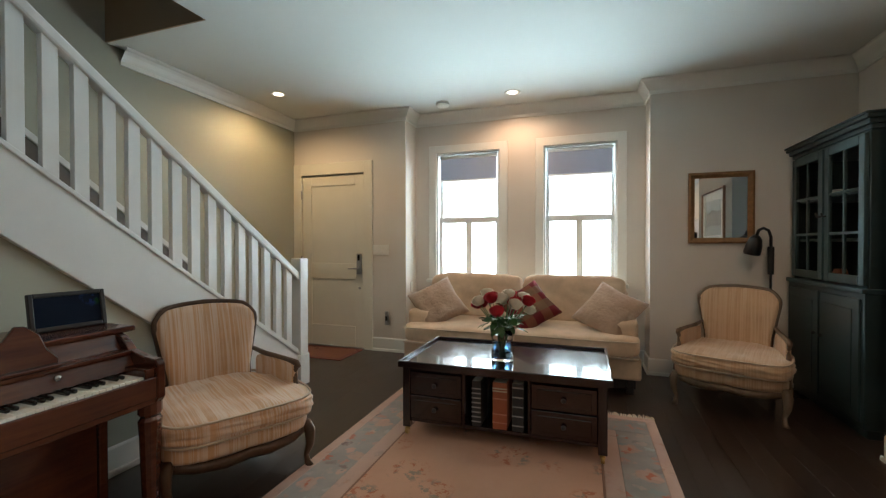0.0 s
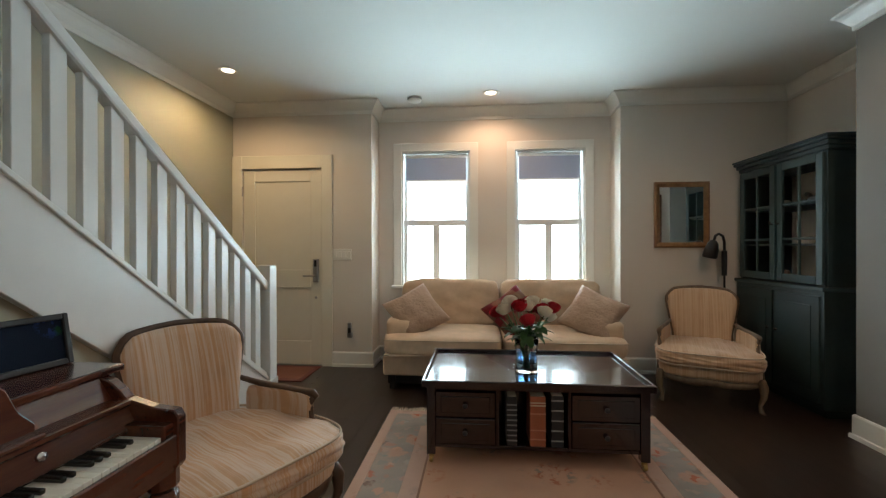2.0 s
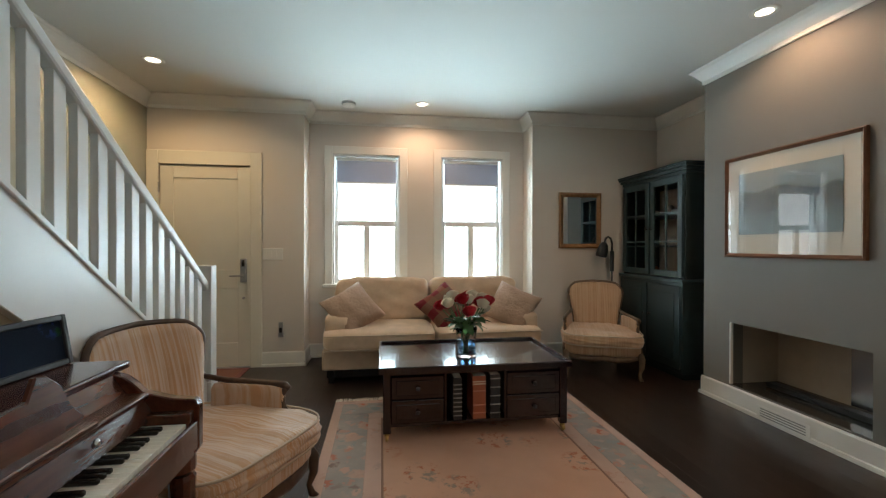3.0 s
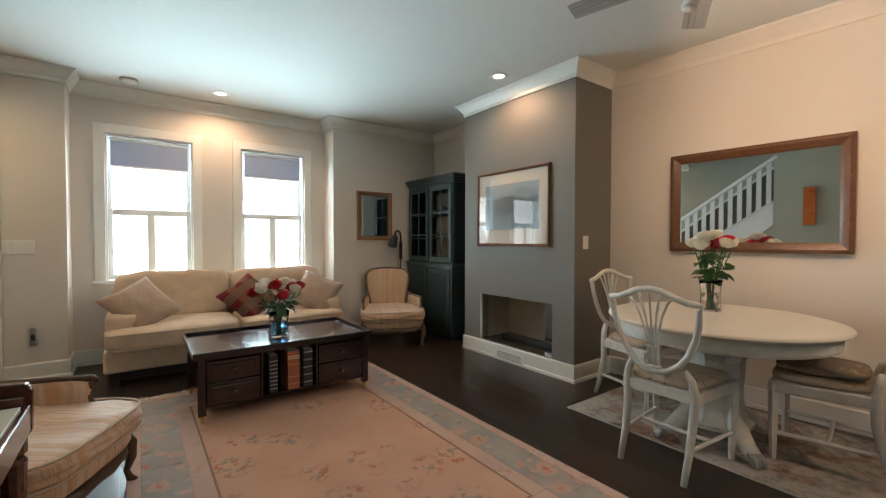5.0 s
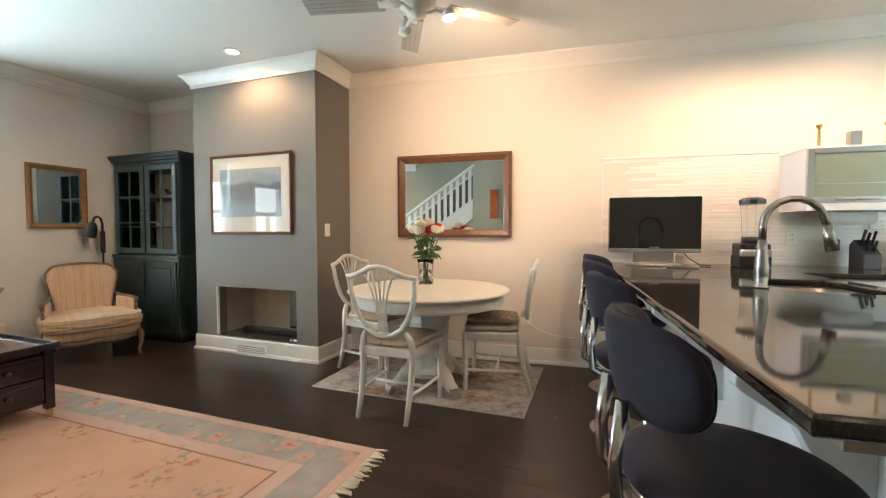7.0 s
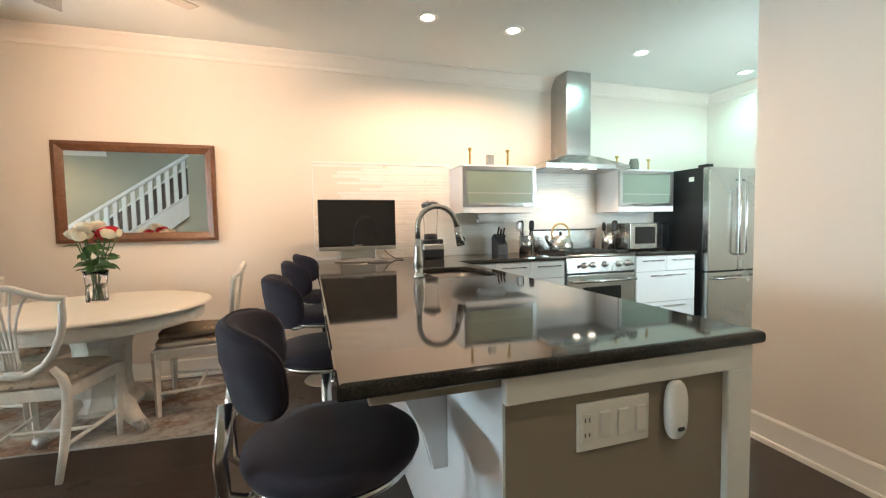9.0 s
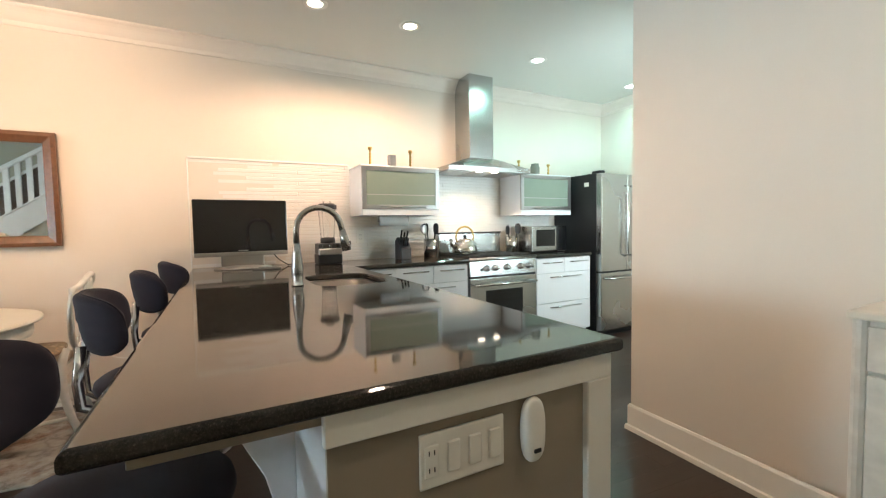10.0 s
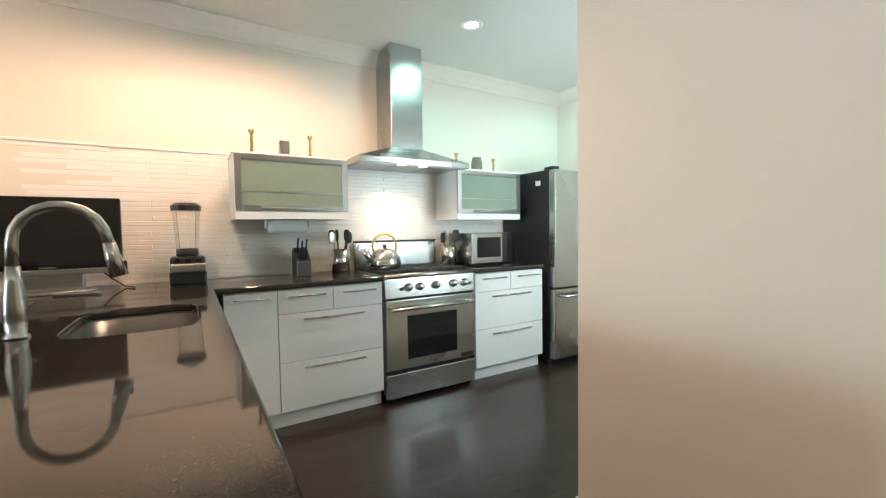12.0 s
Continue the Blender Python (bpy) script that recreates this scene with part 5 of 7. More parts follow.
fl = thing("floor_lamp", "black gooseneck floor lamp behind the armchair", "floor lamp", at=(0.585, 3.35, 0))
part("base", lathe([(0.12, 0), (0.12, 0.012), (0.10, 0.02), (0.015, 0.028), (0.0, 0.028)], 24), BLACK, fl, smooth=True)
part("pole", tube([(0, 0, 0.02), (0, 0, 0.95)], 0.009, 10), BLACK, fl)
part("grip", tube([(0, 0, 0.95), (0, 0, 1.18)], [0.022, 0.024], 12), BLACK, fl)
part("gooseneck", tube([(0, 0, 1.18), (0.0, 0, 1.26), (-0.02, -0.01, 1.315), (-0.06, -0.02, 1.335), (-0.10, -0.04, 1.315), (-0.115, -0.045, 1.27)], 0.012, 10), BLACK, fl, smooth=True)
part("shade", lathe([(0.022, 0.0), (0.045, -0.03), (0.058, -0.09), (0.062, -0.15), (0.055, -0.165), (0.0, -0.165)], 18), BLACK, fl, "perforated black shade", True).matrix_basis = pose(-0.115, -0.045, 1.275, 8, 10, 0)


def switch_plate(at, m, w, h, gangs, label, outlet_first=False):
    s = thing("switch_plate", label, "light switch", "wall switches")
    s.matrix_basis = Matrix.Translation(at) @ m
    part("plate", box(-w / 2, w / 2, -0.007, 0, -h / 2, h / 2, 0.003, seg=2), PLATE, s)
    step = w / gangs
    for k in range(gangs):
        xc = -w / 2 + step * (k + 0.5)
        if outlet_first and k == 0:
            o = part("outlet", box(xc - 0.017, xc + 0.017, -0.0095, -0.006, -0.034, 0.034, 0.002), PLATE, s)
            for zz in (-0.018, 0.018):
                for dx in (-0.006, 0.006):
                    part("slot", box(xc + dx - 0.0012, xc + dx + 0.0012, -0.0102, -0.009, zz - 0.005, zz + 0.005, 0), BLACK, o)
        else:
            part("rocker", box(xc - 0.016, xc + 0.016, -0.011, -0.006, -0.033, 0.033, 0.003), PLATE, s)


ID = Matrix.Identity(4)
switch_plate((-3.063, FRONT, 1.144), ID, 0.20, 0.115, 4, "cream four-switch plate beside the door")
switch_plate((0.855, HY0, 1.19), ID, 0.072, 0.115, 1, "white switch plate on the chimney breast side")
ph = thing("wall_handset", "grey handset hanging in a wall bracket", "handset", at=(-2.98, FRONT, 0.30))
part("bracket", box(-0.026, 0.026, -0.03, 0, 0.0, 0.05, 0.005, seg=2), SATIN, ph)
part("handset", box(-0.02, 0.02, -0.04, -0.012, 0.02, 0.155, 0.008, seg=2), SATIN, ph)
part("keypad", box(-0.014, 0.014, -0.0415, -0.039, 0.05, 0.10, 0.001), BLACK, ph)
rs = thing("bay_receptacle", "small white receptacle on the bay wall", "outlet", at=(-2.757, 3.61, 0.72))
part("plate", box(0, 0.006, -0.035, 0.035, -0.057, 0.057, 0.002), PLATE, rs)

vg = thing("floor_vent", "white slotted vent grille in the fireplace baseboard", "vent", at=(HX0 - 0.0275, 1.42, 0.06))
part("frame", box(-0.004, 0.0, -0.19, 0.19, -0.04, 0.045, 0.002), TRIM, vg)
# grey strips on the grille paint in the shade of its slots
for k in range(4):
    part("slot", box(-0.0055, -0.003, -0.16, 0.16, -0.026 + 0.017 * k, -0.019 + 0.017 * k, 0), plain("vent_shadow", (0.3, 0.29, 0.27), 0.8) if k == 0 else bpy.data.materials["vent_shadow"], vg)

art = thing("canvas_picture", "tall orange and red canvas on the grey wall", "picture", at=(STAIR + 0.001, -0.42, 1.72))
part("canvas", box(0, 0.035, -0.07, 0.07, -0.28, 0.28, 0.003), rug_cloth("orange_canvas", (0.50, 0.13, 0.035), (0.30, 0.04, 0.02), (0.55, 0.32, 0.16)), art)

# ---- dining place ----
rug("dining_rug", "worn grey and brown patterned rug under the table", "rug", 0.22, 1.25, -1.21, 0.39, [("binding", 0.012, plain("pale_grey_binding", (0.42, 0.40, 0.37), 0.9)), ("field", 0, DININGRUG)], 0.008, False)

dt = thing("dining_table", "round antique white pedestal dining table", "table", at=(0.545, -0.44, 0.009))
part("tabletop", lathe([(0.0, 0.715), (0.575, 0.715), (0.598, 0.722), (0.605, 0.732), (0.60, 0.741), (0.585, 0.745), (0.0, 0.745)], 64), TABLETOP, dt, smooth=False)
part("apron", lathe([(0.545, 0.635), (0.555, 0.64), (0.56, 0.655), (0.56, 0.715), (0.53, 0.715), (0.53, 0.635)], 64, caps=False), ANTIQUE, dt)
part("pedestal", lathe([(0.0, 0.11), (0.19, 0.11), (0.20, 0.14), (0.17, 0.17), (0.15, 0.21), (0.14, 0.30), (0.15, 0.50), (0.17, 0.57), (0.20, 0.60), (0.20, 0.635), (0.0, 0.635)], 10), ANTIQUE, dt)
for k in range(4):
    q = radians(55 + 90 * k)
    c, s = math.cos(q), math.sin(q)
    ft = part("foot", tube([(0.10 * c, 0.10 * s, 0.17), (0.20 * c, 0.20 * s, 0.13), (0.27 * c, 0.27 * s, 0.075), (0.32 * c, 0.32 * s, 0.055)], [0.06, 0.055, 0.042, 0.035], 10), ANTIQUE, dt, smooth=True)
    cl = bmesh.new()
    for dx in (-0.02, 0.0, 0.02):
        tube([(0.31 * c - dx * s, 0.31 * s + dx * c, 0.06), (0.345 * c - dx * s, 0.345 * s + dx * c, 0.045), (0.36 * c - dx * s, 0.36 * s + dx * c, 0.012)], [0.02, 0.018, 0.008], 8, cl)
    part("claw", cl, SATIN, ft, "silvery metal claw", True)
    part("glass_ball", lathe([(0.0, 0.0), (0.02, 0.006), (0.028, 0.026), (0.02, 0.046), (0.0, 0.052)], 14, (0.335 * c, 0.335 * s, 0.0)), SATIN, ft, smooth=True)


def shield_chair():
    c = thing("dining_chair", "whitewashed shield-back dining chair with floral seat pad", "chair", "chairs round the dining table")
    # the chair faces -y, its back at +y
    part("seat_rail", prism([(-0.235, -0.22), (0.235, -0.22), (0.19, 0.20), (-0.19, 0.20)], 0.06, Matrix(((1, 0, 0, 0), (0, 0, 1, 0), (0, -1, 0, 0.445), (0, 0, 0, 1))), None, 0.006), ANTIQUE, c)
    pad = cushion(0.45, 0.42, 0.06, (0, -0.012, 0.468), 4.5, 6, 0.35, 0.002, 2)
    for v in pad.verts:
        v.co.x *= 1 - 0.19 * (v.co.y + 0.22) / 0.42
    part("seat_pad", pad, FLORAL, c, "floral upholstered seat", True)
    for s in (-1, 1):
        part("front_leg", tube([(s * 0.215, -0.20, 0.43), (s * 0.21, -0.20, 0.2), (s * 0.205, -0.20, 0.0)], [0.026, 0.021, 0.015], 4), ANTIQUE, c)
        part("rear_leg", tube([(s * 0.165, 0.275, 0.0), (s * 0.168, 0.225, 0.15), (s * 0.172, 0.195, 0.30), (s * 0.178, 0.19, 0.43), (s * 0.165, 0.20, 0.50), (s * 0.135, 0.212, 0.55)], [0.016, 0.02, 0.022, 0.023, 0.02, 0.017], 8), ANTIQUE, c, smooth=True)
        part("side_stretcher", tube([(s * 0.208, -0.20, 0.16), (s * 0.168, 0.22, 0.16)], 0.011, 6), ANTIQUE, c)
    part("cross_stretcher", tube([(-0.19, 0.02, 0.16), (0.19, 0.02, 0.16)], 0.011, 6), ANTIQUE, c)
    # shield back, leaning
    def at(x, z):
        return Vector((x, 0.205 + (z - 0.5) * 0.17 + 0.03 * (1 - (x / 0.23) ** 2), z))
    half = [(0.0, 0.525), (0.06, 0.535), (0.12, 0.575), (0.165, 0.635), (0.20, 0.72), (0.218, 0.80), (0.222, 0.87), (0.235, 0.895), (0.17, 0.905), (0.11, 0.93), (0.055, 0.955), (0.0, 0.962)]
    loop = half + [(-x, z) for x, z in reversed(half[1:-1])]
    part("shield_frame", tube([at(x, z) for x, z in loop], 0.0165, 8, closed=True), ANTIQUE, c, smooth=True)
    for k in range(-2, 3):
        xt = k * 0.052
        zt = 0.955 - 0.9 * abs(xt) * 0.45
        pts = [at(k * 0.013, 0.54), at(k * 0.014, 0.64), at(k * 0.017, 0.73), at(k * 0.028, 0.82), at(k * 0.043, 0.89), at(xt, zt)]
        part("splat_rib", tube(pts, [0.006, 0.0065, 0.0065, 0.0065, 0.007, 0.008], 6), ANTIQUE, c, smooth=True)
    part("splat_bar", tube([at(-0.035, 0.66), at(0.0, 0.655), at(0.035, 0.66)], 0.008, 6), ANTIQUE, c, smooth=True)
    part("splat_foot", tube([at(-0.035, 0.545), at(0.0, 0.55), at(0.035, 0.545)], 0.012, 6), ANTIQUE, c, smooth=True)
    return c


ch = shield_chair()
ch.matrix_basis = pose(0.155, -0.39, 0, 0, 0, 90)
copy_thing(ch, pose(0.80, 0.16, 0, 0, 0, -8))
chc = copy_thing(ch, pose(0.775, -0.90, 0, 0, 0, 187))
lp = thing("seat_cushion", "loose dark cushion with gold flowers lying on the chair", "cushion", at=(0.775, -0.88, 0.497), turn=7)
part("cover", cushion(0.40, 0.38, 0.055, (0, 0, 0.024), 4, 6, 0.45, 0.006, 4), DARKFLORAL, lp, smooth=True)

vase_and_roses((0.72, -0.34, 0.754), 0.20, 0.052, 11, CLEAR, "clear square glass vase on the dining table", "bouquet of white and red roses above green leaves", 0.13, 0.385, 0.45, 1)

fan = thing("ceiling_fan", "white ceiling fan with slatted blades and spot lights", "ceiling fan", at=(-0.12, -0.63, 0))
part("canopy", lathe([(0.065, H), (0.065, H - 0.02), (0.04, H - 0.06), (0.0, H - 0.06)], 24), TRIM, fan, smooth=True)
part("rod", tube([(0, 0, H - 0.05), (0, 0, 2.55)], 0.012, 10), TRIM, fan)
part("motor", lathe([(0.0, 2.57), (0.06, 2.56), (0.11, 2.53), (0.115, 2.48), (0.08, 2.45), (0.055, 2.44), (0.055, 2.41), (0.0, 2.40)], 28), TRIM, fan, smooth=True)
BLADEPAINT = plain("fan_blade_paint", (0.40, 0.375, 0.335), 0.5)
for k in range(5):
    a = 104 - 76 * k if k < 3 else 104 - 76 * 2 - (360 - 152) / 3 * (k - 2)
    bl = bmesh.new()
    for j in range(4):
        box(0.19, 0.655, -0.062 + 0.0315 * j, -0.033 + 0.0315 * j, -0.004, 0.004, 0.0025, bl)
    box(0.19, 0.655, -0.060, 0.060, -0.0015, 0.0015, 0, bl)
    b = part("blade", bl, BLADEPAINT, fan)
    b.matrix_basis = pose(0, 0, 2.49, 0, 0, a) @ pose(0, 0, 0, 10)
    ir = part("blade_iron", tube([(0.09, 0, 0), (0.14, 0, -0.012), (0.22, 0, -0.007)], [0.014, 0.02, 0.03], 8, flat=0.25), TRIM, b)
for q in (-75, 45, 165):
    c, s = math.cos(radians(q)), math.sin(radians(q))
    ar = part("spot_arm", tube([(0.04 * c, 0.04 * s, 2.42), (0.11 * c, 0.11 * s, 2.43), (0.17 * c, 0.17 * s, 2.42)], 0.01, 8), TRIM, fan)
    part("spot_cup", lathe([(0.02, 0.05), (0.035, 0.03), (0.042, 0.0), (0.038, 0.0), (0.0, 0.03)], 16, (0.19 * c, 0.19 * s, 2.39)), TRIM, fan, smooth=True)
    if q == -75:
        part("bulb", lathe([(0.0, -0.012), (0.025, -0.006), (0.036, 0.004), (0.03, 0.012), (0.0, 0.012)], 16, (0.19 * c, 0.19 * s, 2.385)), LAMPGLOW, fan, "glowing bulb", True)
    else:
        part("bulb", lathe([(0.0, -0.01), (0.025, -0.005), (0.036, 0.004), (0.03, 0.012), (0.0, 0.012)], 16, (0.19 * c, 0.19 * s, 2.385)), PLATE, fan, smooth=True)

switch_plate((1.3705, -1.045, 0.404), Matrix.Rotation(radians(4.5), 4, "Z") @ FACE_LEFT, 0.075, 0.115, 1, "white outlet plate low on the dining wall", True)
cord = part("power_cord", tube([(1.355, -1.05, 0.385), (1.335, -1.09, 0.36), (1.34, -1.16, 0.31), (1.352, -1.30, 0.27), (1.368, -1.50, 0.255), (1.38, -1.64, 0.27)], 0.004, 6), PLATE, None, "", True)
tagged(cord, "thin white cord hanging from the wall outlet", "cable")

# ---- kitchen ----
earlier = set(bpy.data.objects)
def worktop():
    outer = [(1.44, -1.695), (-1.652, -1.695), (-1.652, -2.80), (0.79, -2.82), (0.79, -3.842), (1.44, -3.842)]
    sx, sy, hx, hy = 0.05, -2.53, 0.28, 0.19
    hole = []
    for k in range(24):
        q = 2 * math.pi * k / 24
        c, s = math.cos(q), math.sin(q)
        f = (abs(c) ** 6 + abs(s) ** 6) ** (-1 / 6)
        hole.append((sx + hx * c * f, sy + hy * s * f))
    bm = bmesh.new()
    edges = []
    for loop in (outer, hole):
        vs = [bm.verts.new((x, y, 0.915)) for x, y in loop]
        edges += [bm.edges.new((vs[i], vs[(i + 1) % len(vs)])) for i in range(len(vs))]
    bmesh.ops.triangle_fill(bm, edges=edges, use_beauty=True)
    top_faces = list(bm.faces)
    ext = bmesh.ops.extrude_face_region(bm, geom=top_faces)
    bmesh.ops.translate(bm, vec=(0, 0, -0.035), verts=[v for v in ext["geom"] if isinstance(v, bmesh.types.BMVert)])
    bmesh.ops.recalc_face_normals(bm, faces=bm.faces)
    rim = [e for e in bm.edges if len(e.link_faces) == 2 and abs(e.link_faces[0].normal.z) + abs(e.link_faces[1].normal.z) < 1.5 and abs(e.verts[0].co.z - e.verts[1].co.z) < 1e-4]
    bmesh.ops.bevel(bm, geom=rim, offset=0.011, segments=3, affect="EDGES", profile=0.5)
    return bm


wt = part("worktop", worktop(), GRANITE, None, "polished black granite worktop running along the peninsula")
tagged(wt, category="worktop")
wt2 = part("worktop", box(0.79, 1.44, -5.375, -4.635, 0.88, 0.915, 0.010, seg=3), GRANITE, None, "short black granite worktop beside the range")
tagged(wt2, category="worktop")

sink = thing("sink", "undermounted stainless steel sink in the granite", "sink", at=(0.05, -2.53, 0))
bm = bmesh.new()
lev = []
for r, z in ((1.03, 0.878), (1.03, 0.874), (0.985, 0.872), (0.97, 0.72), (0.88, 0.69), (0.1, 0.685)):
    row = []
    for k in range(32):
        q = 2 * math.pi * k / 32
        c, s = math.cos(q), math.sin(q)
        f = (abs(c) ** 6 + abs(s) ** 6) ** (-1 / 6)
        row.append(bm.verts.new((0.28 * r * c * f, 0.19 * r * s * f, z)))
    lev.append(row)
for a, b in zip(lev, lev[1:]):
    for k in range(32):
        bm.faces.new((a[k], a[(k + 1) % 32], b[(k + 1) % 32], b[k]))
bm.faces.new(lev[-1])
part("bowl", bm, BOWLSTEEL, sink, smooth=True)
part("drain", lathe([(0.0, 0.687), (0.045, 0.687), (0.05, 0.691), (0.04, 0.693), (0.0, 0.688)], 18), CHROME, sink)

fc = thing("kitchen_faucet", "tall brushed steel gooseneck faucet with pull-down head", "faucet", at=(-0.115, -2.245, 0.915), turn=-4)
part("body", lathe([(0.0, 0), (0.031, 0), (0.031, 0.008), (0.024, 0.014), (0.029, 0.06), (0.030, 0.10), (0.022, 0.17), (0.017, 0.22), (0.0, 0.22)], 20), STEEL, fc, smooth=True)
gn = [(0, 0, 0.20), (0, 0, 0.29)] + [(0, -0.115 + 0.115 * math.cos(q), 0.29 + 0.115 * math.sin(q)) for q in [math.pi * k / 9 for k in range(1, 9)]] + [(0, -0.236, 0.275)]
part("gooseneck", tube(gn, 0.0155, 14), STEEL, fc, smooth=True)
hd = part("spray_head", tube([(0, -0.234, 0.285), (0, -0.243, 0.24), (0, -0.258, 0.175)], [0.018, 0.022, 0.026], 14), STEEL, fc, smooth=True)
part("spray_button", box(-0.006, 0.006, -0.280, -0.266, 0.19, 0.225, 0.003), BLACK, hd)
part("lever", tube([(0.02, 0, 0.075), (0.045, 0, 0.08), (0.10, -0.01, 0.095)], [0.012, 0.009, 0.006], 10), STEEL, fc, smooth=True)

# peninsula base: knee wall, end panel with its frame, kitchen-side fronts
pen = thing("peninsula_base", "peninsula base with taupe end panel framed in white", "kitchen island")
part("knee_wall", box(-1.60, 1.44, -2.14, -2.06, 0.0, 0.879, 0), LACQUER, pen, "pale knee wall")
part("carcass", box(-1.60, 1.44, -2.76, -2.141, 0.10, 0.64, 0), LACQUER, pen)
part("toe_kick", box(-1.60, 0.85, -2.70, -2.142, 0.0, 0.099, 0), LACQUER, pen)
EX, EY0, EY1 = -1.614, -2.055, -2.775
end_m = Matrix.Translation((EX, EY0, 0)) @ Matrix.Rotation(radians(-90), 4, "Z")
el = EY0 - EY1


def on_end(name, u0, u1, z0, z1, out0, out1, mat, label="", bev=0.003):
    o = part(name, box(u0, u1, -out1, -out0, z0, z1, bev), mat, pen, label)
    o.matrix_basis = end_m
    return o


on_end("end_panel", 0.0, el, 0.0, 0.88, -0.012, 0.002, TAUPE, "taupe painted panel", 0)
on_end("apron_rail", -0.008, el + 0.002, 0.815, 0.879, 0.001, 0.022, TRIM)
on_end("corner_stile", el - 0.082, el + 0.002, 0.0, 0.815, 0.001, 0.022, TRIM)
part("overhang_board", box(-1.60, 1.40, -2.055, -1.76, 0.8445, 0.8795, 0.002), TAUPE, pen, "board under the bar overhang")
for xb in (-1.18, -0.25, 0.68):
    br = prism([(0, 0), (0, -0.42), (0.05, -0.42), (0.08, -0.30), (0.16, -0.14), (0.28, -0.06), (0.29, -0.05), (0.29, 0)], 0.045, Matrix(((0, 1, 0, xb), (1, 0, 0, -2.061), (0, 0, 1, 0.843), (0, 0, 0, 1))), None, 0.003)
    part("bracket", br, LACQUER, pen, "curved white bracket")
for u, w in ((-1.59, 0.60), (-0.98, 0.60), (-0.37, 0.58), (0.22, 0.59)):
    fr = part("door_front", box(0, w - 0.006, 0, 0.018, 0.11, 0.87, 0.002), LACQUER, pen)
    fr.matrix_basis = pose(u, -2.779, 0)
    part("bar_handle", tube([(0.06, -0.03, 0.80), (w - 0.07, -0.03, 0.80)], 0.006, 8), STEEL, fr)

switch_plate(end_m @ Vector((0.285, -0.0025, 0.729)), Matrix.Rotation(radians(-90), 4, "Z"), 0.208, 0.116, 4, "cream plate with one outlet and three switches", True)
nl = thing("plug_in_detector", "white oval detector on the peninsula end panel", "detector")
nl.matrix_basis = end_m @ Matrix.Translation((0.462, -0.0025, 0.738))
part("shell", cushion(0.062, 0.036, 0.15, (0, -0.018, 0), 2.8, 6, 0.0, 0.0), PLATE, nl, smooth=True)
part("sensor", box(-0.010, 0.010, -0.038, -0.030, -0.048, -0.038, 0.002), BLACK, nl)


def handle(parent, x, y0, y1, z):
    h = part("bar_handle", tube([(x - 0.028, y0, z), (x - 0.028, y1, z)], 0.0058, 8), STEEL, parent, "steel bar handle", True)
    for yy in (y0 + 0.02, y1 - 0.02):
        part("post", tube([(x - 0.028, yy, z), (x, yy, z)], 0.0045, 6), STEEL, h)


def drawer_unit(y0, y1, label, rows, front=0.815):
    c = thing("base_cabinet", label, "cabinet", "kitchen base cabinets")
    part("body", box(front + 0.02, 1.43, y0 + 0.002, y1 - 0.002, 0.11, 0.879, 0), LACQUER, c)
    part("toe_kick", box(front + 0.06, front + 0.08, y0, y1, 0.0, 0.11, 0), LACQUER, c)
    for z0, z1, split in rows:
        spans = [(y0, (y0 + y1) / 2), ((y0 + y1) / 2, y1)] if split else [(y0, y1)]
        for a, b in spans:
            d = part("drawer", box(front, front + 0.019, a + 0.002, b - 0.002, z0 + 0.002, z1 - 0.002, 0.0015), LACQUER, c)
            w = b - a
            handle(d, front, a + w * (0.16 if w < 0.4 else 0.21), b - w * (0.16 if w < 0.4 else 0.21), z1 - 0.04)


ROWS3 = [(0.11, 0.42, False), (0.42, 0.725, False), (0.725, 0.872, True)]
drawer_unit(-3.842, -3.155, "glossy white drawer unit with steel bar handles", ROWS3)
drawer_unit(-3.155, -2.86, "narrow glossy white corner cabinet", [(0.11, 0.872, False)])
drawer_unit(-5.372, -4.637, "glossy white drawer unit with steel bar handles", ROWS3)


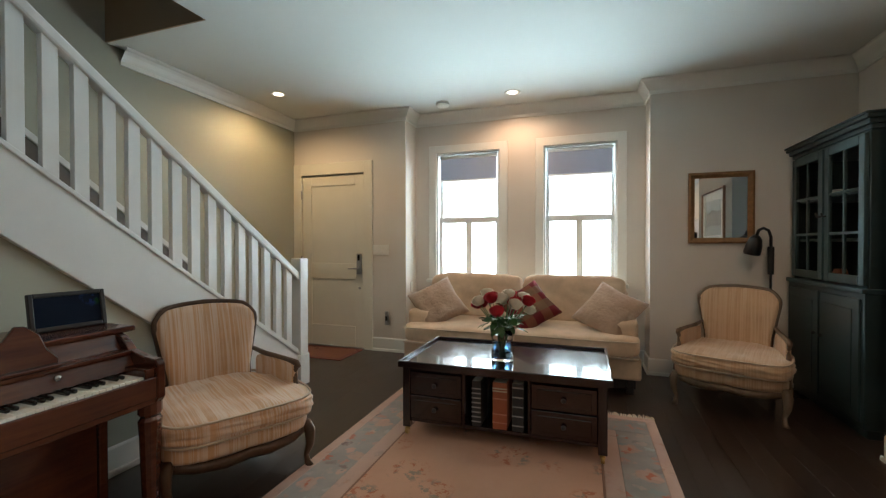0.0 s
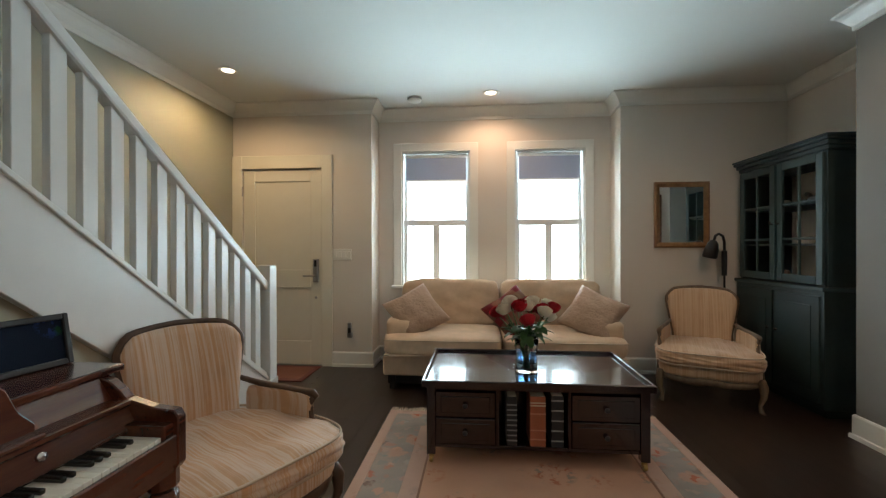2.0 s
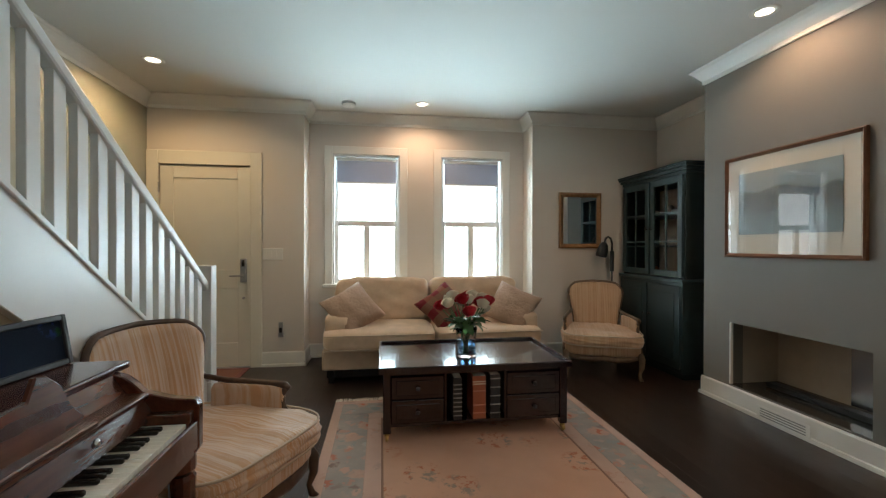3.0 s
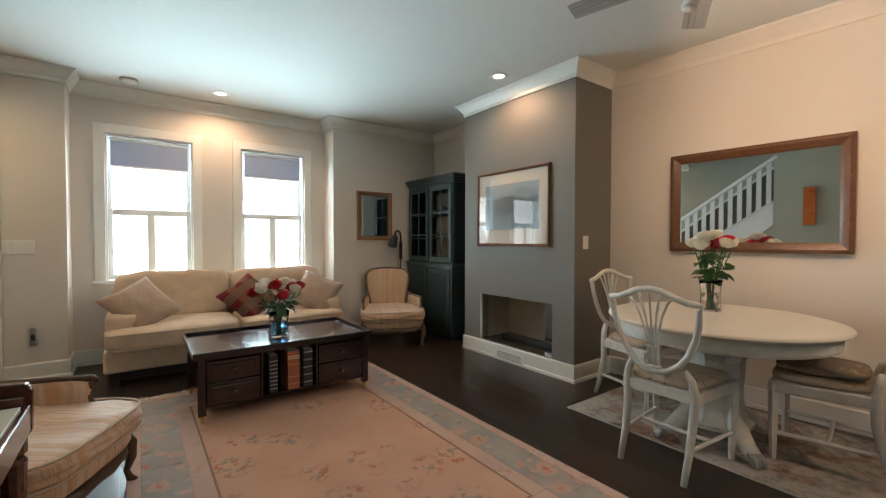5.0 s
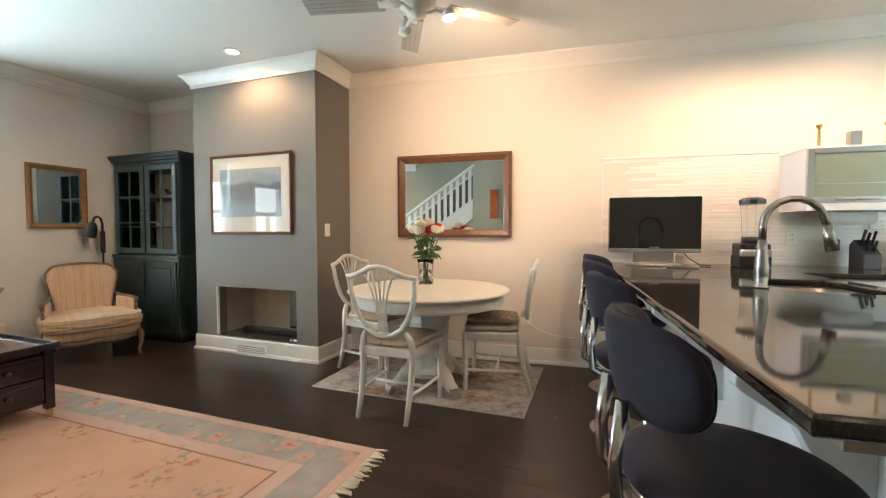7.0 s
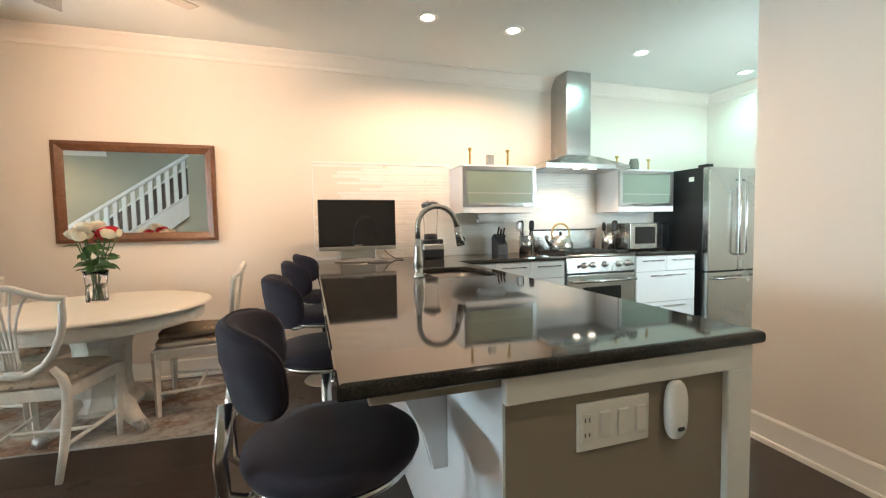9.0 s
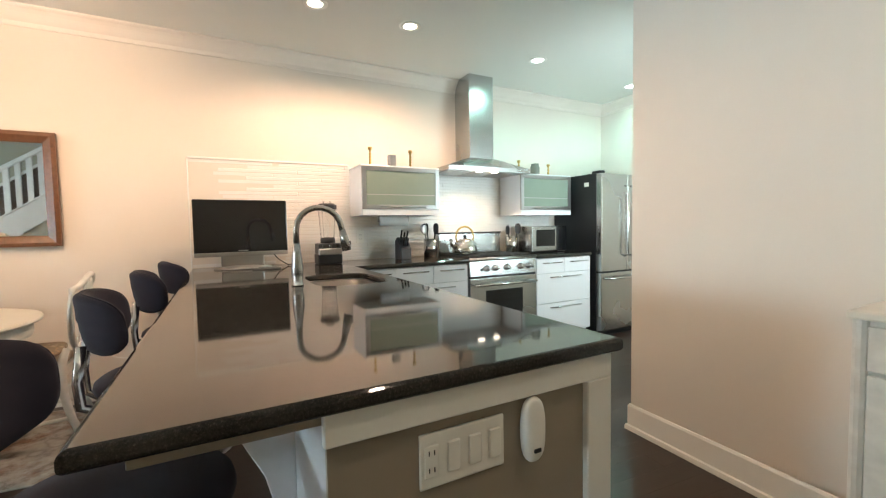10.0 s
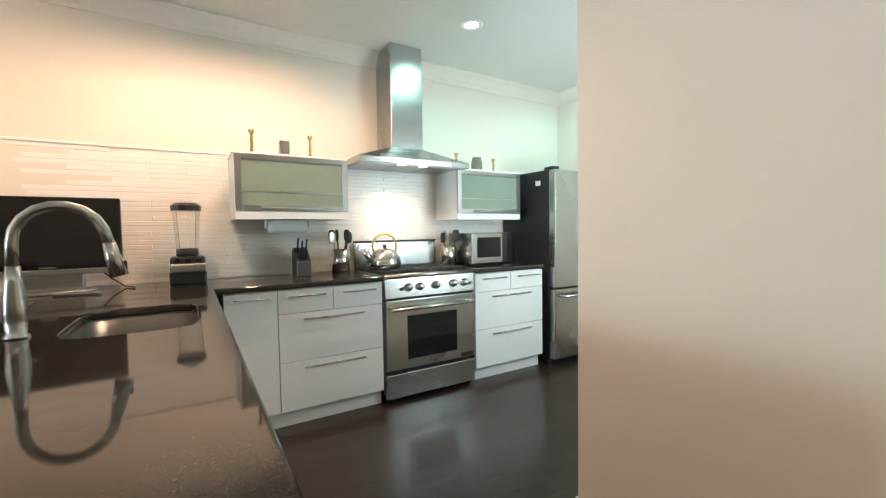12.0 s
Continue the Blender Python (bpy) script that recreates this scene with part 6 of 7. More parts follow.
def range_cooker():
    r = thing("range", "stainless steel gas range with oven and five knobs", "range", at=(0, -4.238, 0))
    hw = 0.38
    f = 0.80
    part("body", box(f + 0.03, 1.42, -hw, hw, 0.06, 0.90, 0.003), STEEL, r)
    part("drawer", box(f, f + 0.03, -hw, hw, 0.035, 0.205, 0.004), STEEL, r)
    part("gap_strip", box(f + 0.012, f + 0.03, -hw, hw, 0.205, 0.235, 0), BLACK, r)
    dr = part("oven_door", box(f, f + 0.035, -hw + 0.002, hw - 0.002, 0.235, 0.735, 0.005, seg=2), STEEL, r)
    part("oven_window", box(f - 0.002, f + 0.004, -0.215, 0.215, 0.30, 0.62, 0.004), BLACKGLOSS, dr, "dark oven glass")
    part("badge", box(f - 0.0025, f + 0.002, -0.36, -0.245, 0.245, 0.275, 0.002), IRON, dr)
    hd = part("door_handle", tube([(f - 0.045, -hw + 0.03, 0.675), (f - 0.045, hw - 0.03, 0.675)], 0.012, 12), CHROME, dr, smooth=True)
    for yy in (-hw + 0.06, hw - 0.06):
        part("post", tube([(f - 0.045, yy, 0.675), (f + 0.005, yy, 0.675)], 0.009, 8), CHROME, hd)
    part("vent_slot", box(f + 0.004, f + 0.03, -hw + 0.01, hw - 0.01, 0.738, 0.752, 0), BLACK, r)
    cp = part("control_panel", prism([(f - 0.004, 0.752), (f + 0.05, 0.752), (f + 0.05, 0.895), (f + 0.012, 0.895)], 2 * hw, Matrix.Translation((0, -hw, 0)), None, 0.003), STEEL, r)
    part("front_rail", tube([(f + 0.01, -hw, 0.905), (f + 0.01, hw, 0.905)], 0.017, 10), STEEL, r, smooth=True)
    for yk in (0.20, 0.105, -0.03, -0.185, -0.285):
        kb = part("knob", lathe([(0.030, 0), (0.031, 0.006), (0.024, 0.010), (0.022, 0.034), (0.018, 0.04), (0, 0.041)], 16), CHROME, cp, smooth=True)
        kb.matrix_basis = pose(f + 0.004, yk, 0.822, 0, -84, 0)
        part("knob_grip", box(-0.005, 0.005, -0.02, 0.02, 0.036, 0.052, 0.003), CHROME, kb)
    for yk in (0.255, -0.335):
        part("indicator", box(f - 0.004, f + 0.006, yk - 0.012, yk + 0.012, 0.80, 0.825, 0.001), BLACK, cp)
    part("cooktop", box(f + 0.02, 1.40, -hw, hw, 0.895, 0.912, 0.003), STEEL, r)
    for k in (-1, 1):
        g = bmesh.new()
        yc = k * 0.185
        for dx in (0.10, 0.24, 0.38, 0.52):
            box(f + dx, f + dx + 0.012, yc - 0.165, yc + 0.165, 0.925, 0.942, 0.003, g)
        for dy in (-0.165, -0.06, 0.05, 0.155):
            box(f + 0.06, f + 0.56, yc + dy, yc + dy + 0.012, 0.912, 0.935, 0.003, g)
        part("grate", g, IRON, r, "cast iron grate")
        for dx in (0.17, 0.42):
            part("burner", lathe([(0, 0.91), (0.045, 0.91), (0.045, 0.922), (0.03, 0.928), (0, 0.928)], 16, (f + dx, yc, 0)), IRON, r)
    part("back_guard", box(1.395, 1.425, -hw, hw, 0.90, 1.135, 0.003), STEEL, r)
    part("guard_cap", box(1.375, 1.43, -hw, hw, 1.135, 1.15, 0.003), IRON, r)
    for yy in (-0.33, 0.33):
        part("leg", tube([(f + 0.08, yy, 0), (f + 0.08, yy, 0.06)], 0.018, 8), IRON, r)
        part("leg", tube([(1.35, yy, 0), (1.35, yy, 0.06)], 0.018, 8), IRON, r)


range_cooker()

hood = thing("range_hood", "stainless steel chimney range hood above the range", "range hood", at=(0, -4.235, 0))
def canopy():
    bm = bmesh.new()
    lower = [(0.985, -0.475), (0.985, 0.475), (1.44, 0.475), (1.44, -0.475)]
    upper = [(1.15, -0.145), (1.15, 0.145), (1.44, 0.145), (1.44, -0.145)]
    rings = [[bm.verts.new((x, y, z)) for x, y in pts] for pts, z in ((lower, 1.735), (lower, 1.775), (upper, 1.885))]
    for a, b in zip(rings, rings[1:]):
        for k in range(4):
            bm.faces.new((a[k], a[(k + 1) % 4], b[(k + 1) % 4], b[k]))
    return bm
part("canopy", canopy(), STEEL, hood)
part("underside", box(1.0, 1.435, -0.465, 0.465, 1.738, 1.745, 0), SATIN, hood)
for k in range(3):
    part("filter", box(1.06, 1.42, -0.44 + 0.30 * k, -0.16 + 0.30 * k, 1.733, 1.739, 0.001), SATIN, hood)
for yy in (0.115, -0.065):
    part("lamp_lens", lathe([(0.0, 0), (0.032, 0), (0.032, 0.006), (0, 0.006)], 18), LAMPGLOW, hood, "glowing hood lamp").matrix_basis = pose(1.03, yy, 1.730)
part("chimney", box(1.155, 1.44, -0.14, 0.14, 1.88, H - 0.002, 0.003), STEEL, hood)


def wall_cabinet(y0, y1, label):
    c = thing("wall_cabinet", label, "cabinet", "kitchen wall cabinets")
    z0, z1, f = 1.318, 1.735, 1.062
    part("body", box(f + 0.02, RIGHT - 0.014, y0, y1, z0, z1, 0.001), LACQUER, c)
    part("light_rail", box(f + 0.004, f + 0.02, y0, y1, z0 - 0.002, z0 + 0.05, 0.001), LACQUER, c)
    fr = bmesh.new()
    for a, b, za, zb in ((y0, y0 + 0.04, z0 + 0.052, z1), (y1 - 0.04, y1, z0 + 0.052, z1), (y0 + 0.04, y1 - 0.04, z0 + 0.052, z0 + 0.09), (y0 + 0.04, y1 - 0.04, z1 - 0.035, z1)):
        box(f, f + 0.02, a, b, za, zb, 0.002, fr)
    d = part("flap_door", fr, SATIN, c, "aluminium door frame")
    part("frosted_pane", box(f + 0.007, f + 0.014, y0 + 0.04, y1 - 0.04, z0 + 0.09, z1 - 0.035, 0), FROST, d)
    part("shelf_edge", box(f + 0.0055, f + 0.0072, y0 + 0.04, y1 - 0.04, z0 + 0.175, z0 + 0.181, 0), SATIN, d)
    handle(d, f, y0 + 0.15, y1 - 0.15, z0 + 0.07)
    part("top_board", box(f + 0.01, RIGHT - 0.014, y0 - 0.004, y1 + 0.004, z1, z1 + 0.014, 0.002), LACQUER, c)


wall_cabinet(-3.70, -2.965, "white wall cabinet with frosted green glass flap door")
wall_cabinet(-5.345, -4.65, "white wall cabinet with frosted green glass flap door")
CT = 1.7495


def candlestick(y, h, x=1.20):
    o = part("candlestick", lathe([(0.0, 0), (0.022, 0), (0.022, 0.006), (0.008, 0.018)] + [(0.0075 + 0.005 * abs(math.sin(k * math.pi / 2)), 0.02 + (h - 0.055) * k / 9) for k in range(1, 9)] + [(0.009, h - 0.03), (0.018, h - 0.018), (0.019, h), (0.0, h)], 14), BRASS, None, "", True)
    o.matrix_basis = pose(x, y, CT)
    tagged(o, "slim twisted brass candlestick on the wall cabinet", "candlestick", "candlesticks")


for cy, chh in ((-3.09, 0.17), (-3.475, 0.165), (-4.73, 0.15), (-5.14, 0.13)):
    candlestick(cy, chh)
bx = part("small_box", box(-0.03, 0.03, -0.032, 0.032, 0, 0.115, 0.003), SATIN, None)
bx.matrix_basis = pose(1.22, -3.30, CT)
tagged(bx, "small grey metal box on the wall cabinet", "box")
jr = part("jar", lathe([(0, 0), (0.045, 0), (0.05, 0.02), (0.05, 0.09), (0.04, 0.105), (0.043, 0.125), (0, 0.125)], 18), plain("smoky_jar_glass", (0.16, 0.17, 0.15), 0.15), None, "", True)
jr.matrix_basis = pose(1.20, -4.95, CT)
tagged(jr, "grey glass jar on the wall cabinet", "jar")

pt = thing("paper_towel_holder", "white paper towel roll under the wall cabinet", "paper towels", at=(1.24, 0, 1.27))
part("roll", tube([(0, -3.18, 0), (0, -3.44, 0)], 0.045, 18), plain("paper_towel", (0.80, 0.79, 0.77), 0.9), pt, smooth=True)
for yy in (-3.165, -3.455):
    part("arm", box(-0.012, 0.012, yy - 0.004, yy + 0.004, -0.01, 0.048, 0.002), SATIN, pt)
part("rod", tube([(0, -3.16, 0), (0, -3.46, 0)], 0.006, 8), SATIN, pt)

fg = thing("refrigerator", "stainless french-door refrigerator with black sides", "refrigerator", at=(0, -5.84, 0))
part("case", box(0.80, 1.43, -0.40, 0.40, 0.03, 1.75, 0.004), BLACKGLOSS, fg, "black case")
fg.children[0].data.materials[0] = plain("black_fridge_side", (0.012, 0.012, 0.013), 0.4)
for nm, a, b in (("fridge_door", 0.002, 0.40), ("fridge_door", -0.40, -0.002)):
    d = part(nm, box(0.725, 0.80, a, b, 0.70, 1.745, 0.012, seg=3), STEEL, fg)
    yh = 0.045 if a > 0 else -0.045
    part("handle", tube([(0.725, yh, 0.86), (0.675, yh, 0.88), (0.675, yh, 1.60), (0.725, yh, 1.62)], 0.012, 10), CHROME, d, smooth=True)
d = part("freezer_drawer", box(0.725, 0.80, -0.40, 0.40, 0.06, 0.69, 0.012, seg=3), STEEL, fg)
part("handle", tube([(0.725, 0.34, 0.63), (0.675, 0.32, 0.63), (0.675, -0.32, 0.63), (0.725, -0.34, 0.63)], 0.012, 10), CHROME, d, smooth=True)
part("hinge_cover", box(0.74, 0.86, 0.33, 0.40, 1.748, 1.775, 0.006), BLACK, fg)
part("foot_grille", box(0.78, 0.82, -0.40, 0.40, 0.0, 0.055, 0.002), BLACK, fg)
for nm, zz, xx, mt, lb in (("magnet", 1.60, 1.30, plain("violet_card", (0.36, 0.22, 0.42), 0.6), "violet card magnet"), ("magnet", 1.53, 1.30, bpy.data.materials["violet_card"], "violet card magnet"), ("magnet", 1.64, 0.93, PLATE, "white card magnet")):
    o = part(nm, box(xx - 0.03, xx + 0.03, 0, 0.003, zz - 0.022, zz + 0.022, 0.0005), mt)
    o.matrix_basis = pose(0, -5.44, 0)
    tagged(o, lb + " on the refrigerator side", "magnet", "magnets on the refrigerator")

tv = thing("television", "black flat television on a silver stand, switched off", "television", at=(1.20, -2.05, 0.915), turn=2)
part("casing", box(-0.03, 0.035, -0.325, 0.325, 0.105, 0.525, 0.008, seg=2), BLACKGLOSS, tv)
part("screen", box(-0.0325, -0.029, -0.295, 0.295, 0.155, 0.505, 0), SCREEN, tv, "dark screen")
part("speaker_bar", box(-0.034, 0.0, -0.325, 0.325, 0.098, 0.13, 0.006, seg=2), SATIN, tv, "silver speaker bar")
part("neck", box(-0.02, 0.03, -0.15, 0.15, 0.02, 0.11, 0.010, seg=2), SATIN, tv)
bs = lathe([(0, 0), (0.2, 0), (0.205, 0.006), (0.19, 0.016), (0.08, 0.026), (0, 0.026)], 32)
bmesh.ops.scale(bs, vec=(0.62, 1.0, 1.0), verts=bs.verts)
part("stand", bs, SATIN, tv, "oval silver foot", True)
part("maker_mark", box(-0.0345, -0.0325, -0.035, 0.035, 0.136, 0.143, 0), SATIN, tv)
part("power_cable", tube([(0.03, -0.2, 0.13), (0.06, -0.27, 0.05), (0.02, -0.33, 0.008), (-0.06, -0.38, 0.006)], 0.004, 6), BLACK, tv, smooth=True)
rc = thing("remote_control", "slim silver remote beside the television", "remote", at=(0.98, -2.2, 0.915), turn=80)
part("shell", box(-0.10, 0.10, -0.02, 0.02, 0, 0.016, 0.006, seg=2), SATIN, rc)
part("keys", box(-0.07, 0.06, -0.013, 0.013, 0.015, 0.0175, 0.001), BLACK, rc)

bl = thing("blender", "countertop blender with clear jug and black base", "blender", at=(1.20, -2.70, 0.915), turn=0)
part("base", box(-0.09, 0.09, -0.095, 0.095, 0.0, 0.085, 0.012, seg=2), BLACK, bl)
part("control_panel", box(-0.094, -0.06, -0.092, 0.092, 0.075, 0.125, 0.006), SATIN, bl, "pale control panel")
part("upper_base", box(-0.085, 0.085, -0.09, 0.09, 0.08, 0.165, 0.012, seg=2), BLACK, bl)
for yy in (-0.055, 0.0, 0.055):
    part("switch", box(-0.092, -0.08, yy - 0.012, yy + 0.012, 0.132, 0.155, 0.003), BLACKGLOSS, bl)
jug = bmesh.new()
lathe([(0.052, 0.17), (0.058, 0.24), (0.072, 0.44), (0.069, 0.44), (0.055, 0.24), (0.049, 0.175)], 8, (0, 0, 0), jug, False)
part("jug", jug, CLEAR, bl)
part("jug_collar", lathe([(0.056, 0.165), (0.06, 0.17), (0.058, 0.21), (0.05, 0.21)], 16, caps=False), BLACK, bl, smooth=True)
part("lid", lathe([(0, 0.435), (0.078, 0.435), (0.08, 0.465), (0.06, 0.48), (0.0, 0.48)], 12), BLACK, bl)
bl.matrix_basis = bl.matrix_basis @ Matrix.Diagonal((1.04, 1.04, 1.05, 1))
part("lid_plug", lathe([(0, 0.48), (0.032, 0.48), (0.03, 0.50), (0, 0.50)], 14), CLEAR, bl)

kb = thing("knife_block", "dark knife block with black-handled knives", "knife block", at=(1.24, -3.40, 0.915), turn=0)
part("block", prism([(-0.08, 0), (0.08, 0), (0.08, 0.17), (0.03, 0.205), (-0.08, 0.10)], 0.10, Matrix.Translation((0, -0.05, 0)), None, 0.004), plain("charcoal_block", (0.05, 0.05, 0.056), 0.45), kb)
for k, (dx, dy, l) in enumerate(((0.0, -0.03, 0.11), (0.0, 0.0, 0.10), (0.0, 0.03, 0.12), (-0.04, -0.02, 0.085), (-0.04, 0.02, 0.09))):
    part("knife_handle", tube([(dx, dy, 0.15 + dx), (dx - l * 0.45, dy, 0.15 + dx + l)], [0.011, 0.012], 8, flat=0.6), BLACK, kb, smooth=True)


def crock(y, label, x=1.27):
    c = thing("utensil_crock", label, "utensil holder", "utensil holders", (x, y, 0.915))
    part("cup", lathe([(0, 0), (0.055, 0), (0.055, 0.165), (0.051, 0.165), (0.051, 0.01), (0, 0.01)], 24, caps=False), CHROME, c, smooth=True)
    c.matrix_basis = c.matrix_basis @ Matrix.Diagonal((1.2, 1.2, 1.08, 1))
    rr = random.Random(int(-y * 100))
    for k in range(6):
        q = rr.uniform(0, 6.28)
        a, b = 0.03 * math.cos(q), 0.03 * math.sin(q)
        top = rr.uniform(0.24, 0.28)
        mt = BLACK if k % 3 else SATIN
        u = part("utensil", tube([(a * 0.5, b * 0.5, 0.012), (a * 1.6, b * 1.6, top - 0.05)], 0.005, 6), mt, c)
        sp = cushion(0.05, 0.012, 0.085, (0, 0, 0), 3, 4, 0, 0, 0, pose(0, 0, 0, 0, 0, math.degrees(q)))
        bmesh.ops.translate(sp, vec=(a * 1.9, b * 1.9, top - 0.015), verts=sp.verts)
        part("utensil_head", sp, mt, u, smooth=True)


crock(-3.70, "steel crock full of black cooking utensils")
crock(-4.68, "steel crock full of cooking spoons and spatulas")

kt = thing("kettle", "polished steel whistling kettle with a copper handle", "kettle", at=(1.12, -4.0, 0.943))
part("body", lathe([(0, 0), (0.095, 0), (0.105, 0.02), (0.10, 0.06), (0.075, 0.105), (0.045, 0.125), (0.0, 0.13)], 28), CHROME, kt, smooth=True)
part("lid_knob", lathe([(0.008, 0.128), (0.015, 0.14), (0.012, 0.155), (0, 0.158)], 12), BLACK, kt, smooth=True)
part("spout", tube([(0, 0.08, 0.05), (-0.01, 0.125, 0.085), (-0.012, 0.145, 0.125)], [0.026, 0.02, 0.016], 12), CHROME, kt, smooth=True)
kt.matrix_basis = kt.matrix_basis @ Matrix.Scale(1.18, 4)
part("handle", tube([(0, 0.075, 0.10)] + [(0, 0.085 * math.cos(q), 0.14 + 0.085 * math.sin(q)) for q in [math.pi * k / 8 for k in range(9)]] + [(0, -0.075, 0.10)], 0.008, 8), BRASS, kt, "copper handle", True)

mw = thing("microwave", "stainless countertop microwave with a dark door window", "microwave", at=(1.24, -5.02, 0.915), turn=0)
part("feet", box(-0.13, 0.13, -0.22, 0.22, 0.0, 0.012, 0.002), BLACK, mw)
part("case", box(-0.165, 0.17, -0.245, 0.245, 0.012, 0.285, 0.006, seg=2), STEEL, mw)
part("door", box(-0.19, -0.165, -0.10, 0.243, 0.016, 0.281, 0.006, seg=2), STEEL, mw)
part("door_window", box(-0.193, -0.187, -0.075, 0.185, 0.07, 0.245, 0.004), BLACKGLOSS, mw, "dark glass window")
part("control_strip", box(-0.19, -0.165, -0.243, -0.102, 0.016, 0.281, 0.005), BLACKGLOSS, mw)
for k in range(6):
    part("side_slot", box(-0.10 + 0.022 * k, -0.09 + 0.022 * k, 0.2445, 0.2465, 0.06, 0.13, 0), BLACK, mw)

switch_plate((RIGHT - 0.0135, -3.05, 1.13), Matrix(((0, 1, 0, 0), (-1, 0, 0, 0), (0, 0, 1, 0), (0, 0, 0, 1))), 0.075, 0.115, 1, "white outlet plate on the tiled wall", True)


cs = thing("console_cabinet", "whitewashed console cabinet against the partition wall", "cabinet", at=(-2.22, PART_Y, 0))
cs.matrix_basis = cs.matrix_basis @ Matrix.Diagonal((1, 0.88, 0.915, 1))
part("top", box(-0.40, 0.40, 0.016, 0.44, 0.985, 1.015, 0.008, seg=2), TABLETOP, cs, "pale wooden top")
part("body", box(-0.37, 0.37, 0.016, 0.41, 0.06, 0.985, 0.003), ANTIQUE, cs)
part("plinth", box(-0.385, 0.385, 0.016, 0.42, 0.0, 0.07, 0.004), ANTIQUE, cs)
for s in (-1, 1):
    d = part("door", box(s * 0.18 - 0.17, s * 0.18 + 0.17, 0.41, 0.426, 0.10, 0.80, 0.003), ANTIQUE, cs)
    part("door_panel", box(s * 0.18 - 0.11, s * 0.18 + 0.11, 0.424, 0.432, 0.16, 0.74, 0.004), ANTIQUE, d)
    dd = part("drawer", box(s * 0.18 - 0.17, s * 0.18 + 0.17, 0.41, 0.426, 0.815, 0.965, 0.003), ANTIQUE, cs)
    part("knob", lathe([(0.006, 0), (0.014, 0.014), (0.0, 0.024)], 10), IRON, dd).matrix_basis = pose(s * 0.18, 0.426, 0.89, -90)
    part("corner_post", tube([(s * 0.37, 0.41, 0.07), (s * 0.37, 0.41, 0.985)], 0.02, 10), ANTIQUE, cs)

# ---- tiled backsplash ----
splash = thing("backsplash", "glossy white ribbed strip-tile backsplash", "backsplash", kind="structure")
part("grout", box(RIGHT - 0.006, RIGHT - 0.0005, -5.36, -1.70, 0.915, 1.775, 0), GROUT, splash)
part("top_trim", box(RIGHT - 0.022, RIGHT, -2.96, -1.695, 1.772, 1.79, 0.003), CERAMIC, splash)
part("side_trim", box(RIGHT - 0.018, RIGHT, -1.70, -1.688, 0.915, 1.772, 0.003), CERAMIC, splash)
TL = 0.61
shift = random.Random(8)
tm = bpy.data.meshes.new("tile")
tb = box(RIGHT - 0.0135, RIGHT - 0.004, -TL / 2 + 0.0008, TL / 2 - 0.0008, 0.0008, 0.0298, 0.0025)
tb.to_mesh(tm)
tb.free()
tm.materials.append(CERAMIC)
for r in range(28):
    off = 0.2 * (r % 3)
    for c in range(5 if r % 3 else 6):
        yc = -2.005 - TL * c - off
        o = new("tile", tm)
        o.parent = splash
        o.matrix_basis = pose(shift.uniform(-0.0014, 0.0014), yc, 0.917 + r * 0.0306)

for ob in bpy.data.objects:
    if ob not in earlier and ob.parent is None:
        ob.matrix_basis = KITCHEN @ ob.matrix_basis

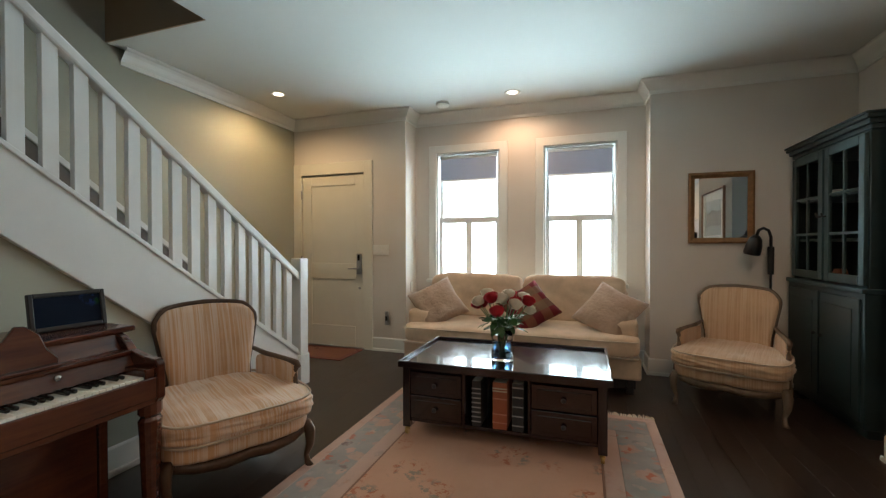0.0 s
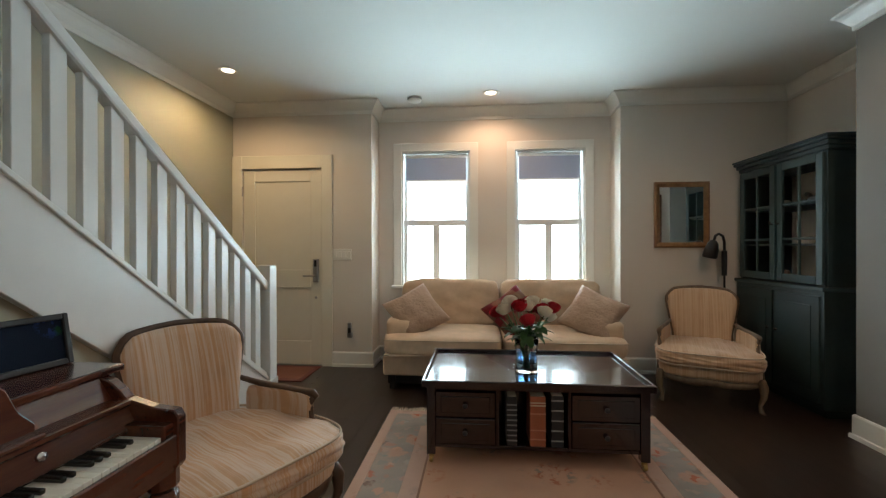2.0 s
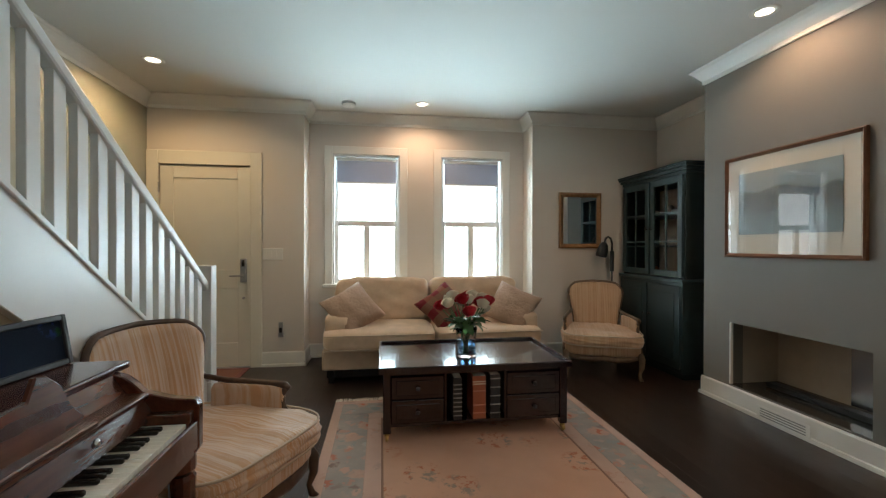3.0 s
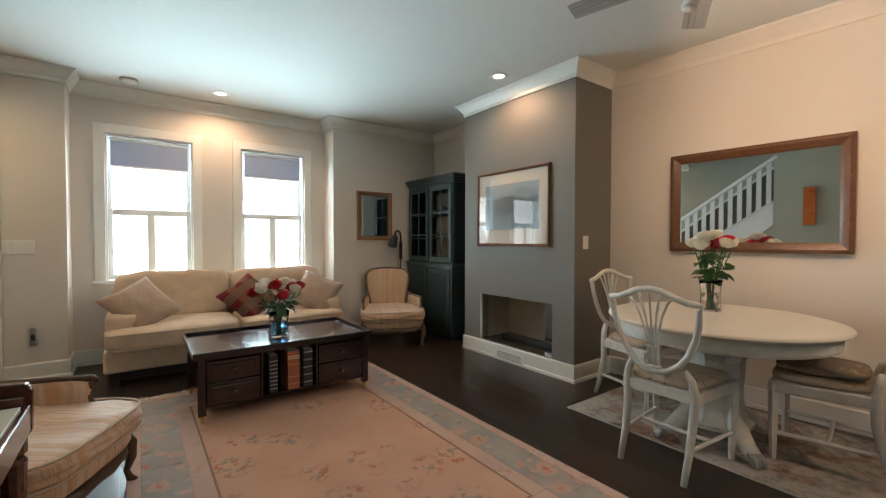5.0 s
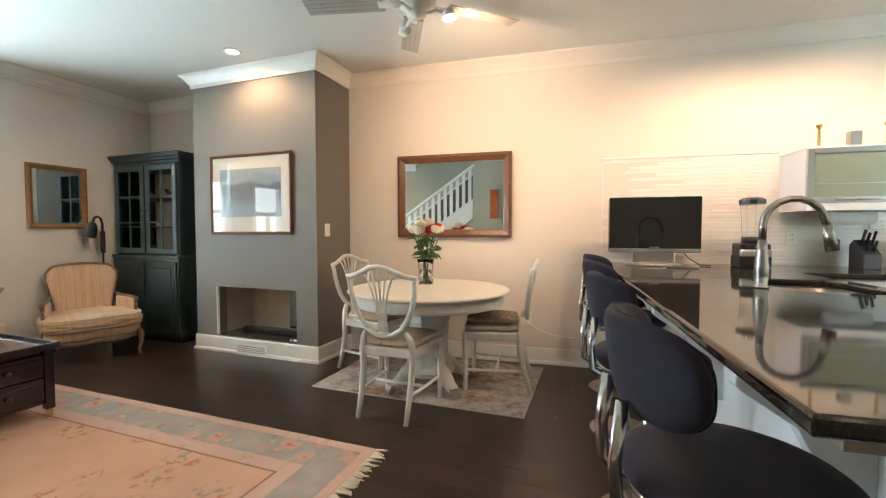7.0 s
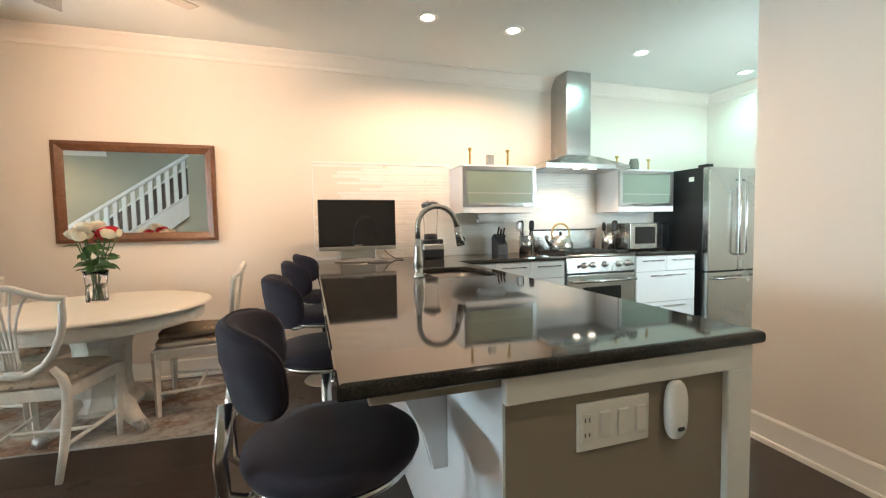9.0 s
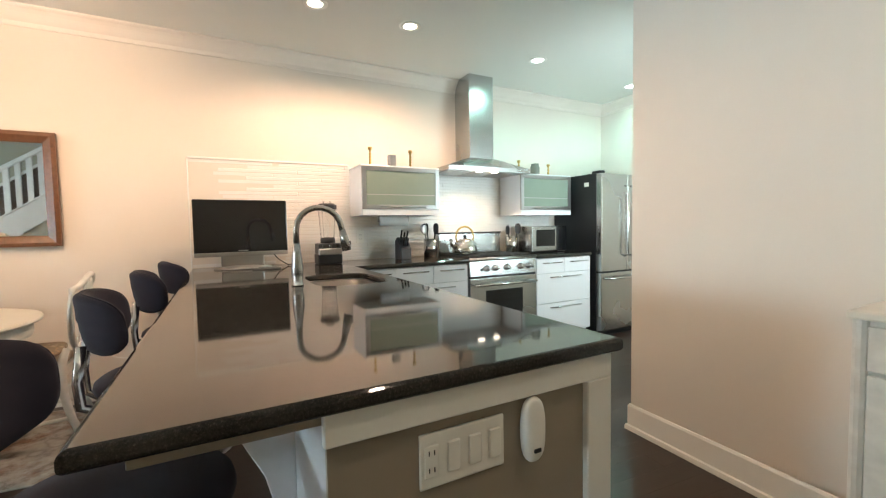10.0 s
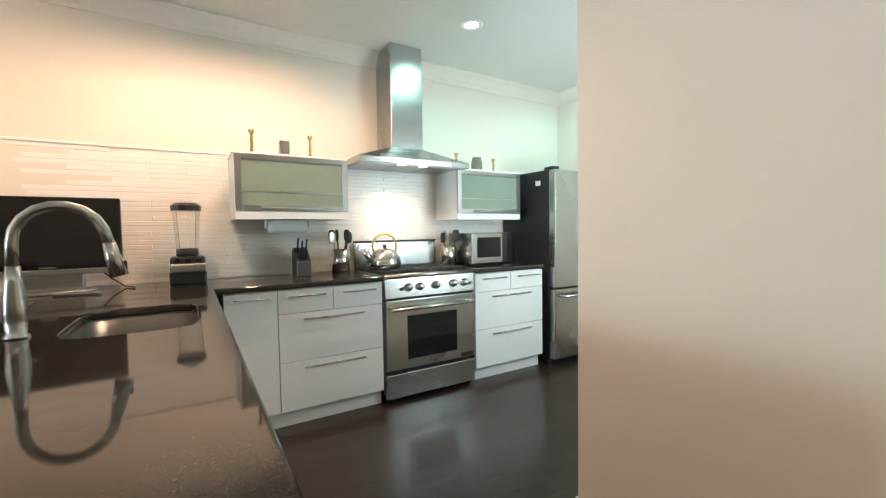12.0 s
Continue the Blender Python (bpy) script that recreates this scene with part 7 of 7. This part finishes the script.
# ---- bar stools ----
def stool():
    s = thing("bar_stool", "charcoal upholstered bar stool with chrome pedestal", "bar stool", "bar stools at the peninsula")
    part("base", lathe([(0.0, 0.012), (0.03, 0.028), (0.06, 0.02), (0.18, 0.010), (0.195, 0.006), (0.195, 0.0), (0.0, 0.0)], 36), CHROME, s, smooth=True)
    part("column", lathe([(0.0, 0.01), (0.030, 0.02), (0.028, 0.30), (0.022, 0.32), (0.022, 0.625), (0.0, 0.625)], 18), CHROME, s, smooth=True)
    fr = [(0.0, 0.03, 0.26), (0.11, -0.03, 0.26), (0.14, -0.12, 0.26), (0.09, -0.18, 0.26), (-0.09, -0.18, 0.26), (-0.14, -0.12, 0.26), (-0.11, -0.03, 0.26)]
    part("footrest", tube(fr, 0.010, 8, closed=True), CHROME, s, smooth=True)
    part("seat_ring", lathe([(0.15, 0.620), (0.192, 0.624), (0.200, 0.634), (0.194, 0.644), (0.15, 0.644)], 36, caps=False), CHROME, s, smooth=True)
    part("seat_plate", lathe([(0, 0.615), (0.16, 0.620), (0.16, 0.643), (0, 0.643)], 24), BLACK, s)
    cu = lathe([(0.0, 0.640), (0.19, 0.644), (0.207, 0.654), (0.214, 0.670), (0.210, 0.688), (0.192, 0.701), (0.14, 0.708), (0.07, 0.708), (0.0, 0.707)], 40)
    part("seat_cushion", cu, CHARCOAL, s, smooth=True)
    # wide wrapped backrest pad at +y
    bm = cushion(0.42, 0.056, 0.205, (0, 0, 0), 3.2, 14, 0.0, 0.003, 3)
    for v in bm.verts:
        r, ang_ = 0.212 + v.co.y + 0.16 * v.co.z, v.co.x / 0.200
        v.co = Vector((r * math.sin(ang_), r * math.cos(ang_), 0.905 + v.co.z - 0.10 * v.co.x ** 2))
    pad = part("backrest", bm, CHARCOAL, s, smooth=True)
    seam = []
    for k in range(48):
        q = 2 * math.pi * k / 48
        c, d = math.cos(q), math.sin(q)
        f = (abs(c) ** 3.2 + abs(d) ** 3.2) ** (-1 / 3.2)
        x, z = 0.21 * c * f, 0.1025 * d * f
        r = 0.212 + 0.16 * z
        seam.append((r * 1.004 * math.sin(x / 0.200), r * 1.004 * math.cos(x / 0.200), 0.905 + z - 0.10 * x * x))
    part("seam", tube(seam, 0.0035, 6, closed=True), CHARCOAL, pad, smooth=True)
    for q in (-0.34, 0.34):
        c, d = math.sin(q), math.cos(q)
        part("back_support", tube([(0.13 * c, 0.13 * d, 0.618), (0.21 * c, 0.21 * d, 0.616), (0.250 * c, 0.250 * d, 0.640), (0.256 * c, 0.256 * d, 0.720), (0.242 * c, 0.242 * d, 0.84)], 0.0085, 8, flat=1.8), CHROME, s, smooth=True)
    return s


st = stool()
st.matrix_basis = pose(-1.375, -1.885, 0, 0, 0, 8)
for x, y, a in ((-0.53, -1.825, 12), (0.27, -1.79, 14), (0.98, -1.775, 18)):
    copy_thing(st, pose(x, y, 0, 0, 0, a))

# ---- floor boards ----
floor = thing("floor", "dark espresso-stained hardwood floor boards", "floor", kind="structure")
BW = 0.118
rng = random.Random(5)
lengths = [0.9, 1.2, 1.5]
protos = []
for L in lengths:
    protos.append(box(-BW / 2 + 0.0003, BW / 2 - 0.0003, -L / 2 + 0.0003, L / 2 - 0.0003, -0.012, 0.0, 0.0))
meshes = []
for L, pb in zip(lengths, protos):
    me = bpy.data.meshes.new("board")
    pb.to_mesh(me)
    pb.free()
    me.materials.append(FLOORWOOD)
    meshes.append(me)
rest = bmesh.new()
count = 0
x = LEFT + BW / 2
while x < 2.0:
    y = 3.98 + rng.uniform(0, 0.8)
    while y > -6.7:
        k = rng.randrange(3)
        cy = y - lengths[k] / 2
        near = -3.1 < x and ((cy > -0.9 and cy < 3.3) or (x > -1.3 and cy < -2.6))
        if near and count < 300:
            o = new("board", meshes[k])
            o.parent = floor
            o.matrix_basis = pose(x, cy, 0)
            count += 1
        else:
            L = lengths[k]
            box(x - BW / 2 + 0.0003, x + BW / 2 - 0.0003, cy - L / 2 + 0.0003, cy + L / 2 - 0.0003, -0.012, 0.0, 0, rest)
        y -= lengths[k]
    x += BW
tagged(part("further_boards", rest, FLOORWOOD, floor), kind="stuff")
